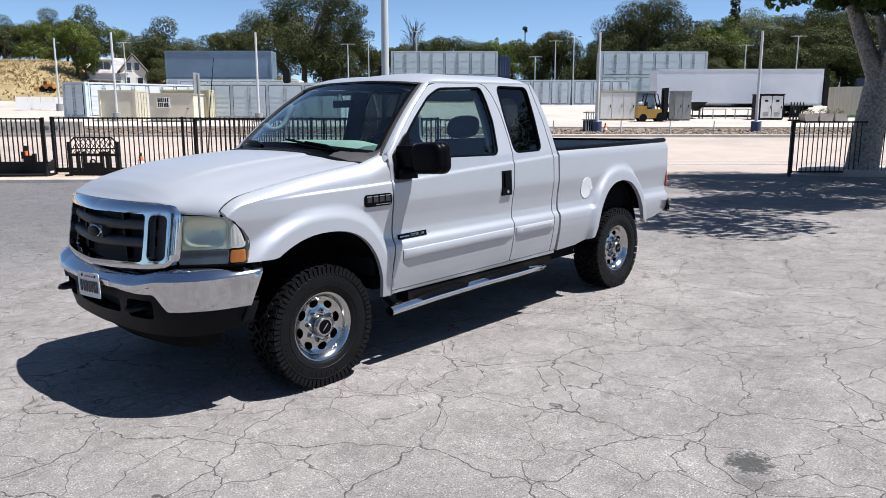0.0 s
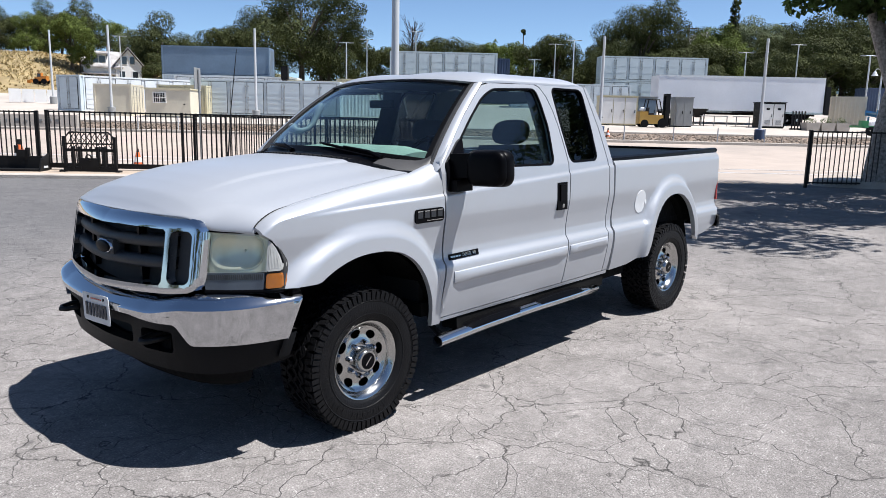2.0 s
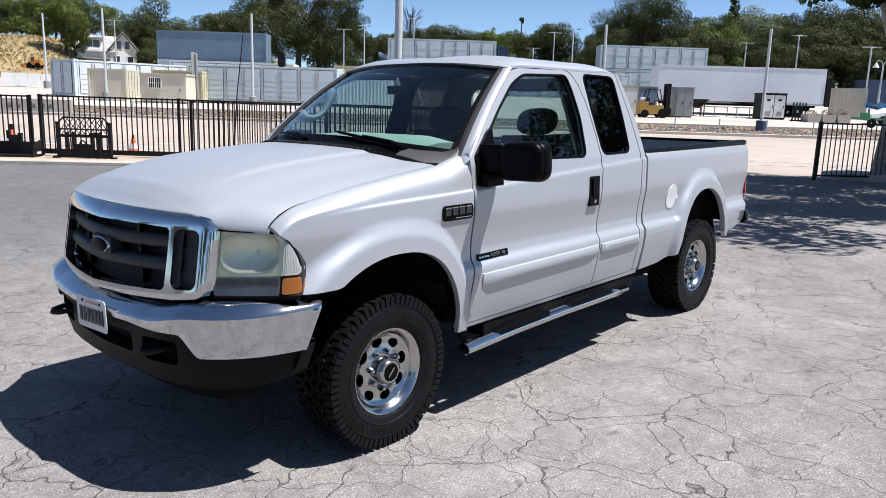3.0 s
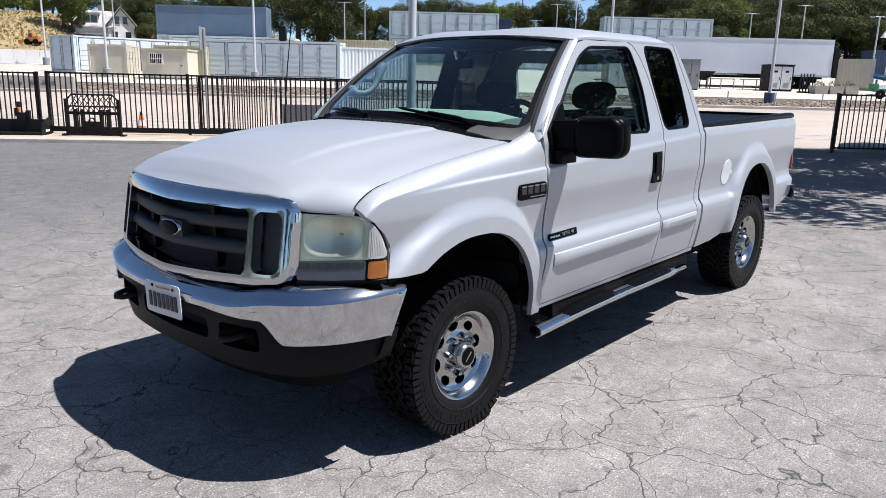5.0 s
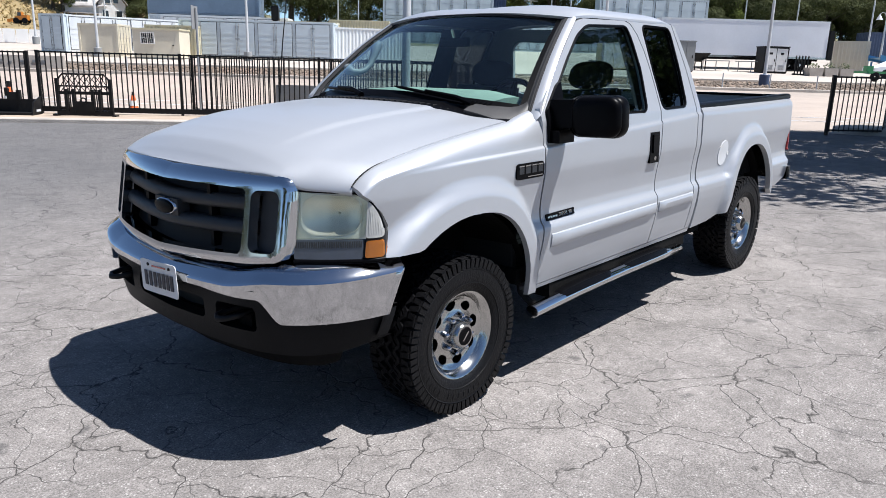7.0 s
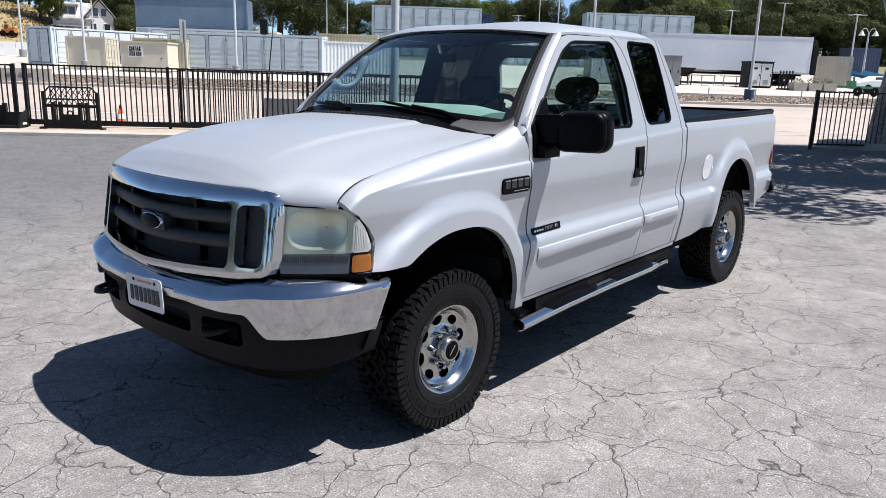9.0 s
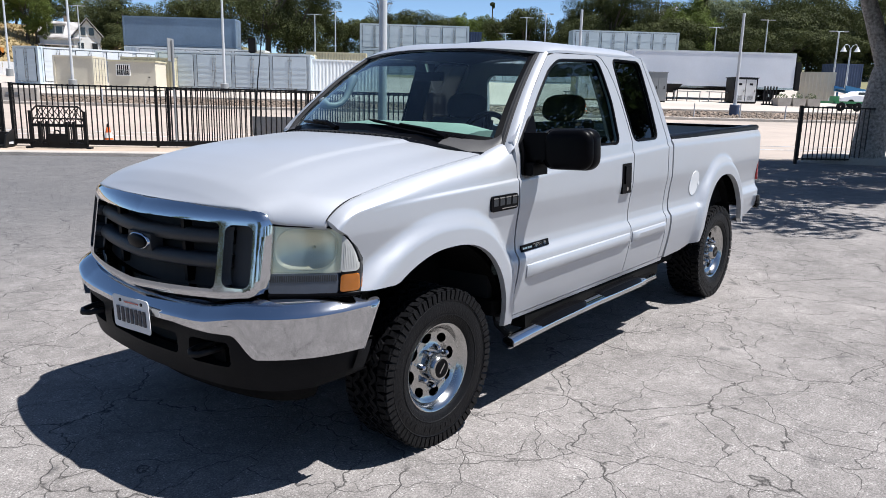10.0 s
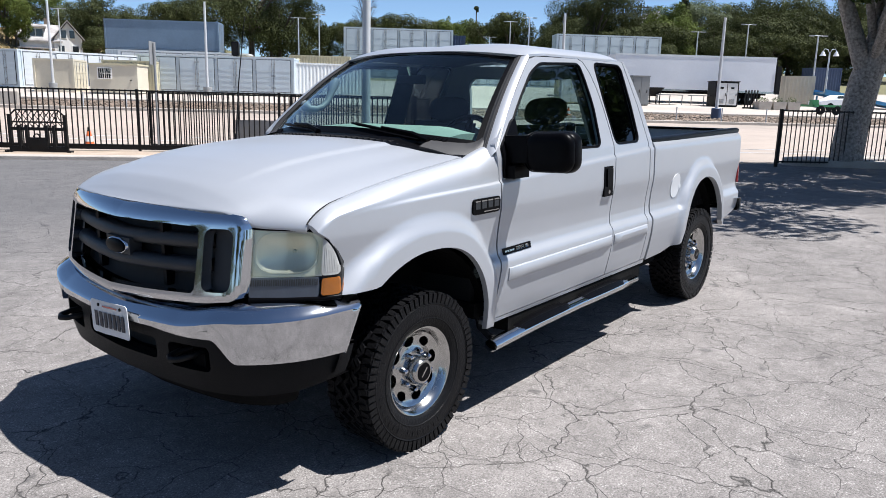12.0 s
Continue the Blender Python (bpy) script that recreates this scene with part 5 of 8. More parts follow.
        rows.append([bm.verts.new((x - dx, y, z)) for dx, z in ((0.14, 0.76), (0.01, 0.755), (0.0, 0.73), (0.005, 0.66), (0.03, 0.63))])
    for a, c in zip(rows, rows[1:]):
        for k in range(4):
            bm.faces.new((a[k], c[k], c[k + 1], a[k + 1]))
    link("rear_bumper", bm, "chrome_dull", truck, 50)


build_bed()


# ---- wheels ----
def build_wheel():
    """A wheel standing at the origin; its face points to -y."""
    w = thing("wheel")
    R, W = 0.394, 0.262
    face = Matrix.Rotation(radians(90), 4, "X")                    # z of the profile points to -y
    bm = bmesh.new()
    half = [(0.212, 0.095), (0.222, 0.112), (0.245, 0.124), (0.285, 0.131), (0.325, 0.131), (0.350, 0.127), (0.364, 0.119), (0.373, 0.106), (0.3745, 0.05)]
    prof = half + [(r, -h) for r, h in reversed(half)]
    lathe(bm, prof, 72, face, closed=True)
    tyre = part("tyre", bm, "rubber", w, smooth=35)
    # sidewall ring
    bm = bmesh.new()
    lathe(bm, [(0.262, 0.1275), (0.266, 0.1310), (0.270, 0.1300)], 72, face)
    lathe(bm, [(0.330, 0.1310), (0.335, 0.1335), (0.341, 0.1290)], 72, face)
    for i in range(16):
        a = radians(200 + i * 7.5)
        m = face @ Matrix.Rotation(a, 4, "Z") @ Matrix.Translation((0.302, 0, 0.1312))
        if i % 8 != 7:
            box(bm, -0.013, 0.013, -0.011, 0.004, -0.001, 0.0018, m)
    part("sidewall_relief", bm, "rubber", tyre, smooth=35)
    # tread blocks
    bm = bmesh.new()
    n = 34
    def block(a, h0, h1, width, r0, r1, skew):
        vs = []
        for r, kk in ((r0, 1.0), (r1, 0.88)):
            for h, sk in ((h0, -skew), (h1, skew)):
                for da in (-width / 2 * kk, width / 2 * kk):
                    ang = a + sk + da
                    vs.append(bm.verts.new(face @ Vector((r * math.cos(ang), r * math.sin(ang), h))))
        for f in ((0, 1, 3, 2), (4, 6, 7, 5), (0, 4, 5, 1), (2, 3, 7, 6), (0, 2, 6, 4), (1, 5, 7, 3)):
            bm.faces.new([vs[i] for i in f])
    step = 2 * math.pi / n
    for i in range(n):
        a = i * step
        for q in (-1, 1):
            # shoulder lugs with a step, then ribs that run down the sidewall
            block(a + 0.5 * step, *sorted((q * 0.082, q * 0.124)), step * 0.40, 0.368, 0.392, 0.010 * q)
            block(a, *sorted((q * 0.076, q * 0.128)), step * 0.42, 0.368, 0.393, -0.014 * q)
            for e in (0, 0.5):
                block(a + e * step, *sorted((q * 0.108, q * 0.1345)), step * 0.38, 0.340, 0.384, 0)
            # hooked blocks between shoulder and middle
            block(a + 0.22 * step * q, *sorted((q * 0.030, q * 0.070)), step * 0.44, 0.370, R, 0.045 * q)
            block(a + 0.66 * step * q, *sorted((q * 0.042, q * 0.072)), step * 0.36, 0.370, R, -0.035 * q)
            block(a + 0.50 * step * q, *sorted((q * 0.024, q * 0.046)), step * 0.26, 0.370, R, 0.03)
        block(a, -0.020, 0.016, step * 0.40, 0.370, R, 0.05)
        block(a + 0.5 * step, -0.014, 0.020, step * 0.36, 0.370, R, -0.05)
    part("tread", bm, "rubber", tyre)
    # rim
    bm = bmesh.new()
    lathe(bm, [(0.180, 0.066), (0.187, 0.074), (0.192, 0.088), (0.203, 0.100), (0.214, 0.112), (0.221, 0.114), (0.223, 0.108), (0.213, 0.094), (0.200, 0.05), (0.195, -0.10), (0.222, -0.11)], 64, face)
    part("rim", bm, "chrome_dull", w, smooth=40)
    circ = [(0.186 * math.cos(a), 0.186 * math.sin(a)) for a in (2 * math.pi * k / 64 for k in range(64))]
    inner = [(0.062 * math.cos(a), 0.062 * math.sin(a)) for a in (2 * math.pi * k / 32 for k in range(32))]
    holes = [inner]
    for k in range(8):
        c = 2 * math.pi * (k + 0.5) / 8
        o = []
        for j in range(14):
            t = 2 * math.pi * j / 14
            rr, tt = 0.145 + 0.0235 * math.cos(t), 0.035 * math.sin(t)
            o.append((rr * math.cos(c) - tt * math.sin(c), rr * math.sin(c) + tt * math.cos(c)))
        holes.append(o)
    def dish(x, y):
        r = math.hypot(x, y)
        h = spread([(0.06, 0.070), (0.095, 0.068), (0.112, 0.060), (0.140, 0.054), (0.165, 0.060), (0.178, 0.070), (0.186, 0.074)], r)
        return tuple(face @ Vector((x, y, h)))
    bm = skin(circ, dish, 0.012, holes, (0, 0.022, 0))
    part("wheel_disc", bm, "chrome_dull", w, "steel disc with eight oval holes", smooth=35)
    bm = bmesh.new()
    lathe(bm, [(0.2, -0.02), (0.0, -0.02)], 32, face)
    part("brake_drum", bm, "under", w)
    bm = bmesh.new()
    lathe(bm, [(0.072, 0.055), (0.070, 0.085), (0.065, 0.118), (0.057, 0.128), (0.044, 0.1300)], 40, face)
    hub = part("hub", bm, "chrome_dull", w, smooth=30)
    bm = bmesh.new()
    lathe(bm, [(0.047, 0.1290), (0.045, 0.1325), (0.0, 0.1335)], 32, face)
    cap = part("hub_cap", bm, "black_plastic", hub, smooth=30)
    bm = bmesh.new()
    box(bm, -0.028, 0.028, -0.004, 0.004, 0.133, 0.135, face @ Matrix.Rotation(radians(60), 4, "Z"))
    part("cap_mark", bm, "chrome_dull", cap)
    nut = None
    for k in range(8):
        a = 2 * math.pi * k / 8
        m = face @ Matrix.Translation((0.093 * math.cos(a), 0.093 * math.sin(a), 0.0))
        bm = bmesh.new()
        lathe(bm, [(0.0155, 0.056), (0.0155, 0.082), (0.012, 0.100), (0.006, 0.106), (0, 0.107)], 8, m)
        part("lug_nut", bm, "chrome", w, smooth=30)
    return w


def build_wheels():
    w = build_wheel()
    w.parent = truck
    w.location = (0.0, -0.849, 0.400)
    w.rotation_euler = (0, radians(12), 0)
    for x, s, turn in ((3.602, -1, 40), (0.0, 1, 70), (3.602, 1, 20)):
        c = copy_thing(w, pose(x, s * 0.849, 0.400, 0, 0, 0 if s < 0 else 180) @ Matrix.Rotation(radians(turn), 4, "Y"))
        c.parent = truck


build_wheels()


# ---- underside, steps, mirrors, cabin ----
def build_under():
    u = thing("chassis")
    u.parent = truck
    for s in (-1, 1):
        part("frame_rail", boxes((-0.9, 4.6, min(s * 0.42, s * 0.50), max(s * 0.42, s * 0.50), 0.46, 0.62)), "under", u)
    for x in (0.0, 3.602):
        bm = bmesh.new()
        tube(bm, [(x, -0.7, 0.372), (x, 0.7, 0.372)], 0.05, 12)
        bmesh.ops.create_uvsphere(bm, u_segments=14, v_segments=10, radius=0.16, matrix=Matrix.Translation((x, 0.12, 0.36)))
        part("axle", bm, "under", u, smooth=40)
    for kind, size in (
            ("floor_pan", (0.45, 2.52, -0.90, 0.90, 0.52, 0.60)),
            ("bed_support", (2.57, 4.6, -0.78, 0.78, 0.72, 0.76)),
            ("engine", (-0.75, 0.45, -0.50, 0.50, 0.62, 1.10)),
            # unseen box added to stop sun coming through the hood gaps
            ("engine_shield", (-0.62, 0.40, -0.82, 0.82, 0.99, 1.09)),
            ("radiator", (-0.80, -0.55, -0.66, 0.66, 0.46, 1.10)),
            # unseen box added to block sun between bumper and wheel housing
            ("inner_panel", (-0.57, -0.50, -0.88, 0.88, 0.52, 1.02)),
            # added below the rockers to block sun and keep the cast shadow whole
            ("inner_sill", (0.76, 2.5, -0.905, -0.78, 0.380, 0.50)),
            ("inner_sill", (0.76, 2.5, 0.78, 0.905, 0.380, 0.50)),
            # two more added boxes against sun patches on the ground below the front
            ("crossmember", (-0.74, -0.57, -0.78, 0.78, 0.50, 0.82)),
            ("bumper_beam", (-0.88, -0.70, -0.62, 0.62, 0.50, 0.78)),
    ):
        part(kind, boxes(size), "under", u)
    part("gearbox", bevelled(boxes((0.3, 1.9, -0.25, 0.25, 0.36, 0.56), (1.2, 2.3, -0.72, -0.45, 0.36, 0.54)), 0.04, 2), "under", u)
    part("fuel_tank", bevelled(boxes((2.55, 3.05, -0.78, -0.25, 0.38, 0.66)), 0.05, 2), "under", u)
    part("spring_hanger", bevelled(boxes((2.98, 3.08, -0.72, -0.55, 0.40, 0.62)), 0.02, 1), "under", u)
    # wheel housings
    for x0, a, b in ((FA[0], 0.58, 0.585), (RA[0], 0.47, 0.64)):
        bm = bmesh.new()
        rows = []
        for k in range(25):
            t = math.pi * (0.10 + 0.80 * k / 24)
            rows.append([bm.verts.new((x0 - a * math.cos(t), y, 0.40 + b * math.sin(t))) for y in (-0.90, -0.52)])
        for p, q in zip(rows, rows[1:]):
            bm.faces.new((p[0], q[0], q[1], p[1]))
        cx = bm.verts.new((x0, -0.52, 0.40))
        for p, q in zip(rows, rows[1:]):
            bm.faces.new((p[1], q[1], cx))
        both("wheel_housing", bm, "under", u, 60)
    # side steps
    for s in (-1, 1):
        st = thing("side_step")
        st.parent = truck
        y = s * 0.940
        line = [(0.545, 0.356), (0.70, 0.366), (1.0, 0.379), (1.5, 0.389), (2.0, 0.392), (2.32, 0.390)]
        bm = bmesh.new()
        tube(bm, [(0.541, y, 0.356), (0.545, y, 0.356)] + [(x, y, z) for x, z in line[1:-1]] + [(2.32, y, 0.390), (2.332, y, 0.390)], [0.022, 0.033] + [0.036] * 4 + [0.034, 0.022], 18)
        for v in bm.verts:
            v.co.y = y + (v.co.y - y) * 1.25
        part("step_tube", bm, "chrome", st, smooth=50)
        for x0, x1 in ((0.78, 1.36), (1.52, 2.12)):
            bm = bmesh.new()
            rows = []
            for i in range(21):
                t = i / 20
                e = math.sin(math.pi * t) ** 0.35
                x = x0 + (x1 - x0) * t
                zz = spread(line, x)
                rows.append([bm.verts.new((x, y + c * (0.030 + 0.016 * e), zz + h * e + (0.030 if abs(c) < 0.9 else 0.012))) for c, h in ((-1.05, 0.002), (-0.95, 0.014), (-0.6, 0.019), (0, 0.021), (0.6, 0.019), (0.95, 0.014), (1.05, 0.002))])
            for p, q in zip(rows, rows[1:]):
                for k in range(6):
                    bm.faces.new((p[k], q[k], q[k + 1], p[k + 1]))
            part("step_pad", bm, "black_plastic", st, smooth=40)
        for x in (0.66, 1.80):
            bm = bmesh.new()
            z = spread(line, x)
            tube(bm, [(x, y - s * 0.01, z - 0.01), (x, y - s * 0.09, z + 0.0), (x - 0.01, y - s * 0.15, z + 0.05), (x - 0.01, y - s * 0.17, 0.53)], 0.02, 8)
            part("bracket", bm, "steel_black", st)


def build_mirrors():
    for s in (-1,):
        m = thing("wing_mirror")
        m.parent = truck
        # sail plate in the corner of the window
        bm = skin(soft([(0.640, 1.248), (0.79, 1.255), (0.80, 1.37), (0.845, 1.565), (0.80, 1.545), (0.640, 1.410)], 0.02), lambda x, z: (x, -side_w(x, z) - 0.016, z), 0.05, depth=(0, 0.03, 0))
        part("sail_plate", bm, "black_plastic", m, smooth=40)
        def block(x0, x1, y0, y1, z0, z1, lean=0.0):
            b = boxes((x0, x1, min(s * y0, s * y1), max(s * y0, s * y1), z0, z1))
            for v in b.verts:
                if abs(v.co.y) > (y0 + y1) / 2:
                    v.co.x += lean
            return bevelled(b, 0.022, 3)
        part("mirror_arm", block(0.680, 0.800, 0.945, 1.075, 1.330, 1.472, 0.012), "black_plastic", m, smooth=50)
        part("mirror_foot", block(0.655, 0.795, 0.945, 1.022, 1.250, 1.316), "black_plastic", m, smooth=50)
        part("mirror_neck", block(0.700, 0.790, 0.950, 1.010, 1.280, 1.350), "black_plastic", m, smooth=50)
        # head: a deep rounded shell, open at the back for the glass
        def shell(rows, y0, y1, z0, z1, r):
            b = bmesh.new()
            loops = [[b.verts.new((x, s * (1.172 + a * k), 1.385 + c * k)) for a, c in rounded(y0, y1, z0, z1, r, 7)] for x, k in rows]
            for p, q in zip(loops, loops[1:]):
                for i in range(len(p)):
                    n = (i + 1) % len(p)
                    b.faces.new((p[i], p[n], q[n], q[i]))
            b.faces.new(loops[0])
            b.faces.new(loops[-1])
            return b
        head = part("mirror_head", shell(((0.722, 0.90), (0.730, 0.955), (0.740, 0.985), (0.755, 1.0), (0.785, 1.0), (0.796, 0.985), (0.800, 0.96)), -0.150, 0.166, -0.106, 0.106, 0.064), "black_plastic", m, smooth=45)
        part("mirror_cap", shell(((0.682, 0.52), (0.685, 0.74), (0.692, 0.87), (0.702, 0.94), (0.718, 0.968), (0.728, 0.97)), -0.118, 0.166, -0.106, 0.106, 0.068), "black_plastic", head, smooth=45)
        bm = bmesh.new()
        skin(rounded(-0.11, 0.11, -0.09, 0.09, 0.045), lambda a, c: (0.803, s * (1.180 + a), 1.385 + c), 0.1, depth=(-0.003, 0, 0), bm=bm)
        part("mirror_glass", bm, "chrome", m)


def seat(y, width):
    st = thing("seat")
    st.parent = truck
    bm = bevelled(boxes((1.22, 1.74, y - width / 2, y + width / 2, 0.86, 1.02)), 0.05, 3)
    part("cushion", bm, "cloth", st, smooth=60)
    bm = boxes((1.69, 1.83, y - width / 2, y + width / 2, 0.98, 1.50))
    for v in bm.verts:
        v.co.x += (v.co.z - 0.98) * 0.30
        if v.co.z > 1.4:
            v.co.y = y + (v.co.y - y) * 0.85
    part("backrest", bevelled(bm, 0.06, 4), "cloth", st, smooth=60)
    bm = bmesh.new()
    bmesh.ops.create_uvsphere(bm, u_segments=24, v_segments=14, radius=1)
    for v in bm.verts:
        k = [math.copysign(abs(c) ** 0.72, c) for c in v.co]
        v.co = (1.955 + 0.070 * k[0] + 0.02 * k[2], y + 0.160 * k[1], 1.595 + 0.094 * k[2])
    part("headrest", bm, "cloth", st, smooth=60)


def build_cabin():
    c = thing("cabin")
    c.parent = truck
    def dash(x, y):
        z = 1.458 + 0.080 * smoothstep(0.44, 0.68, x) - 0.035 * abs(y) - 0.035 * smoothstep(0.45, 0.75, abs(y)) - 0.03 * smoothstep(0.1, 0.6, y) - 1.6 * max(0, x - 0.72) ** 2
        return (x, y, z)
    edge = [(0.46, -0.54), (0.62, -0.67), (0.82, -0.73), (0.86, -0.4), (0.86, 0.4), (0.82, 0.73), (0.62, 0.67), (0.46, 0.54), (0.39, 0.3), (0.37, 0), (0.39, -0.3)]
    part("dashboard", skin(edge, dash, 0.06, depth=(0, 0, -0.35)), "dash", c, "pale grey green dashboard", smooth=50)
    wh = thing("steering_wheel")
    wh.parent = truck
    m = Matrix.Translation((1.0, -0.42, 1.40)) @ Matrix.Rotation(radians(-62), 4, "Y")
    bm = bmesh.new()
    ring = [m @ Vector((0.19 * math.cos(a), 0.19 * math.sin(a), 0)) for a in (2 * math.pi * k / 32 for k in range(34))]
    tube(bm, ring, 0.017, 8, cap=False)
    part("wheel_rim", bm, "black_plastic", wh, smooth=50)
    bm = bmesh.new()
    for a in (0, math.pi, -math.pi / 2):
        tube(bm, [m @ Vector((0.03 * math.cos(a), 0.03 * math.sin(a), -0.02)), m @ Vector((0.18 * math.cos(a), 0.18 * math.sin(a), 0))], 0.02, 6)
    lathe(bm, [(0, 0.01), (0.07, 0.0), (0.075, -0.05)], 16, m)
    part("hub", bm, "black_plastic", wh)
    part("column", tube(bmesh.new(), [m @ Vector((0, 0, -0.02)), m @ Vector((0, 0, -0.4))], 0.04, 8), "black_plastic", wh)
    seat(-0.42, 0.52)
    seat(0.42, 0.52)
    bm = bevelled(boxes((2.20, 2.36, -0.72, 0.72, 0.95, 1.38)), 0.05, 2)
    part("rear_bench", bm, "cloth", c, smooth=60)
    part("tunnel", bevelled(boxes((1.0, 1.9, -0.13, 0.13, 0.62, 1.02)), 0.03, 2), "cloth", c)
    for s in (-1, 1):
        bm = bmesh.new()
        y = s * 0.895
        box(bm, 0.62, 2.5, min(y, y + s * 0.015), max(y, y + s * 0.015), 0.60, 1.345)
        part("door_trim", bm, "cloth", c)
        bm = bmesh.new()
        rows = [(1.80, 0.90, 1.36), (1.83, 0.80, 1.62), (1.80, 0.72, 1.90)]
        for (x, yy, z), (x2, yy2, z2) in zip(rows, rows[1:]):
            v = [bm.verts.new(p) for p in ((x - 0.09, s * yy, z), (x + 0.12, s * yy, z), (x2 + 0.12, s * yy2, z2), (x2 - 0.09, s * yy2, z2))]
            bm.faces.new(v)
        part("door_pillar_trim", bm, "cloth", c)
    bm = bmesh.new()
    tube(bm, [(1.035, 0.685, 1.775), (1.015, 0.675, 1.755), (0.985, 0.667, 1.70), (0.945, 0.660, 1.64), (0.90, 0.660, 1.605), (0.86, 0.67, 1.59), (0.825, 0.695, 1.588), (0.810, 0.725, 1.60), (0.825, 0.745, 1.61)], [0.036, 0.036, 0.026, 0.021, 0.020, 0.021, 0.025, 0.036, 0.038], 10)
    part("grab_handle", bm, "trim_grey", c, smooth=60)
    part("firewall", boxes((0.48, 0.52, -0.85, 0.85, 0.6, 1.33)), "dark_line", c)
    bm = bevelled(boxes((1.00, 1.03, -0.11, 0.11, 1.775, 1.83)), 0.012, 2)
    mir = part("inner_mirror", bm, "black_plastic", c)
    part("mirror_stem", tube(bmesh.new(), [(1.01, 0, 1.83), (0.985, 0, 1.885)], 0.01, 6), "chrome_dull", mir)


build_under()
build_mirrors()
build_cabin()


def level_body():
    """Carries the body, drawn upright over its wheels' track, to the width and lie that it has;
    the cab stands a little wider on the passenger's side."""
    wheels = {o for w in truck.children if w.name.startswith("wheel") and w.type == "EMPTY" for o in w.children_recursive}
    done = set()
    for o in truck.children_recursive:
        if o.type != "MESH" or o in wheels or o.data.name in done:
            continue
        done.add(o.data.name)
        for v in o.data.vertices:
            x, y, z = v.co
            h = abs(y)
            if y > 0.3:
                y += 0.042 * min(1, (y - 0.3) / 0.35) * smoothstep(1.36, 1.52, z) * (1 - 0.7 * smoothstep(1.74, 1.95, z)) * smoothstep(0.45, 0.65, x)
                h = y
            v.co = (x, math.copysign(h + (0.06 - 0.0349 * z) * min(1, h / 0.5), y), z + 0.0349 * h)


level_body()

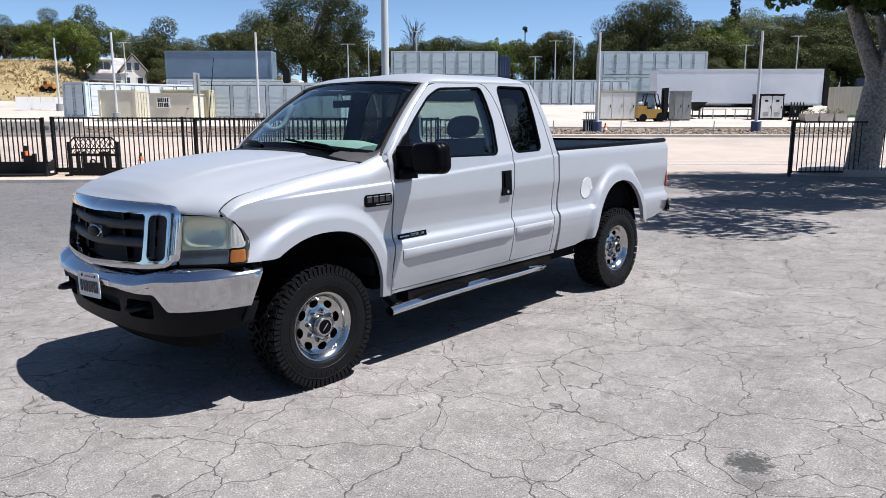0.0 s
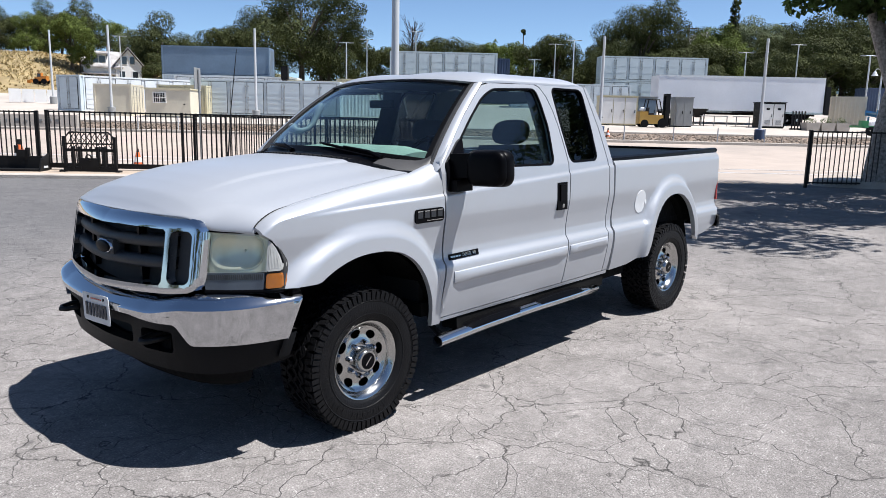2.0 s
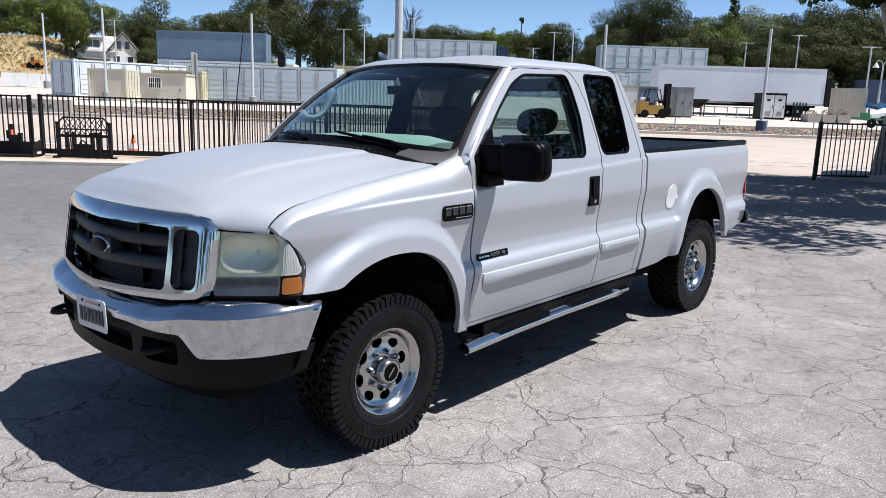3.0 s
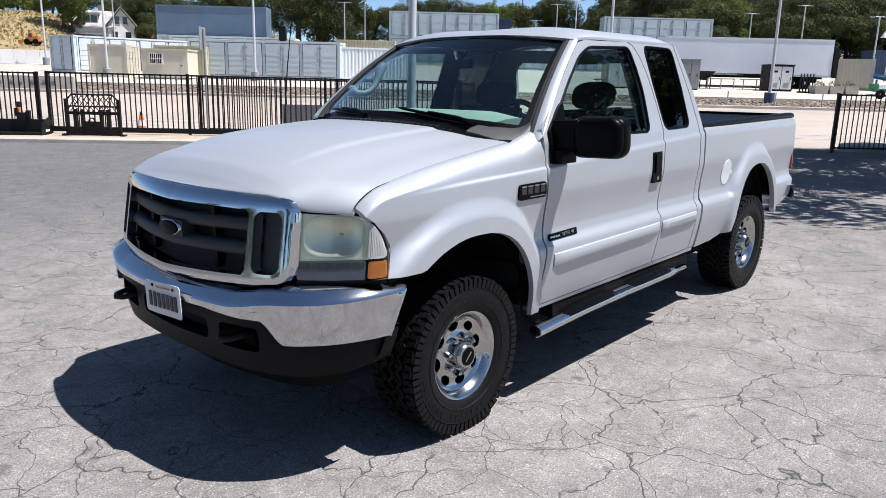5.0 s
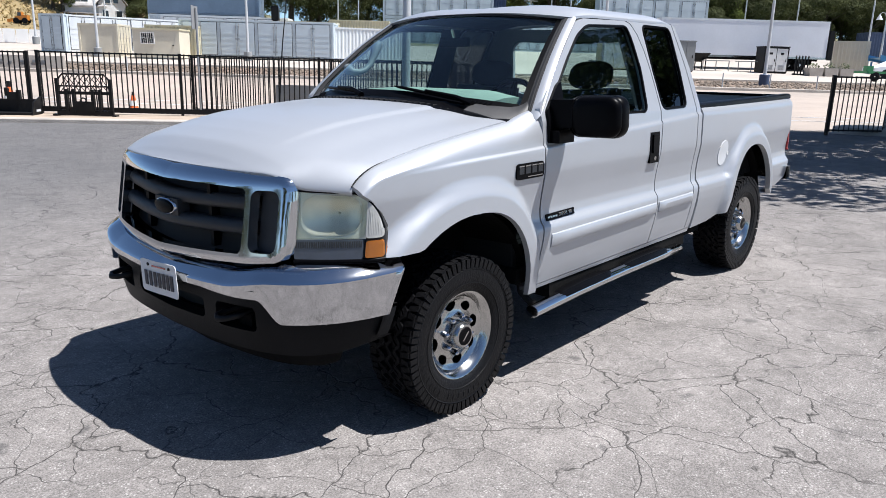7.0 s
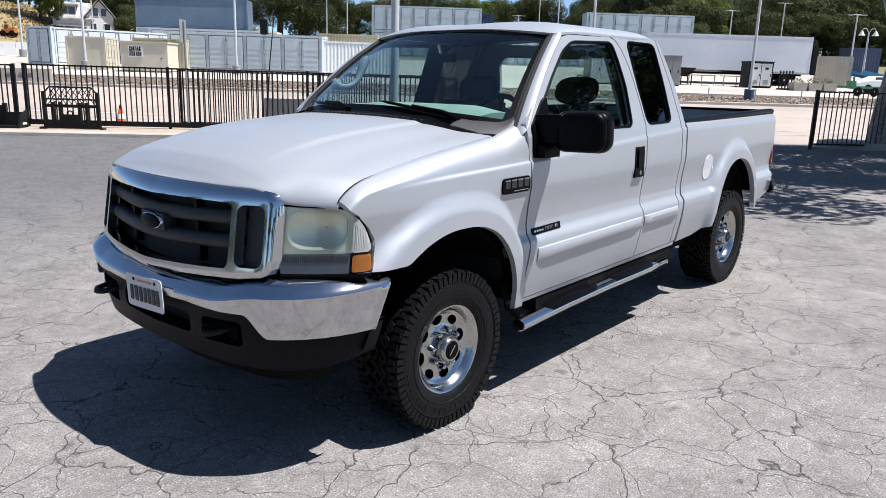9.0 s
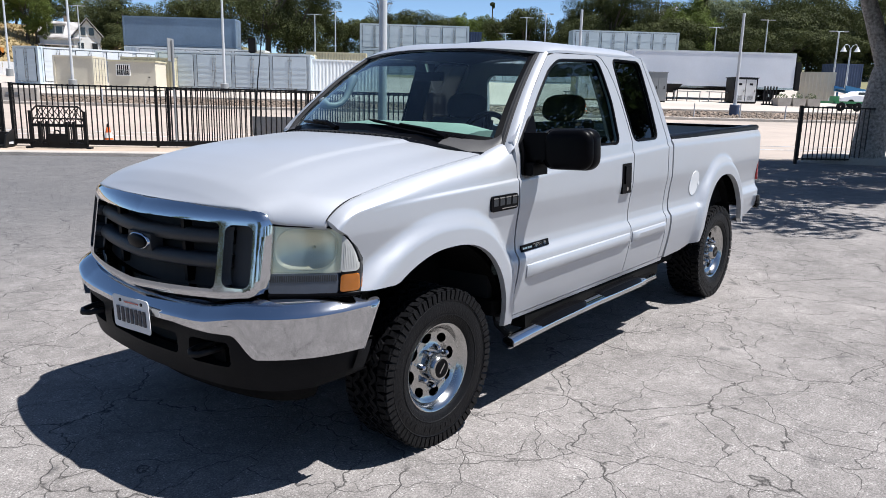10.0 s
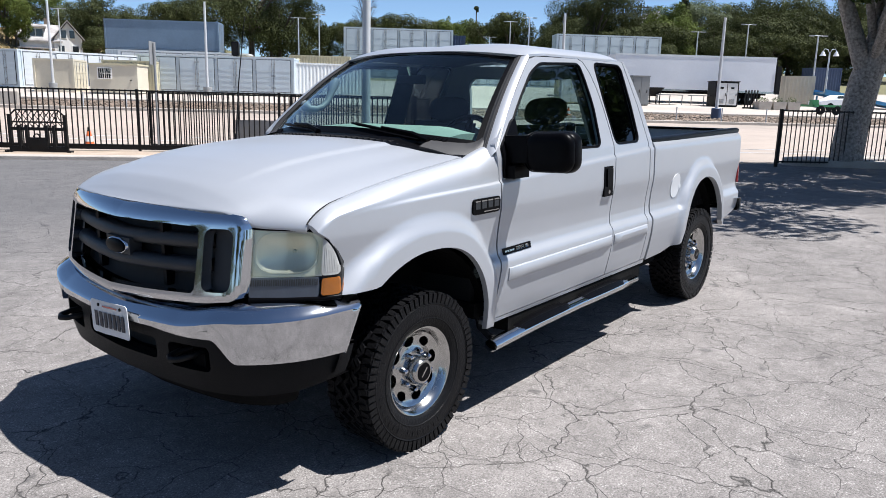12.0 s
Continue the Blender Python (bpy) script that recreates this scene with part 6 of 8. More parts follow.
# ---- the yard beyond the road ----
def container(u, d, yaw=0, length=6.06, tall=2.6, material="c_grey", lift=0.0, ribbed=True, doors=(), end_doors=False, side_doors=0, label="", deep=2.44, group="shipping containers"):
    """A steel box with corner posts, rails, corrugated sides and doors; its long side faces the yard's front."""
    root = thing("shipping_container", there(u, d, yaw, lift), label, "container", group)
    L, W, H = length, deep, tall
    bm = bmesh.new()
    box(bm, 0.05, L - 0.05, 0.05, W - 0.05, 0.14, H - 0.04)
    part("box", bm, material, root)
    bm = bmesh.new()
    for x in (0, L - 0.14):
        for y in (0, W - 0.14):
            box(bm, x, x + 0.14, y, y + 0.14, 0, H)
    for z in (0, H - 0.12):
        for y in (-0.005, W - 0.115):
            box(bm, 0.14, L - 0.14, y, y + 0.12, z, z + 0.12)
        for x in (-0.005, L - 0.115):
            box(bm, x, x + 0.12, 0.14, W - 0.14, z, z + 0.12)
    part("frame", bm, material, root)
    # corrugation: upright ribs on the sides that have no doors
    bm = bmesh.new()
    pitch = 0.28

    def ribs(x0, x1, y):
        n = int((x1 - x0) / pitch)
        for i in range(n):
            x = x0 + (i + 0.5) * (x1 - x0) / n
            v = [bm.verts.new((x + a, y + b, z)) for z in (0.14, H - 0.12) for a, b in ((-0.09, 0.03), (-0.05, 0), (0.05, 0), (0.09, 0.03))]
            for k in range(3):
                bm.faces.new((v[k], v[k + 1], v[k + 5], v[k + 4]))
            bm.faces.new(v[4:8])
    if not side_doors and ribbed:
        ribs(0.16, L - 0.16, 0.022)
    for xs in (0.022, L - 0.022):
        if end_doors and xs > 1:
            continue
        s = 1 if xs < 1 else -1
        n = int((W - 0.3) / pitch)
        for i in range(n):
            y = 0.15 + (i + 0.5) * (W - 0.3) / n
            v = [bm.verts.new((xs + s * b, y + a, z)) for z in (0.14, H - 0.12) for a, b in ((-0.09, 0.03), (-0.05, 0), (0.05, 0), (0.09, 0.03))]
            for k in range(3):
                bm.faces.new((v[k], v[k + 1], v[k + 5], v[k + 4]))
            bm.faces.new(v[4:8])
    n = int(L / 0.3)
    for i in range(n):
        x = 0.15 + (i + 0.5) * (L - 0.3) / n
        box(bm, x - 0.06, x + 0.06, 0.12, W - 0.12, H - 0.045, H - 0.02)
    if len(bm.verts):
        part("corrugation", bm, material, root)
    else:
        bm.free()
    # door pairs along the front: leaves in recess lines, bars
    if side_doors:
        step = (L - 0.3) / side_doors
        for i in range(side_doors):
            x0 = 0.15 + i * step + 0.16
            x1 = 0.15 + (i + 1) * step - 0.16
            mid = (x0 + x1) / 2
            for a, b in ((x0, mid - 0.012), (mid + 0.012, x1)):
                leaf = bmesh.new()
                box(leaf, a, b, -0.005, 0.045, 0.2, H - 0.2)
                door = part("door", leaf, material, root)
                gap = bmesh.new()
                box(gap, a - 0.030, a - 0.002, 0.0, 0.05, 0.18, H - 0.18)
                box(gap, b + 0.002, b + 0.030, 0.0, 0.05, 0.18, H - 0.18)
                box(gap, a, b, 0.0, 0.046, 0.175, 0.2)
                box(gap, a, b, 0.0, 0.046, H - 0.2, H - 0.175)
                part("gasket", gap, "dark_line", door)
                bar = bmesh.new()
                xx = b - 0.10 if b < mid else a + 0.10
                tube(bar, [(xx, -0.03, 0.22), (xx, -0.03, H - 0.22)], 0.017, 6)
                for z in (0.5, H / 2, H - 0.5):
                    box(bar, xx - 0.05, xx + 0.05, -0.02, -0.004, z - 0.05, z + 0.05)
                part("lock_bar", bar, "grey_box", door)
                first = None
                for z in (0.55, 0.95, 1.35, 1.75) if d < 70 else (0.85, 1.60):
                    if z < H - 0.4:
                        if first is None:
                            first = part("panel", boxes((a + 0.06, b - 0.06, -0.016, -0.006, 0, 0.14)), material, door)
                            o = first
                        else:
                            o = bpy.data.objects.new("panel", first.data)
                            scene.collection.objects.link(o)
                            o.parent = door
                        o.location.z = z
    if end_doors:
        for a, b in ((0.16, W / 2 - 0.01), (W / 2 + 0.01, W - 0.16)):
            leaf = bmesh.new()
            box(leaf, L - 0.03, L + 0.01, a, b, 0.16, H - 0.16)
            door = part("door", leaf, material, root)
            bar = bmesh.new()
            for y in (a + 0.25, b - 0.25):
                tube(bar, [(L + 0.03, y, 0.18), (L + 0.03, y, H - 0.18)], 0.018, 6)
            part("lock_bar", bar, "grey_box", door)
            for z in (0.5, 0.95, 1.4, 1.85):
                part("panel", boxes((L + 0.011, L + 0.022, a + 0.08, b - 0.08, z, z + 0.12)), material, door)
    return root


def across(x, d):
    """How far to the right a thing stands that is d away on the bearing x."""
    return (x - 784) / 1316 * d


def build_containers():
    grey = "light grey steel container with rows of side doors"
    container(across(157, 62) - 2.2, 62.8, 70, 12.19, 2.9, "c_white", side_doors=5, label="white steel container with side doors, shaded end", deep=2.44).matrix_world = there(across(157, 63), 63, 35)
    # thin box as the white container's end, shade put into its blue grey colour
    container(across(104, 62), 62.9, -20, 2.5, 2.9, "c_grey", side_doors=1, deep=0.5, label="double door end of the white container, its shade put into blue grey")
    container(across(176, 57), 57.0, 0, 2.85, 2.35, "c_beige", ribbed=False, end_doors=True, label="beige steel storage container with cream doors")
    container(across(277, 59), 60.2, 0, 3.9, 2.35, "c_cream", end_doors=True, label="cream steel container behind the site office")
    container(across(348, 62), 61.6, -2, 12.19, 2.85, "c_grey", side_doors=4, label=grey)
    container(across(318, 75), 75.0, 0, 12.19, 2.6, "c_white", side_doors=4, label="white steel container half hidden in the yard")
    container(across(298, 80), 80.0, 0, 11.3, 2.9, "c_blue", lift=2.55, ribbed=False, end_doors=True, label="slate blue container stacked on top of another")
    container(across(298, 80), 80.0, 0, 11.3, 2.5, "c_grey", end_doors=True, label="grey container that carries a blue one")
    container(across(595, 62), 62.0, 12, 6.06, 2.55, "c_white", label="white corrugated container beside the pole")
    container(across(505, 74), 74.0, 0, 6.06, 2.4, "c_cream", label="cream corrugated container far back")
    container(across(600, 78), 78.0, 0, 6.06, 2.5, "c_cream", label="cream corrugated container far back")
    for lift in (0, 2.75):
        container(across(693, 86), 86.0, 0, 12.19, 2.72, "c_grey", lift=lift, side_doors=4, label="light grey container of a stacked pair")
        container(across(1060, 86), 86.0, 0, 12.19, 2.72, "c_grey", lift=lift, side_doors=4, label="light grey container of a stacked pair")
    container(across(866, 90), 90.0, 0, 2.44, 2.3, "c_navy", lift=2.6, label="navy container end behind a grey stack", deep=6.0)
    container(across(866, 90), 90.0, 0, 2.44, 2.55, "c_navy", label="navy container that carries another", deep=6.0)
    container(across(905, 77), 77.0, 0, 6.06, 2.55, "c_grey", side_doors=3, label="light grey container with three double doors")
    container(across(1012, 77), 77.2, 0, 6.06, 2.55, "c_grey", side_doors=3, label="light grey container with three double doors")
    container(across(1466, 66), 66.0, -24, 2.75, 2.45, "c_beige", end_doors=True, label="beige corrugated container with double doors")
    container(across(1530, 82), 82.0, 0, 3.3, 2.7, "c_navy", label="dark blue container under the trees")


build_containers()


def site_office():
    root = thing("site_office", there(across(266, 56), 56.0, 0), "beige site office box with a barred window", "site office")
    b = bmesh.new()
    box(b, 0, 3.3, 0, 2.4, 0.12, 2.05)
    part("wall", bevelled(b, 0.03, 1), "c_beige", root)
    part("roof", boxes((-0.06, 3.36, -0.06, 2.46, 2.05, 2.15)), "c_cream", root)
    part("skid", boxes((0.1, 3.2, 0.2, 0.4, 0, 0.12), (0.1, 3.2, 2.0, 2.2, 0, 0.12)), "grey_box", root)
    w = part("window", boxes((0.55, 1.55, -0.04, 0.01, 1.05, 1.85)), "stucco", root)
    for i in range(2):
        part("pane", boxes((0.61 + 0.46 * i, 1.03 + 0.46 * i, -0.05, -0.035, 1.11, 1.79)), "pane", w)
    bars = bmesh.new()
    for i in range(7):
        tube(bars, [(0.62 + 0.14 * i, -0.07, 1.05), (0.62 + 0.14 * i, -0.07, 1.85)], 0.012, 5)
    tube(bars, [(0.55, -0.07, 1.45), (1.55, -0.07, 1.45)], 0.012, 5)
    part("window_bars", bars, "stucco", w)
    part("door_handle", boxes((2.8, 2.9, -0.05, 0.0, 0.95, 1.02)), "steel_black", root)


site_office()


def semi_trailer():
    root = thing("semi_trailer", there(across(1157, 64), 63.5, -1.5), "long white box trailer parked in the yard", "trailer")
    L = 13.9
    b = bmesh.new()
    box(b, 0, L, 0, 2.55, 1.12, 4.0)
    part("box", bevelled(b, 0.04, 2), "trailer", root)
    part("bottom_rail", boxes((0.0, L, -0.02, 0.06, 1.0, 1.16), (0, L, 2.49, 2.57, 1.0, 1.16)), "chrome_dull", root)
    part("top_rail", boxes((0.0, L, -0.02, 0.04, 3.9, 4.02)), "c_white", root)
    part("rear_frame", boxes((L, L + 0.1, 0, 2.55, 1.0, 4.0)), "steel_black", root)
    part("rear_door", boxes((L + 0.11, L + 0.50, -0.05, 0.03, 0.95, 3.3)), "steel_black", root, "dark door leaf swung open")
    part("underframe", boxes((0.6, L - 0.3, 0.75, 0.95, 0.85, 1.05), (0.6, L - 0.3, 1.6, 1.8, 0.85, 1.05), (L - 4.3, L - 0.9, 0.4, 2.1, 0.55, 0.95)), "under", root)
    part("landing_gear", boxes((2.5, 2.64, 0.45, 0.6, 0.05, 1.0), (2.5, 2.64, 1.95, 2.1, 0.05, 1.0), (2.4, 2.75, 0.4, 0.65, 0, 0.06), (2.4, 2.75, 1.9, 2.15, 0, 0.06)), "grey_box", root)
    for x in (L - 3.4, L - 2.05):
        for y in (0.05, 1.98):
            b = bmesh.new()
            lathe(b, [(0.0, 0), (0.36, 0), (0.49, 0.04), (0.5, 0.12), (0.5, 0.42), (0.48, 0.5), (0, 0.5)], 28, pose(x, y + 0.5, 0.5, 90, 0, 0))
            w = part("wheel", b, "rubber", root, smooth=35)
            b = bmesh.new()
            lathe(b, [(0.0, 0.0), (0.12, 0.0), (0.15, 0.06), (0.26, 0.08), (0.29, -0.01), (0.3, 0.02)], 24, pose(x, y - 0.012, 0.5, -90, 0, 0))
            part("rim", b, "chrome_dull", w, smooth=35)


semi_trailer()


def cabinet(u, d, w, h, deep, body, leaf, label, leaves=2, frame="steel_black", vents=False, name="electrical_cabinet"):
    root = thing(name, there(u, d), label, "cabinet", "yard cabinets")
    part("body", bevelled(boxes((0, w, 0, deep, 0.08, h)), 0.02, 1), body, root)
    part("roof", boxes((-0.05, w + 0.05, -0.06, deep + 0.05, h, h + 0.07)), body, root)
    part("plinth", boxes((0.04, w - 0.04, 0.04, deep - 0.04, 0, 0.08)), frame, root)
    step = (w - 0.16) / leaves
    for i in range(leaves):
        x0, x1 = 0.08 + i * step + 0.03, 0.08 + (i + 1) * step - 0.03
        door = part("door", boxes((x0, x1, -0.03, 0.01, 0.16, h - 0.1)), leaf, root)
        part("handle", boxes((x1 - 0.12, x1 - 0.07, -0.07, -0.03, h * 0.45, h * 0.55)), "steel_black", door)
        if vents:
            b = bmesh.new()
            for k in range(6):
                box(b, x0 + 0.2, x1 - 0.2, -0.04, -0.03, 0.3 + 0.06 * k, 0.33 + 0.06 * k)
            part("louvre", b, "grey_box", door)
            part("warning_plate", boxes((x0 + 0.28, x1 - 0.28, -0.036, -0.03, h * 0.72, h * 0.8)), "steel_black", door)
    return root


cabinet(across(1060, 59), 59, 2.9, 2.25, 1.6, "c_cream", "stucco", "cream electrical cabinet with two pale doors", 3)
cabinet(across(1127, 60), 60.5, 1.6, 2.2, 1.6, "grey_box", "c_blue", "dark grey electrical cabinet behind the forklift", 2)
cabinet(across(1191, 59), 59, 1.4, 2.25, 1.2, "grey_box", "grey_box", "grey metal cabinet with a louvred front", 2)
cabinet(across(1343, 60), 60, 1.95, 2.0, 1.5, "steel_black", "stucco", "dark cabinet with two white louvred doors", 2, vents=True)


def forklift():
    root = thing("forklift", there(across(1127, 57), 57.0, 0), "yellow forklift truck with a dark mast parked in the yard", "forklift")
    b = boxes((0.1, 1.9, 0, 1.1, 0.28, 0.95), (0.1, 0.75, 0.05, 1.05, 0.95, 1.2))
    part("body", bevelled(b, 0.06, 2), "yellow", root)
    b = bmesh.new()
    for y in (0.1, 1.0):
        tube(b, [(0.55, y, 1.1), (0.75, y, 2.1), (1.55, y, 2.1), (1.85, y, 0.95)], 0.045, 6)
    box(b, 0.75, 1.55, 0.1, 1.0, 2.07, 2.13)
    part("overhead_guard", b, "steel_black", root)
    part("seat", bevelled(boxes((0.8, 1.25, 0.3, 0.8, 0.95, 1.1), (0.75, 0.88, 0.3, 0.8, 1.1, 1.5)), 0.04, 2), "cloth", root)
    b = boxes((2.1, 2.3, 0.1, 0.24, 0.1, 2.55), (2.1, 2.3, 0.86, 1.0, 0.1, 2.55), (2.32, 2.42, 0.2, 0.34, 0.1, 2.5), (2.32, 2.42, 0.76, 0.9, 0.1, 2.5), (2.1, 2.4, 0.1, 1.0, 2.42, 2.55), (2.4, 2.5, 0.05, 1.05, 0.25, 0.75))
    part("mast", b, "steel_black", root)
    for y in (0.2, 0.8):
        part("fork", boxes((2.48, 3.3, y, y + 0.12, 0.08, 0.13), (2.48, 2.54, y, y + 0.12, 0.08, 0.7)), "steel_black", root)
    b = bmesh.new()
    tube(b, [(0.42, 0.2, 1.36), (0.42, 0.25, 1.36), (0.42, 0.85, 1.36), (0.42, 0.9, 1.36)], [0.07, 0.16, 0.16, 0.07], 14)
    part("gas_bottle", b, "trailer", root, "white gas bottle strapped behind the seat", smooth=40)
    for x, r in ((0.5, 0.3), (1.85, 0.36)):
        for y in (0.0, 0.95):
            b = bmesh.new()
            lathe(b, [(0, 0), (r * 0.5, 0.02), (r * 0.55, 0), (r * 0.95, 0), (r, 0.05), (r, 0.2), (0, 0.22)], 20, pose(x, y + 0.2, r, 90, 0, 0))
            part("wheel", b, "rubber", root, smooth=35)


forklift()


def lamp_post(u, d, tall, r=0.09, base="grey_box", arm=True, label="white steel lamp post on a dark footing", top=1):
    root = thing("lamp_post", there(u, d), label, "lamp post", "lamp posts")
    b = bmesh.new()
    lathe(b, [(0, 0.0), (0.30, 0.0), (0.30, 0.62), (0.26, 0.66), (0, 0.66)], 16)
    part("footing", b, "c_navy" if base == "blue" else base, root, smooth=35)
    b = bmesh.new()
    tube(b, [(0, 0, 0.6), (0, 0, tall)], [r * 1.15, r * 0.85], 10)
    part("pole", b, "pole", root, smooth=35)
    if arm:
        b = bmesh.new()
        tube(b, [(-0.55, 0, tall + 0.02), (0.55, 0, tall + 0.02)], 0.03, 6)
        part("arm", b, "pole", root)
        for s in (-1, 1):
            part("lamp_head", bevelled(boxes((s * 0.65 - 0.22, s * 0.65 + 0.22, -0.13, 0.13, tall - 0.04, tall + 0.06)), 0.02, 1), "grey_box", root)
    return root


def build_posts():
    lamp_post(across(107, 70), 70, 6.6, arm=False)
    lamp_post(across(207, 57), 57, 6.6, arm=False)
    lamp_post(across(458, 57), 57, 6.6, arm=False)
    lamp_post(across(1339, 46.5), 46.5, 6.1, base="blue", arm=False)
    lamp_post(across(1057, 46.5), 46.5, 6.0, base="blue", arm=False)
    for x, d, h in ((228, 95, 6.5), (618, 92, 6.3), (654, 105, 7.0), (738, 95, 7.9), (945, 100, 4.8), (980, 98, 6.8), (1012, 92, 7.2), (1312, 90, 6.2), (1402, 88, 7.2), (1526, 70, 6.0)):
        lamp_post(across(x, d), d, h, r=0.075, label="slim pale lamp post far back in the yard")
    # the tall pole by the gate
    root = thing("utility_pole", there(across(683, 18.9), 18.9), "tall tapered pale steel pole beside the fence", "pole")
    b = bmesh.new()
    tube(b, [(0, 0, 0), (0, 0, 11.5)], [0.104, 0.066], 16)
    part("shaft", b, "pole", root, smooth=35)
    part("base_plate", bevelled(boxes((-0.22, 0.22, -0.22, 0.22, 0.0, 0.03)), 0.005, 1), "pole", root)
    root = thing("sign_post", there(across(352, 23.5), 23.6), "grey steel sign post with a sign seen edge on", "sign post")
    b = bmesh.new()
    tube(b, [(0, 0, 0), (0, 0, 3.05)], 0.035, 8)
    part("post", b, "sign", root, smooth=35)
    part("sign_plate", bevelled(boxes((-0.055, -0.04, -0.3, 0.3, 2.45, 3.1)), 0.004, 1), "sign", root)
    # lantern with two heads
    root = thing("street_lamp", there(across(1549, 66), 66), "white street lamp with two bell-shaped heads", "street lamp")
    b = bmesh.new()
    tube(b, [(0, 0, 0), (0, 0, 4.6)], [0.11, 0.06], 10)
    part("pole", b, "pole", root, smooth=35)
    for s in (-1, 1):
        b = bmesh.new()
        tube(b, [(0, 0, 4.5), (s * 0.2, 0, 4.85), (s * 0.5, 0, 4.9), (s * 0.62, 0, 4.7)], 0.03, 6)
        part("arm", b, "pole", root)
        b = bmesh.new()
        lathe(b, [(0.04, 4.72), (0.12, 4.6), (0.2, 4.42), (0.28, 4.3), (0.24, 4.3), (0.0, 4.45)], 16, pose(s * 0.62, 0, 0))
        part("lamp_head", b, "pole", root, smooth=35)


build_posts()


# ---- fence, gate and what leans there ----
def fence(name, u0, u1, d0, d1, tall, label, posts=2.35, pitch=0.145, category="fence", base=0.10, w=0.014):
    """Black steel pickets between posts and rails, from (u0, d0) to (u1, d1)."""
    a, b = at(u0, d0), at(u1, d1)
    z = min(a.z, b.z)
    run = Vector((b.x - a.x, b.y - a.y, 0))
    L = run.length
    turn = math.atan2(run.y, run.x)
    root = thing(name, Matrix.Translation((a.x, a.y, z)) @ Matrix.Rotation(turn, 4, "Z"), label, category)
    n = max(1, round(L / posts))
    pm = boxes((-0.035, 0.035, -0.035, 0.035, -0.1, tall), (-0.038, 0.038, -0.038, 0.038, tall, tall + 0.015))
    first = part("post", pm, "steel_black", root)
    for i in range(1, n + 1):
        o = bpy.data.objects.new("post", first.data)
        scene.collection.objects.link(o)
        o.parent, o.location = root, (i * L / n, 0, 0)
    for zz in (base + 0.04, tall - 0.03):
        part("rail", boxes((0, L, -0.02, 0.02, zz - 0.02, zz + 0.022)), "steel_black", root)
    k = int(L / pitch)
    mesh = None
    for i in range(k):
        x = (i + 0.5) * L / k
        if mesh is None:
            mesh = part("picket", boxes((-w, w, -w, w, base, tall)), "steel_black", root)
            mesh.location = (x, 0, 0)
            continue
        o = bpy.data.objects.new("picket", mesh.data)
        scene.collection.objects.link(o)
        o.parent, o.location = root, (x, 0, 0)
    return root


def build_fences():
    fence("fence", across(-260, 22.6), across(74, 22.6), 22.6, 22.6, 1.72, "black steel picket fence along the yard's edge")
    g = fence("sliding_gate", across(90, 22.4), across(775, 22.9), 22.4, 22.9, 1.72, "long black steel sliding gate with a heavy bottom beam", posts=4.1, category="gate")
    a, b = at(across(90, 22.4), 22.4), at(across(775, 22.9), 22.9)
    L = (b - a).length
    part("bottom_beam", boxes((0, L, -0.05, 0.05, 0.06, 0.20)), "steel_black", g)
    part("sign_panel", boxes((L * 0.56, L * 0.56 + 1.15, 0.04, 0.06, 0.42, 0.95)), "sign", g, "grey sheet metal panel")
    fence("fence", across(1405, 20.6), across(1790, 20.9), 20.6, 20.9, 1.55, "black steel picket fence beside the shade tree", posts=5.0, pitch=0.135, w=0.010)
    fence("fence", across(343, 23.7), across(800, 23.9), 23.7, 23.9, 1.68, "second black picket fence just behind the sliding gate", posts=4.0, pitch=0.145)


build_fences()


def traffic_cone(u, d, size=1.0):
    root = thing("traffic_cone", there(u, d) @ Matrix.Scale(size, 4), "orange traffic cone with a white sleeve and dark tip", "cone", "traffic cones")
    b = bmesh.new()
    lathe(b, [(0.0, 0.03), (0.15, 0.03), (0.14, 0.06), (0.05, 0.45), (0.0, 0.46)], 20)
    part("cone", b, "orange", root, smooth=35)
    part("base", bevelled(boxes((-0.2, 0.2, -0.2, 0.2, 0, 0.04)), 0.01, 1), "steel_black", root)
    b = bmesh.new()
    tube(b, [(0, 0, 0.44), (0, 0, 0.56)], [0.05, 0.035], 8)
    part("tip", b, "steel_black", root)
    b = bmesh.new()
    lathe(b, [(0.127, 0.13), (0.130, 0.13), (0.090, 0.29), (0.087, 0.29)], 20)
    part("sleeve", b, "white", root, smooth=35)


traffic_cone(across(244, 24.6), 24.6)
traffic_cone(across(40, 23.4), 23.4, 1.5)
traffic_cone(across(1072, 46), 46)


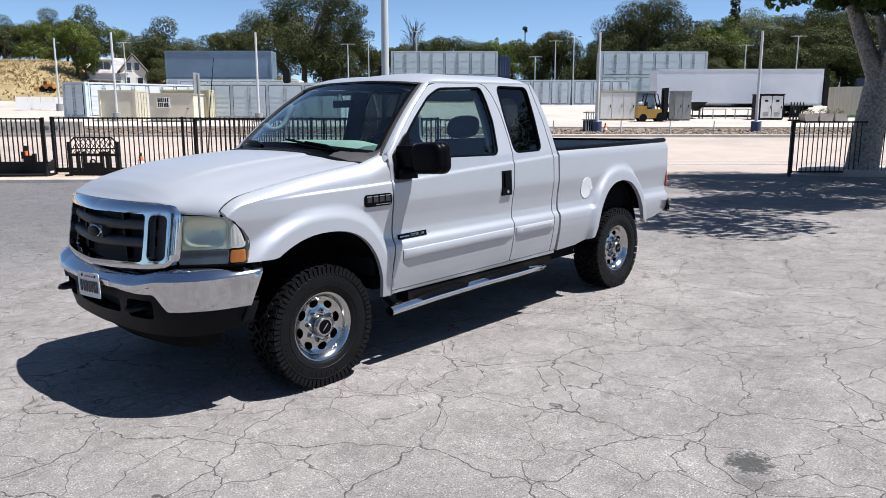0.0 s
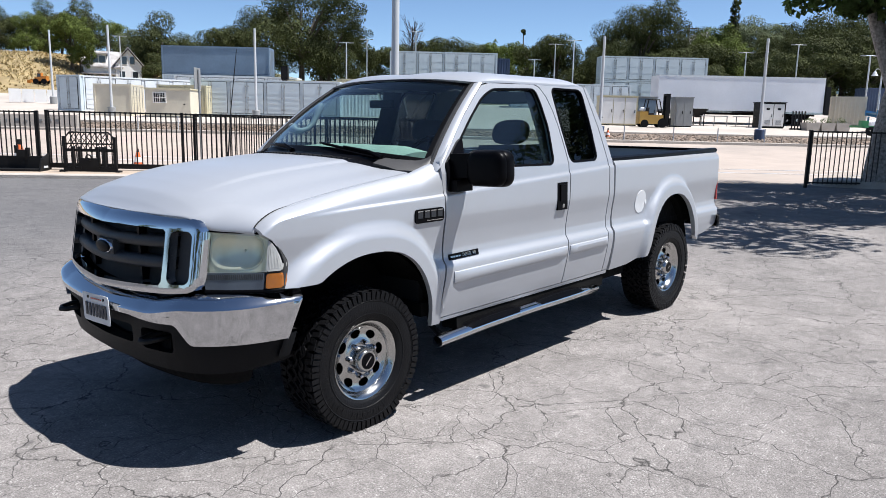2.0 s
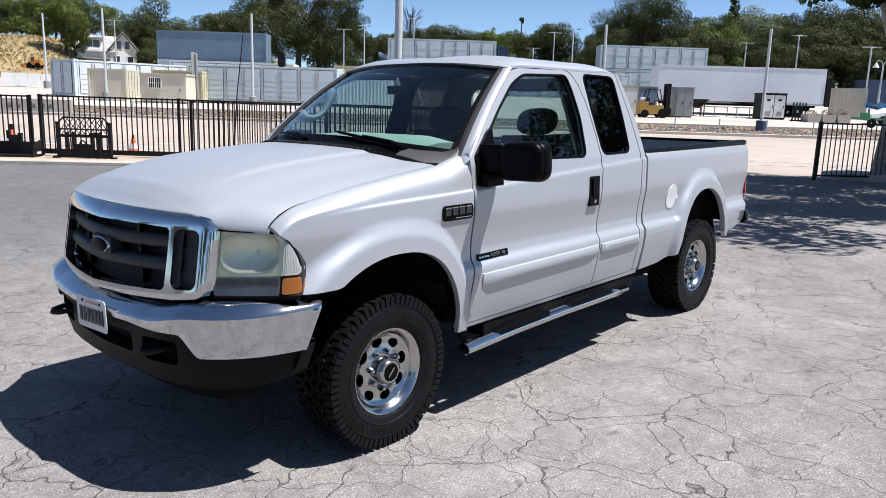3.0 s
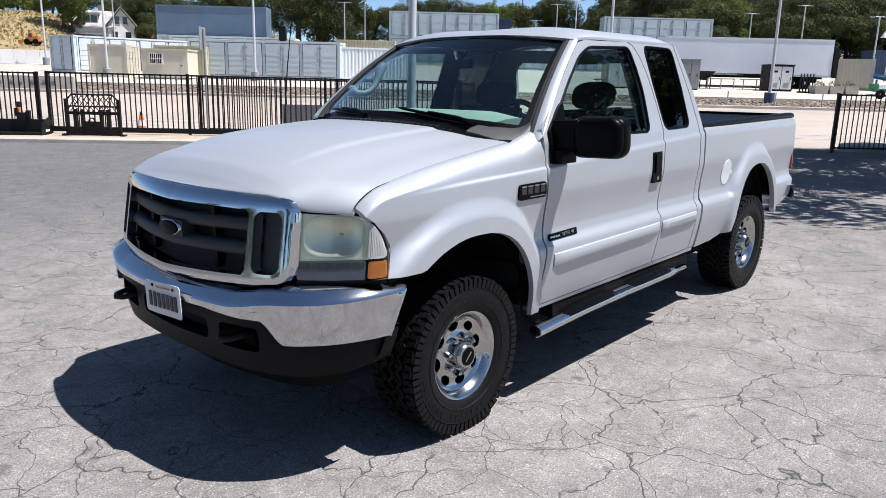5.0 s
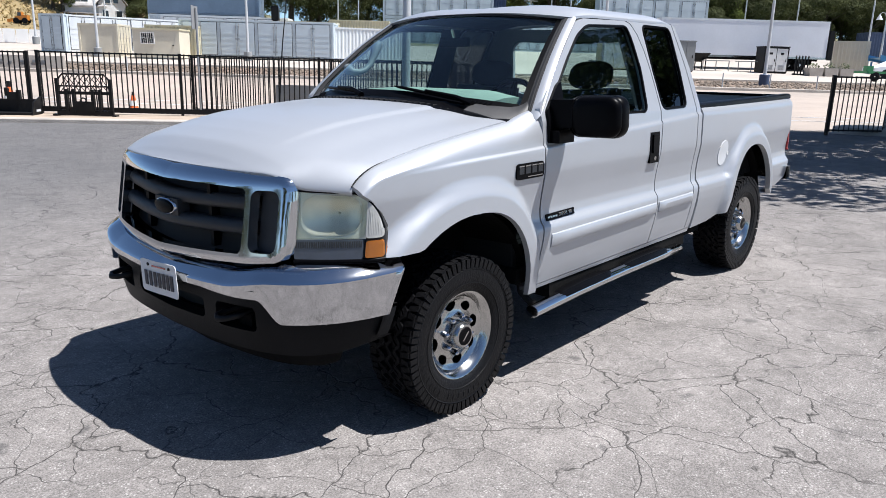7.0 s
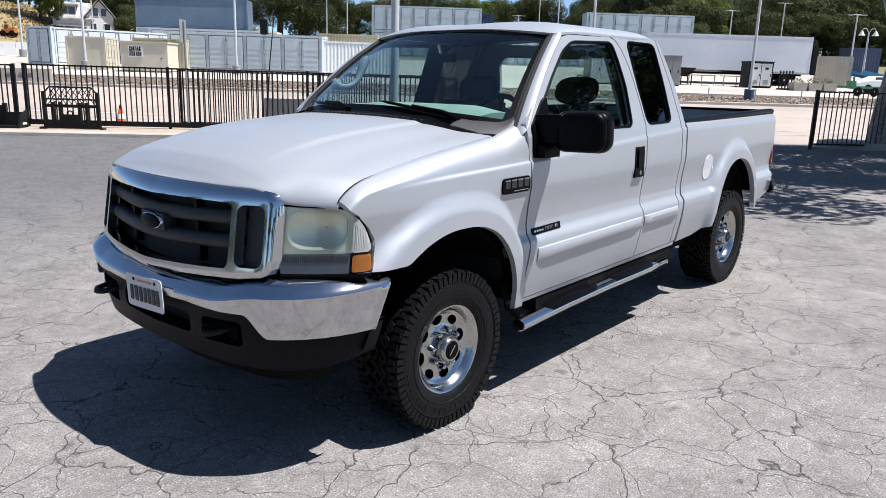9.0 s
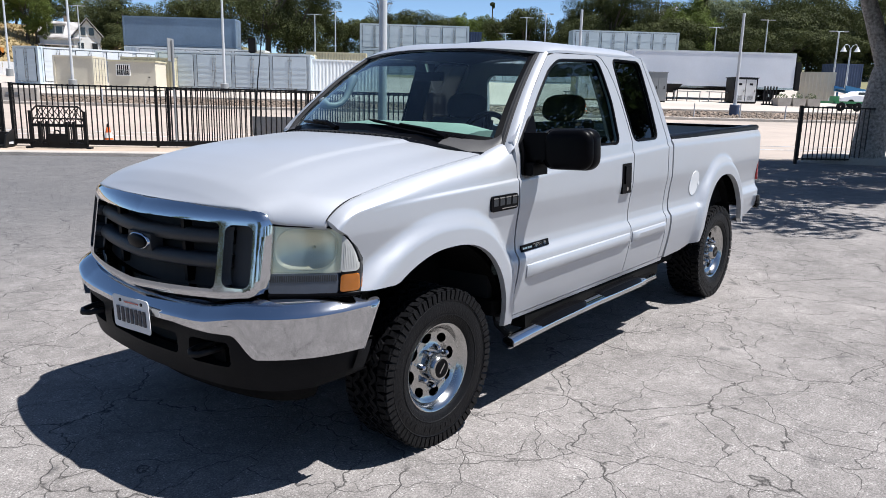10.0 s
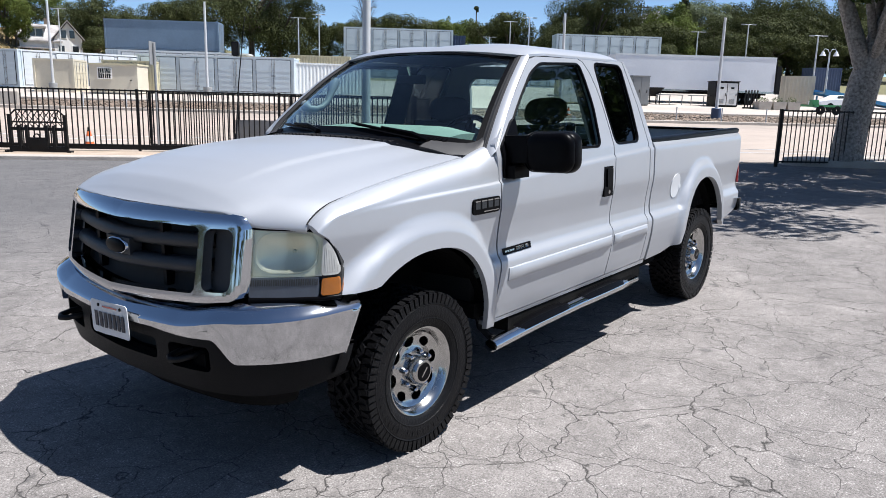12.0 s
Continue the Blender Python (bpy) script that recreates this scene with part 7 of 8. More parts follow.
def pallet_rack():
    """Frame of a fork attachment: base plates, uprights, mesh guard."""
    root = thing("fork_attachment", there(across(115, 21.6), 21.6, 0), "black steel pallet fork attachment with a mesh guard", "attachment")
    W = 1.5
    part("base_frame", bevelled(boxes((0, W, -0.05, 0.05, 0.02, 0.16), (0, W, -0.04, 0.04, 0.58, 0.66), (0, 0.08, -0.05, 0.05, 0.1, 1.0), (W - 0.08, W, -0.05, 0.05, 0.1, 1.0)), 0.012, 1), "steel_black", root)
    for x in (0.28, 0.47, 0.98, 1.17):
        part("upright", boxes((x - 0.035, x + 0.035, -0.07, 0.05, 0.1, 0.72)), "steel_black", root)
    part("hitch_plate", bevelled(boxes((0.5, 1.0, -0.09, -0.03, 0.16, 0.40)), 0.01, 1), "steel_black", root)
    b = bmesh.new()
    lathe(b, [(0.06, -0.02), (0.09, -0.02), (0.09, 0.02), (0.06, 0.02)], 16, pose(0.75, -0.1, 0.42, 90, 0, 0), closed=True)
    part("ring", b, "steel_black", root)
    b = bmesh.new()
    tube(b, [(0.04, 0, 0.95), (0.2, 0, 1.12), (W - 0.2, 0, 1.12), (W - 0.04, 0, 0.95)], 0.025, 6)
    tube(b, [(0.04, 0, 0.80), (W - 0.04, 0, 0.80)], 0.022, 6)
    part("guard_frame", b, "steel_black", root)
    b = bmesh.new()
    for i in range(9):
        x = 0.16 + i * 0.15
        for s in (-1, 1):
            tube(b, [(max(0.05, min(W - 0.05, x - s * 0.17)), 0, 0.66), (max(0.2, min(W - 0.2, x + s * 0.17)), 0, 1.11)], 0.011, 5)
    part("guard_mesh", b, "steel_black", root)
    for s in (-0.08, W):
        part("foot", boxes((s - 0.02, s + 0.1, -0.1, 0.1, 0.0, 0.05)), "steel_black", root)


def bucket():
    root = thing("grading_bucket", there(across(-62, 21.8), 21.8, 4), "black steel loader bucket lying by the fence", "bucket")
    b = bmesh.new()
    box(b, 0, 2.4, 0.0, 0.05, 0.05, 0.42)
    box(b, 0, 2.4, -0.5, 0.02, 0.02, 0.07)
    part("blade", bevelled(b, 0.01, 1), "steel_black", root)
    for x in (0, 2.36):
        b = bmesh.new()
        v = [bm_v for bm_v in (b.verts.new((x, -0.55, 0.02)), b.verts.new((x, 0.06, 0.02)), b.verts.new((x, 0.06, 0.5)), b.verts.new((x, -0.4, 0.36)))]
        f = b.faces.new(v)
        r = bmesh.ops.extrude_face_region(b, geom=[f])
        bmesh.ops.translate(b, verts=[e for e in r["geom"] if isinstance(e, bmesh.types.BMVert)], vec=(0.04, 0, 0))
        part("side_plate", b, "steel_black", root)
    part("label_plate", boxes((2.402, 2.41, -0.3, -0.05, 0.1, 0.16)), "white", root)
    b = boxes((1.55, 1.85, -0.05, 0.12, 0.4, 0.6), (1.5, 1.58, -0.05, 0.05, 0.5, 0.72), (1.8, 1.9, -0.05, 0.05, 0.4, 0.66))
    part("hitch", bevelled(b, 0.015, 1), "steel_black", root)


pallet_rack()
bucket()


def build_strip():
    rng = random.Random(5)
    bm = bmesh.new()
    for _ in range(6000):
        u, d, s = rng.uniform(-38, 46), rng.uniform(43.3, 48.6), rng.uniform(0.03, 0.13)
        p = at(u, d, s * 0.25)
        v = [bm.verts.new(p + Vector((math.cos(a) * s * rng.uniform(0.7, 1.2), math.sin(a) * s * rng.uniform(0.7, 1.2), 0))) for a in (0, 1.57, 3.14, 4.71)]
        t, q = bm.verts.new(p + Vector((0, 0, s * rng.uniform(0.5, 0.9)))), bm.verts.new(p - Vector((0, 0, s * 0.4)))
        for k in range(4):
            bm.faces.new((v[k], v[(k + 1) % 4], t))
            bm.faces.new((v[(k + 1) % 4], v[k], q))
    tagged(link("loose_rocks", bm, "rock"), "brown and grey loose rocks on the planting strip", "rocks", kind="stuff")
    for i, x in enumerate((1187, 1265, 1348, 1430, 1100, 980, 250, 320)):
        root = thing("chain_post", there(across(x, 44.2), 44.2), "thin white chain post at the road's edge", "post", "chain posts")
        b = bmesh.new()
        tube(b, [(0, 0, 0), (0, 0, 0.85)], 0.035, 6)
        part("post", b, "pole", root)
    for k, x in enumerate((1430, 1457, 1484)):
        root = thing("planter", there(across(x, 57), 57.5), "pale concrete planter tub with a dry shrub", "planter", "planters")
        b = boxes((0, 1.1, 0, 1.0, 0, 0.62))
        for v in b.verts:
            if v.co.z < 0.1:
                v.co.x = 0.55 + (v.co.x - 0.55) * 0.85
        part("tub", bevelled(b, 0.05, 2), "kerb", root)
        leafy(root, (0.55, 0.5, 0.72), 0.42, 110, 0.07, "leaf_grey", 40 + k, "shrub")
    for x in (1238, 1300):
        root = thing("metal_bench", there(across(x, 61), 61.0), "grey metal stand with thin legs under the trailer", "stand", "metal stands")
        part("top", boxes((0, 2.2, 0, 0.7, 0.8, 0.86)), "grey_box", root)
        for lx in (0.02, 1.08, 2.12):
            part("leg", boxes((lx, lx + 0.06, 0.02, 0.08, 0, 0.8)), "grey_box", root)
    root = thing("white_barrier", there(across(30, 70), 70, 24), "low white panel barrier at the foot of the hill", "barrier")
    for i in range(4):
        part("panel", boxes((i * 1.05, i * 1.05 + 1.0, 0, 0.06, 0.1, 1.3)), "stucco", root)
    root = thing("concrete_barrier", there(across(-60, 44), 44.4), "grey concrete barrier with faded spray marks", "barrier")
    b = boxes((0, 6.6, 0, 0.4, 0, 0.75))
    for v in b.verts:
        if v.co.z > 0.5:
            v.co.y = 0.2 + (v.co.y - 0.2) * 0.5
    part("block", bevelled(b, 0.03, 1), "kerb", root)
    rng = random.Random(9)
    for i in range(9):
        x = 0.5 + i * 0.62 + rng.uniform(-0.1, 0.1)
        part("paint_mark", boxes((x, x + rng.uniform(0.15, 0.4), 0.02, 0.06, 0.35, 0.35 + rng.uniform(0.05, 0.2))), "grey_box", root)


def leafy(parent, centre, r, count, size, material, seed, name="crown", squash=0.75):
    """A mass of small leaf sheets round several lobes."""
    rng = random.Random(seed)
    bm = bmesh.new()
    c = Vector(centre)
    leaf_cloud(bm, rng, [(c, r)], count, size, squash)
    return part(name, bm, material, parent)


def leaf_cloud(bm, rng, lobes, count, size, squash=0.75):
    weights = [r * r for _, r in lobes]
    for _ in range(count):
        c, r = rng.choices(lobes, weights)[0]
        while True:
            d = Vector((rng.uniform(-1, 1), rng.uniform(-1, 1), rng.uniform(-1, 1)))
            if 0.05 < d.length < 1:
                break
        d = d.normalized() * (0.62 + 0.42 * rng.random() ** 0.7)
        p = c + Vector((d.x * r, d.y * r, d.z * r * squash))
        nrm = (d + Vector((rng.uniform(-1, 1), rng.uniform(-1, 1), rng.uniform(-0.6, 1.2))) * 0.5).normalized()
        a = nrm.orthogonal().normalized()
        b = nrm.cross(a)
        t = rng.uniform(0, 6.28)
        a, b = a * math.cos(t) + b * math.sin(t), b * math.cos(t) - a * math.sin(t)
        s = size * rng.uniform(0.55, 1.3)
        v = [bm.verts.new(p + s * (x * a + y * b) + nrm * s * z) for x, y, z in ((-1, 0, 0), (-0.2, -0.55, 0.18), (1, 0, 0), (0.2, 0.6, 0.2))]
        bm.faces.new(v)


def tree(m, seed, tall, spread_r, material, count=2600, size=0.42, label="dark green oak", trunk_r=0.3, tufts=9, name="tree", squash=0.8, low=0.28):
    rng = random.Random(seed)
    root = thing(name, m, label, "tree", "trees on the hillside")
    b = bmesh.new()
    tube(b, [(0, 0, -0.4), (0.1, 0.05, tall * 0.2), (0, 0.1, tall * 0.45), (0.1, 0, tall * 0.7)], [trunk_r, trunk_r * 0.75, trunk_r * 0.5, trunk_r * 0.2], 8)
    lobes = []
    for i in range(tufts):
        a = 2 * math.pi * i / tufts + rng.uniform(-0.4, 0.4)
        k = rng.uniform(0.25, 0.85)
        z = tall * rng.uniform(low + 0.12, 0.86)
        p = Vector((math.cos(a) * spread_r * k, math.sin(a) * spread_r * k, z))
        lobes.append((p, spread_r * rng.uniform(0.30, 0.46)))
        for _ in range(4):
            q = Vector((rng.gauss(0, 1), rng.gauss(0, 1), rng.gauss(0, 0.8))).normalized() * spread_r * rng.uniform(0.28, 0.46)
            lobes.append((p + q, spread_r * rng.uniform(0.10, 0.20)))
        tube(b, [(0, 0.05, tall * 0.3), tuple(p * 0.55 + Vector((0, 0, tall * 0.17))), tuple(p)], [trunk_r * 0.45, trunk_r * 0.25, 0.03], 5)
    lobes.append((Vector((0, 0, tall * 0.82)), spread_r * 0.42))
    part("trunk", b, "bark_far", root, smooth=40)
    b = bmesh.new()
    leaf_cloud(b, rng, lobes, count, size, squash)
    part("crown", b, material, root)
    return root


def build_trees():
    rng = random.Random(11)
    kinds = [
        tree(there(across(540, 108), 108), 1, 15.5, 7.6, "leaf_oak", 30000, 0.15, "large dark green oak with gaps in its crown", 0.5, 14, low=0.1),
        tree(there(across(300, 112), 112), 2, 11, 5.0, "leaf_oak", 15000, 0.145, "dark green oak on the hillside", 0.35, 10, low=0.05),
        tree(there(across(143, 103), 103), 3, 7.5, 3.6, "leaf_light", 11000, 0.125, "bright green broadleaf tree beside the house", 0.25, 9, low=0.0),
        tree(there(across(1250, 118), 118), 4, 10.8, 5.0, "leaf_light", 15000, 0.14, "yellowish green broadleaf tree on the hillside", 0.35, 10, low=0.05),
        tree(there(across(1320, 122), 122), 5, 13.5, 5.0, "leaf_grey", 15000, 0.14, "pale grey green tree on the hillside", 0.35, 10, low=0.05),
        tree(there(across(870, 150), 150), 6, 8.5, 4.6, "leaf_light", 10000, 0.15, "olive green tree far off on the hill", 0.3, 9, low=0.0),
        tree(there(across(960, 130), 130), 7, 8.0, 5.0, "leaf_oak", 11000, 0.155, "dark green oak far off on the hill", 0.3, 9, low=0.0),
    ]
    rows = [(-40, 118, 1, 0.78), (20, 120, 1, 0.68), (70, 116, 3, 0.58), (100, 126, 1, 0.86), (-10, 126, 6, 0.7), (45, 124, 6, 0.7), (85, 121, 6, 0.72), (128, 120, 6, 0.7), (158, 103, 2, 0.55), (165, 124, 1, 0.86), (212, 126, 5, 0.70), (250, 122, 4, 0.5), (278, 118, 1, 0.78), (335, 124, 1, 0.78),
            (375, 122, 1, 0.84), (410, 116, 6, 1.0), (440, 122, 1, 0.82), (480, 118, 0, 0.72), (588, 112, 0, 0.72), (575, 122, 6, 1.1), (640, 128, 6, 0.95), (672, 140, 6, 0.8), (705, 150, 5, 0.75),
            (712, 138, 6, 0.85), (740, 150, 6, 0.95), (775, 145, 5, 0.95), (805, 140, 6, 1.12), (840, 146, 6, 1.02), (822, 138, 1, 0.62), (905, 148, 5, 1.05), (935, 140, 5, 0.9), (985, 126, 6, 1.15), (1020, 128, 1, 0.65), (1050, 128, 1, 0.75),
            (1092, 116, 0, 0.72), (1128, 114, 0, 0.90), (1165, 116, 0, 0.58), (1200, 108, 6, 0.8), (1255, 110, 6, 0.9), (1285, 112, 3, 0.85), (1290, 126, 4, 0.72), (1345, 112, 1, 0.9), (1370, 118, 4, 0.66),
            (1400, 112, 0, 0.62), (1440, 106, 1, 1.1), (1475, 112, 0, 0.7), (1510, 108, 1, 1.2), (1545, 112, 0, 0.75), (1590, 106, 1, 1.2), (1640, 110, 0, 0.95), (1700, 112, 1, 1.2), (-100, 122, 1, 1.2), (1370, 96, 6, 0.75), (1440, 98, 6, 0.8), (1485, 102, 6, 0.75), (1525, 99, 6, 0.7), (1565, 103, 6, 0.8), (1615, 100, 6, 0.8), (1075, 134, 1, 0.9), (1110, 130, 1, 1.0), (1150, 128, 1, 0.95), (1190, 132, 1, 1.0), (1225, 128, 1, 0.9), (1270, 130, 0, 0.7), (1330, 128, 0, 0.72), (1385, 126, 0, 0.75), (1430, 124, 0, 0.75), (1490, 126, 0, 0.8), (255, 112, 1, 0.75), (286, 98, 1, 0.45), (1410, 104, 6, 0.65), (1260, 98, 6, 0.6)]
    for x, d, k, s in rows:
        c = copy_thing(kinds[k], there(across(x, d), d, rng.uniform(0, 360)))
        f = s * rng.uniform(0.94, 1.06)
        c.scale = (f, f * rng.uniform(0.92, 1.08), f)
    # woods at the back of the yard, behind the walk
    for k, (u, d) in enumerate(((-46, -14), (-38, -26), (-28, -34), (-18, -30), (-8, -40), (2, -34), (12, -42), (24, -36), (36, -30), (46, -18), (52, -4), (-52, 0), (-56, 14))):
        c = copy_thing(kinds[(1, 6, 1, 0, 6, 3)[k % 6]], there(u, d, k * 67))
        f = 0.8 + 0.05 * (k % 4)
        c.scale = (f, f, f)
    # cypress and palm
    root = thing("cypress", there(across(1288, 116), 116), "tall narrow dark cypress", "tree")
    b = bmesh.new()
    tube(b, [(0, 0, -0.3), (0, 0, 15)], [0.25, 0.05], 6)
    part("trunk", b, "bark_far", root)
    b = bmesh.new()
    r2 = random.Random(3)
    leaf_cloud(b, r2, [(Vector((r2.uniform(-0.15, 0.15), 0, z)), 1.0 - 0.055 * abs(z - 7)) for z in range(2, 17)], 1500, 0.3, 1.0)
    part("crown", b, "leaf_oak", root)
    root = thing("palm_tree", there(across(926, 170), 170), "thin fan palm far off against the sky", "tree")
    b = bmesh.new()
    tube(b, [(0, 0, -0.3), (0.2, 0, 6), (0, 0, 12.2)], [0.22, 0.14, 0.12], 7)
    part("trunk", b, "bark_far", root)
    b = bmesh.new()
    leaf_cloud(b, random.Random(8), [(Vector((0, 0, 12.3)), 0.5), (Vector((0.2, 0, 11.8)), 0.3)], 150, 0.30, 0.8)
    part("crown", b, "leaf_oak", root)
    root = thing("bare_tree", there(across(733, 120), 120), "leafless thin tree against the sky", "tree")
    b = bmesh.new()
    r2 = random.Random(21)
    tube(b, [(0, 0, -0.3), (0.1, 0, 4), (0, 0, 9.6)], [0.24, 0.18, 0.08], 6)
    for _ in range(60):
        z, a, q = r2.uniform(3.5, 9.2), r2.uniform(0, 6.28), r2.uniform(0.7, 2.1)
        e = Vector((math.cos(a) * q, math.sin(a) * q, z + r2.uniform(1.0, 2.4)))
        tube(b, [(0, 0, z), (e.x * 0.5, e.y * 0.5, z + 0.6), tuple(e)], [0.06, 0.04, 0.018], 4)
        for _ in range(2):
            tube(b, [(e.x * 0.6, e.y * 0.6, z + 0.8), (e.x + r2.uniform(-0.5, 0.5), e.y + r2.uniform(-0.5, 0.5), e.z + r2.uniform(-0.3, 0.7))], [0.03, 0.014], 4)
    part("trunk", b, "bark_far", root)


def road_lines():
    for d in (27.0, 28.6):
        bm = bmesh.new()
        rows = [[bm.verts.new(at(u, d + e, 0.008)) for e in (-0.06, 0.06)] for u in range(-40, 41, 2)]
        for a, c in zip(rows, rows[1:]):
            bm.faces.new((a[0], c[0], c[1], a[1]))
        tagged(link("road_marking", bm, "pole"), "thin worn white line along the road", "marking", kind="structure")


road_lines()
build_strip()
build_trees()


def gable_roof(b, x0, x1, y0, y1, z0, z1, along):
    """A ridged roof slab with thickness; along is the axis of the ridge."""
    t = 0.16
    if along == "x":
        ym = (y0 + y1) / 2
        rows = [[(x, y0, z0), (x, ym, z1), (x, y1, z0), (x, y1, z0 - t), (x, ym, z1 - t), (x, y0, z0 - t)] for x in (x0, x1)]
    else:
        xm = (x0 + x1) / 2
        rows = [[(x0, y, z0), (xm, y, z1), (x1, y, z0), (x1, y, z0 - t), (xm, y, z1 - t), (x0, y, z0 - t)] for y in (y0, y1)]
    rings = [[b.verts.new(p) for p in r] for r in rows]
    for k in range(6):
        q = (k + 1) % 6
        b.faces.new((rings[0][k], rings[0][q], rings[1][q], rings[1][k]))
    for r in rings:
        b.faces.new((r[0], r[1], r[4], r[5]))
        b.faces.new((r[1], r[2], r[3], r[4]))


def house():
    root = thing("house", there(across(163, 104), 104, 26, -0.9), "old white two-storey house with a patchy grey roof", "house")
    # long wing with a dormer, and a tall gable turned to the yard
    part("wall", boxes((0, 4.4, 0, 4.4, -3, 1.9)), "stucco", root)
    b = boxes((4.0, 7.4, -0.5, 4.6, -3, 2.2))
    v = [b.verts.new(p) for p in ((4.0, -0.5, 2.2), (7.4, -0.5, 2.2), (5.7, -0.5, 4.3), (4.0, 4.6, 2.2), (7.4, 4.6, 2.2), (5.7, 4.6, 4.3))]
    b.faces.new(v[:3])
    b.faces.new(v[3:])
    part("gable_wall", b, "stucco", root)
    b = bmesh.new()
    gable_roof(b, -0.4, 5.0, -0.7, 5.0, 1.85, 4.1, "x")
    part("roof", b, "roof", root)
    b = bmesh.new()
    gable_roof(b, 3.6, 7.8, -0.9, 5.0, 2.05, 4.65, "y")
    part("gable_roof", b, "roof", root)
    d = part("dormer", boxes((0.9, 2.9, -0.1, 1.8, 2.0, 3.5)), "stucco", root)
    part("dormer_roof", boxes((0.6, 3.2, -0.45, 2.2, 3.5, 3.68)), "roof", d)
    part("chimney", boxes((3.1, 3.6, 2.3, 2.8, 3.6, 4.9)), "rock", root)
    part("porch_roof", boxes((-0.3, 4.0, -1.6, 0.0, 0.75, 0.9)), "roof", root)
    for x in (-0.2, 1.2, 2.6, 3.8):
        part("porch_post", boxes((x, x + 0.12, -1.5, -1.38, -2.5, 0.75)), "stucco", root)
    for x0, x1, z0, z1, y in ((1.05, 1.85, 2.4, 3.3, -0.1), (1.98, 2.75, 2.4, 3.3, -0.1), (4.9, 5.5, 2.3, 3.3, -0.5), (5.9, 6.5, 2.3, 3.3, -0.5), (4.5, 5.2, -0.2, 1.3, -0.5), (6.2, 6.9, -0.2, 1.3, -0.5), (0.6, 1.4, -0.9, 0.5, 0.0), (2.2, 3.0, -0.9, 0.5, 0.0)):
        w = part("window", boxes((x0 - 0.08, x1 + 0.08, y - 0.05, y, z0 - 0.08, z1 + 0.08)), "stucco", root)
        part("pane", boxes((x0, x1, y - 0.07, y - 0.045, z0, z1)), "pane", w)
    root = thing("house", there(across(1198, 130), 130, 10), "far house with a grey shingle roof among trees", "house")
    part("wall", boxes((0, 5, 0, 6, 0, 7.6)), "stucco", root)
    b = bmesh.new()
    v = [b.verts.new(p) for p in ((-0.6, -0.6, 7.4), (5.6, -0.6, 7.4), (5.6, 6.6, 7.4), (-0.6, 6.6, 7.4), (5.4, 0.5, 10.6), (5.4, 5.5, 10.6))]
    for f in ((0, 1, 4), (1, 2, 5, 4), (2, 3, 5), (3, 0, 4, 5), (0, 3, 2, 1)):
        b.faces.new([v[i] for i in f])
    part("roof", b, "roof", root)


house()


def loader():
    root = thing("wheel_loader", there(across(72, 90), 90, 5) @ Matrix.Scale(0.52, 4), "orange wheel loader parked on the dry slope", "loader")
    part("body", bevelled(boxes((0.6, 3.2, 0, 1.6, 0.7, 1.5), (2.0, 3.2, 0.1, 1.5, 1.5, 1.8)), 0.08, 2), "loader", root)
    cab = part("cab", bevelled(boxes((1.1, 2.0, 0.2, 1.4, 1.5, 2.5)), 0.05, 1), "loader", root)
    part("cab_window", boxes((1.2, 1.9, 0.17, 0.19, 1.6, 2.35)), "pane", cab)
    part("arm", boxes((-0.4, 1.0, 0.3, 0.5, 0.8, 1.05), (-0.4, 1.0, 1.1, 1.3, 0.8, 1.05)), "loader", root)
    part("bucket", bevelled(boxes((-1.0, -0.3, 0, 1.6, 0.2, 0.9)), 0.08, 1), "loader", root)
    for x in (0.9, 2.7):
        for y in (-0.15, 1.45):
            b = bmesh.new()
            lathe(b, [(0, 0), (0.3, 0.0), (0.34, -0.03), (0.6, 0), (0.62, 0.3), (0, 0.3)], 18, pose(x, y + 0.3, 0.6, 90, 0, 0))
            part("wheel", b, "rubber", root, smooth=35)


loader()


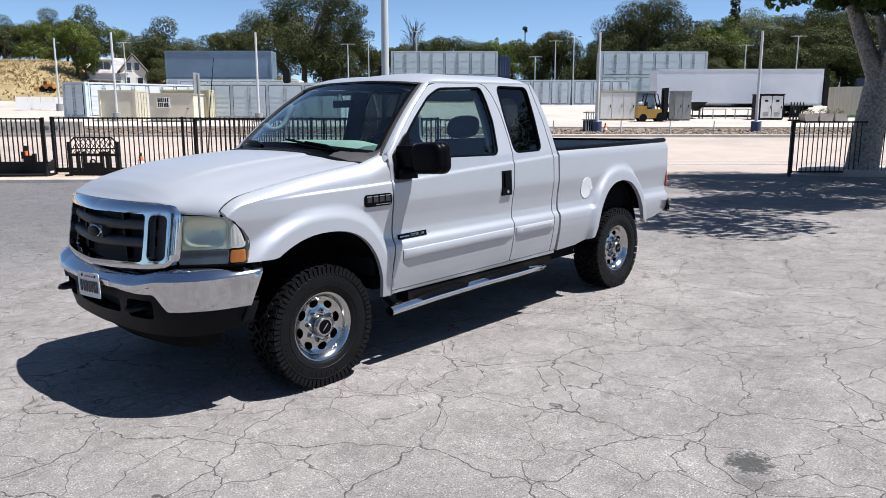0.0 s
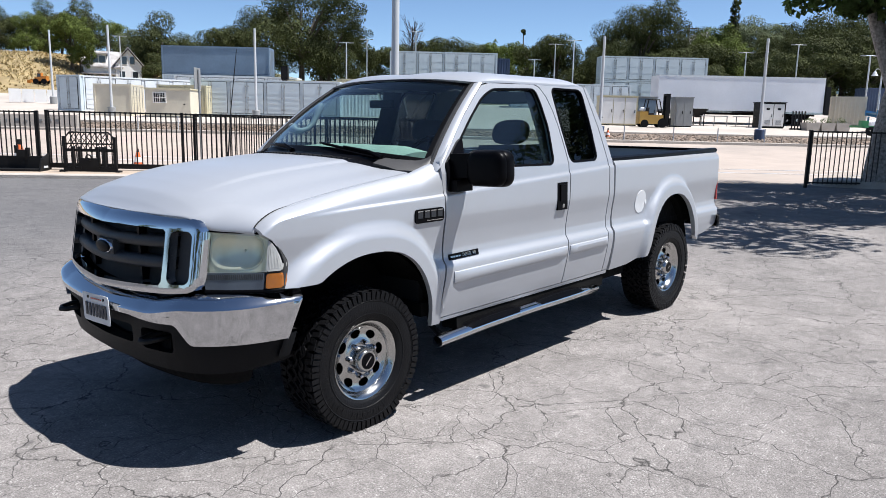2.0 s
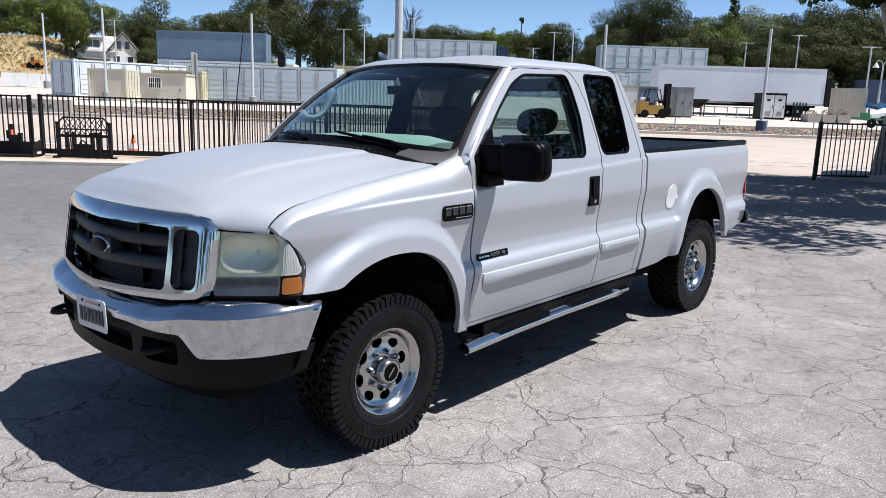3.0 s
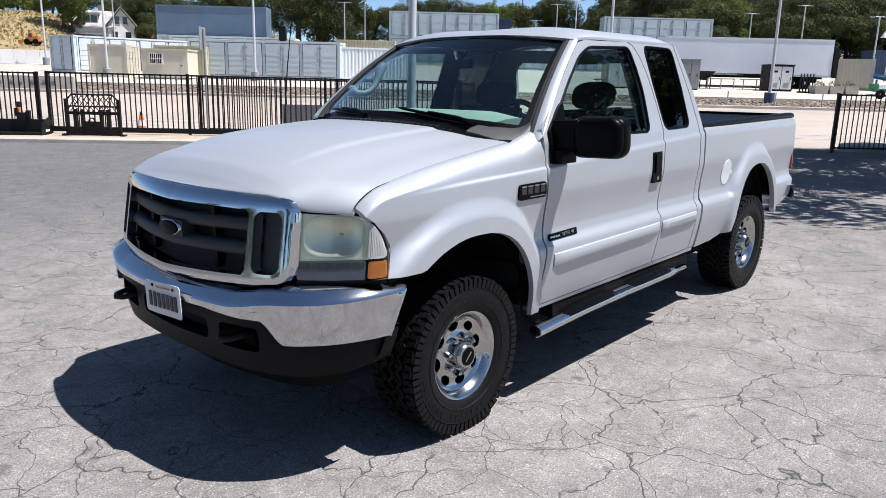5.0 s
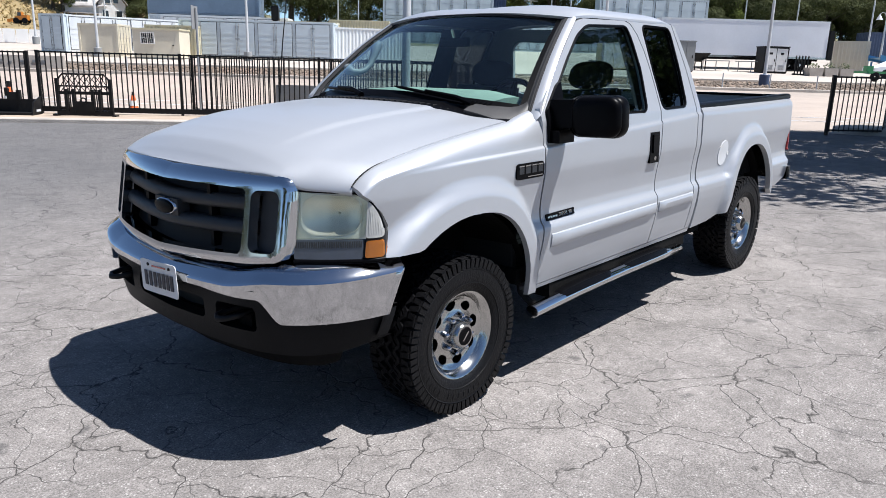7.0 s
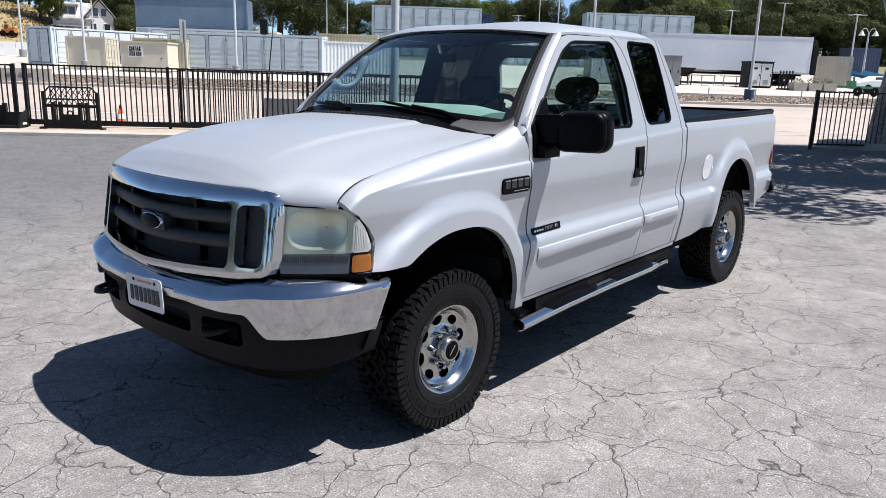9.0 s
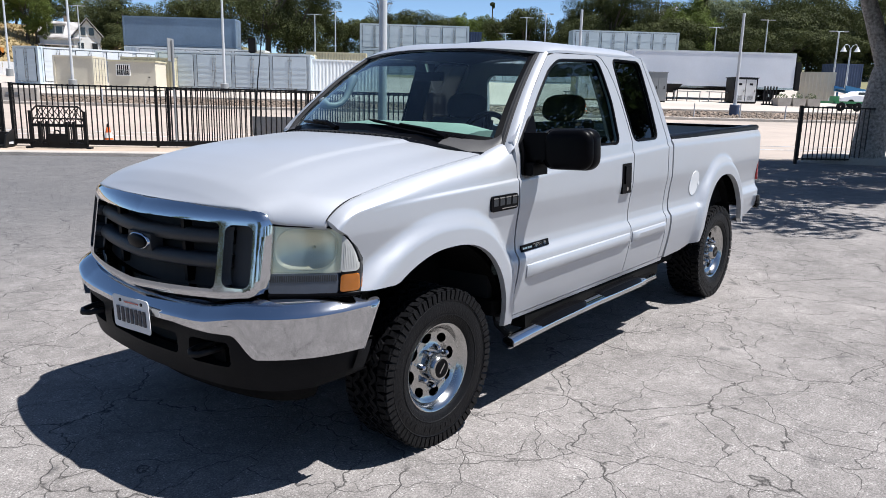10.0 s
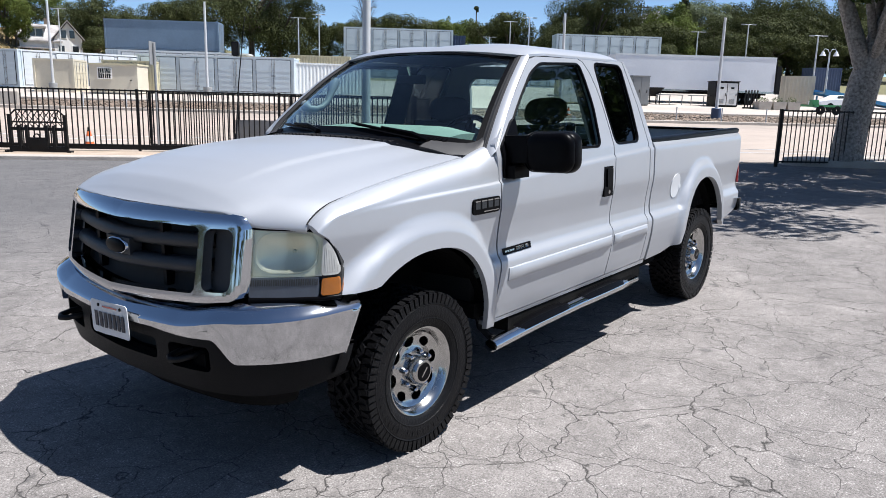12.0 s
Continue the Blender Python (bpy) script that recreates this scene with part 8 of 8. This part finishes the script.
def yard_machines():
    root = thing("loading_ramp", there(across(1548, 62), 62, -4), "blue steel loading ramp sloping across the yard", "ramp")
    b = bmesh.new()
    for y in (0, 1.9):
        v = [b.verts.new((x, y + w, z)) for w in (0, 0.12) for x, z in ((0, 1.15), (6.5, 0.15), (6.5, 0.4), (0, 1.6))]
        for f in ((0, 1, 2, 3), (7, 6, 5, 4), (0, 4, 5, 1), (2, 6, 7, 3), (0, 3, 7, 4), (1, 5, 6, 2)):
            b.faces.new([v[i] for i in f])
    part("side_beam", b, "ramp_blue", root)
    b = bmesh.new()
    v = [b.verts.new(p) for p in ((0, 0.12, 1.35), (6.5, 0.12, 0.25), (6.5, 1.9, 0.25), (0, 1.9, 1.35))]
    f = b.faces.new(v)
    r = bmesh.ops.extrude_face_region(b, geom=[f])
    bmesh.ops.translate(b, verts=[e for e in r["geom"] if isinstance(e, bmesh.types.BMVert)], vec=(0, 0, 0.06))
    part("deck", b, "ramp_blue", root)
    for x in (0.2, 2.6):
        for y in (0.1, 1.8):
            part("leg", boxes((x, x + 0.12, y, y + 0.12, 0, 1.1 - x * 0.17)), "ramp_blue", root)
    root = thing("flatbed_implement", there(across(1530, 52), 52.5, 0), "green low farm implement with black tyres", "implement")
    part("frame", bevelled(boxes((0, 3.6, 0, 0.12, 0.55, 0.7), (0, 3.6, 1.6, 1.72, 0.55, 0.7), (0, 0.12, 0, 1.72, 0.55, 0.7), (3.48, 3.6, 0, 1.72, 0.55, 0.7), (1.2, 1.35, 0, 1.72, 0.55, 0.7), (2.3, 2.45, 0, 1.72, 0.55, 0.7), (0.0, 0.5, 0.2, 0.6, 0.7, 1.05)), 0.02, 1), "green", root)
    for x in (0.6, 1.8, 3.0):
        b = bmesh.new()
        lathe(b, [(0.1, 0), (0.3, 0.03), (0.34, 0.12), (0.3, 0.22), (0.1, 0.24)], 18, pose(x, 0.2, 0.34, 90, 0, 0))
        part("tyre", b, "rubber", root, smooth=35)
    root = thing("parked_car", there(across(1545, 57), 57.5, 0), "white low car parked beside the ramp", "car")
    b = bmesh.new()
    prof = [(0, 0.35), (0, 0.75), (0.9, 0.9), (1.7, 1.28), (2.9, 1.3), (3.8, 0.95), (4.3, 0.85), (4.35, 0.35)]
    rings = [[b.verts.new((x, y + (0.12 if z > 1.0 and y < 0.5 else -0.12 if z > 1.0 else 0), z)) for x, z in prof] for y in (0, 1.7)]
    for k in range(len(prof)):
        q = (k + 1) % len(prof)
        b.faces.new((rings[0][k], rings[0][q], rings[1][q], rings[1][k]))
    b.faces.new(rings[0])
    b.faces.new(rings[1][::-1])
    part("body", bevelled(b, 0.05, 2), "trailer", root)
    b = boxes((1.4, 3.2, 0.03, 0.06, 0.95, 1.2))
    part("side_window", b, "pane", root)
    for x in (0.85, 3.45):
        b = bmesh.new()
        lathe(b, [(0, 0), (0.2, 0.01), (0.3, 0), (0.32, 0.05), (0.32, 0.2), (0, 0.2)], 20, pose(x, 0.18, 0.32, 90, 0, 0))
        part("wheel", b, "rubber", root, smooth=35)


yard_machines()


def dry_straw():
    rng = random.Random(77)
    bm = bmesh.new()
    for _ in range(5200):
        u, d = rng.uniform(-74, -40), rng.uniform(82, 112)
        if d < 90 and rng.random() < 0.75:
            continue
        p = at(u, d)
        h = rng.uniform(0.15, 0.4)
        for _ in range(4):
            a, w = rng.uniform(0, 6.28), rng.uniform(0.05, 0.12)
            o = Vector((math.cos(a), math.sin(a), 0))
            tip = p + Vector((rng.uniform(-0.25, 0.25), rng.uniform(-0.25, 0.25), h * rng.uniform(0.6, 1.1)))
            bm.faces.new([bm.verts.new(q) for q in (p - o * w, p + o * w, tip)])
    tagged(link("dry_straw", bm, "straw", recalc=False), "tufts of short dry straw on the hillside", "grass", kind="stuff")


dry_straw()


def yard_clutter():
    root = thing("hopper", there(across(1219, 61), 61.0), "black steel hopper on four legs beside the trailer", "hopper")
    b = bmesh.new()
    v = [b.verts.new(p) for p in ((0, 0, 1.4), (1.5, 0, 1.4), (1.5, 1.2, 1.4), (0, 1.2, 1.4), (0.55, 0.4, 0.7), (0.95, 0.4, 0.7), (0.95, 0.8, 0.7), (0.55, 0.8, 0.7))]
    for f in ((0, 1, 5, 4), (1, 2, 6, 5), (2, 3, 7, 6), (3, 0, 4, 7), (4, 5, 6, 7)):
        b.faces.new([v[i] for i in f])
    part("funnel", b, "steel_black", root)
    for x, y in ((0.3, 0.15), (1.15, 0.15), (0.3, 1.0), (1.15, 1.0)):
        part("leg", boxes((x, x + 0.07, y, y + 0.07, 0, 1.2)), "steel_black", root)
    root = thing("post_rack", there(across(1403, 58), 58.5), "low rack with upright black steel stakes", "rack")
    part("sill", boxes((-0.1, 1.1, -0.1, 0.1, 0, 0.12)), "steel_black", root)
    for i in range(5):
        part("stake", boxes((i * 0.24, i * 0.24 + 0.08, -0.04, 0.04, 0.1, 1.45)), "steel_black", root)
    root = thing("light_tower", there(across(503, 73), 73.0), "dark upright machine housing behind the containers", "machine")
    part("mast", bevelled(boxes((0.1, 0.55, 0.1, 0.5, 0, 2.6)), 0.03, 1), "steel_black", root)
    part("housing", bevelled(boxes((0, 0.66, 0, 0.6, 2.5, 3.75)), 0.05, 2), "steel_black", root)
    root = thing("power_pole", there(across(1212, 132), 132.0), "brown wooden power pole with a crossarm on the hill", "pole")
    b = bmesh.new()
    tube(b, [(0, 0, -0.3), (0, 0, 11.6)], [0.24, 0.15], 8)
    part("shaft", b, "bark_far", root, smooth=40)
    part("crossarm", boxes((-1.3, 1.3, -0.08, 0.08, 10.9, 11.1)), "bark_far", root)
    for x in (-1.15, -0.5, 0.5, 1.15):
        part("insulator", boxes((x - 0.06, x + 0.06, -0.06, 0.06, 11.1, 11.35)), "bark_far", root)
    # folded rails and a stack of crates near the lamp post by the road
    root = thing("rail_stack", there(across(1040, 46), 46.4, 8), "stack of pale metal rails leaning on a dark crate", "rails")
    part("crate", bevelled(boxes((0.1, 0.9, 0.3, 0.9, 0, 0.7)), 0.03, 1), "steel_black", root)
    for i in range(5):
        b = bmesh.new()
        tube(b, [(i * 0.16, 0, 0.02), (i * 0.16 + 0.1, 0.32, 1.25)], 0.03, 6)
        part("rail", b, "sign", root)
    part("cross_rail", boxes((-0.1, 1.0, 0.24, 0.30, 1.15, 1.21)), "sign", root)


yard_clutter()


def shade_tree():
    """The big tree by the fence, whose crown hangs over the yard."""
    base = at(across(1534, 21.0), 21.0)
    root = thing("shade_tree", Matrix.Translation(base), "large tree with mottled grey bark and hanging leaves", "tree")
    b = bmesh.new()
    tube(b, [(0, 0, -0.2), (0.0, 0, 0.15), (0.06, -0.06, 1.2), (0.16, -0.19, 2.4), (0.34, -0.44, 3.6), (0.5, -0.72, 5.4), (0.4, -0.9, 7.6)], [0.50, 0.44, 0.41, 0.40, 0.36, 0.27, 0.12], 22)
    part("trunk", b, "bark", root, smooth=60)
    ends = []
    rng = random.Random(31)
    for i in range(17):
        tgt = RGT * rng.uniform(-4.2, 3.5) + FWD * rng.uniform(-10.5, 0.2) + Vector((0, 0, rng.uniform(5.4, 8.6)))
        b = bmesh.new()
        mid = Vector((0.2, -0.3, 3.4)) * 0.5 + tgt * 0.5 + Vector((0, 0, 0.9))
        ends += [tgt, mid.lerp(tgt, 0.1)] if i % 2 else [tgt]
        tube(b, [(0.2, -0.3, 2.9 + 0.2 * (i % 4)), tuple(mid), tuple(tgt)], [0.13, 0.07, 0.02], 7)
        part("limb", b, "bark", root, smooth=60)
    b = bmesh.new()
    tube(b, [(0.15, -0.2, 2.5), (-0.35, 0.35, 4.2), (-0.8, 0.9, 6.0)], [0.26, 0.2, 0.08], 12)
    part("limb", b, "bark", root, smooth=60)
    ends.append(Vector((-0.8, 0.9, 6.2)))
    b = bmesh.new()
    lobes = [(e + Vector((rng.uniform(-1.2, 1.2), rng.uniform(-1.2, 1.2), rng.uniform(-0.3, 0.8))), rng.uniform(0.9, 1.7)) for e in ends for _ in range(3)]
    # extra lobes added on the sun's side, there to shade the trunk
    lobes += [(Vector(p), r) for p, r in (((0.4, -1.2, 4.2), 0.9), ((0.9, -2.0, 5.0), 1.2), ((0.6, -1.5, 3.5), 0.7), ((1.6, -2.6, 4.6), 1.2), ((1.2, -1.4, 5.6), 1.3))]
    lobes += [(Vector((0.26, -0.385, 0)) * h + Vector((rng.uniform(-0.7, 0.7), rng.uniform(-0.7, 0.7), 2.6 + h)), rng.uniform(0.9, 1.3)) for h in (2.6, 3.4, 4.2, 5.0, 5.8)]
    # twigs hanging low on the side of the yard
    for du, dd, z, r in ((-3.0, -0.6, 4.75, 0.40), (-2.5, -0.4, 4.95, 0.5), (-2.0, -0.8, 4.85, 0.45), (-1.5, -0.5, 4.75, 0.5), (-1.0, -0.9, 4.9, 0.55), (-0.5, -0.7, 4.6, 0.45), (0.9, -0.6, 4.5, 0.6), (-1.9, -0.3, 5.5, 0.8), (-0.9, -0.2, 5.6, 0.8)):
        lobes += [(RGT * du + FWD * dd + Vector((0, 0, z)), r)] * 2
    leaf_cloud(b, rng, lobes, 39000, 0.125, 0.6)
    part("crown", b, "leaf_near", root)
    # raised kerb bed at its foot
    k = bmesh.new()
    c = base
    ring = []
    for j in range(28):
        a = 2 * math.pi * j / 28
        ring.append(c + RGT * (2.9 + 4.4 * math.cos(a)) + FWD * (0.5 + 1.5 * math.sin(a)))
    top = [k.verts.new((p.x, p.y, near_height(p.x, p.y) + 0.17)) for p in ring]
    low = [k.verts.new((p.x + (p.x - c.x) * 0.02, p.y + (p.y - c.y) * 0.02, near_height(p.x, p.y) - 0.1)) for p in ring]
    for j in range(28):
        q = (j + 1) % 28
        k.faces.new((low[j], low[q], top[q], top[j]))
    k.faces.new(top)
    tagged(link("kerb_island", k, "kerb"), "raised concrete kerb island round the shade tree", "kerb", kind="structure")


shade_tree()
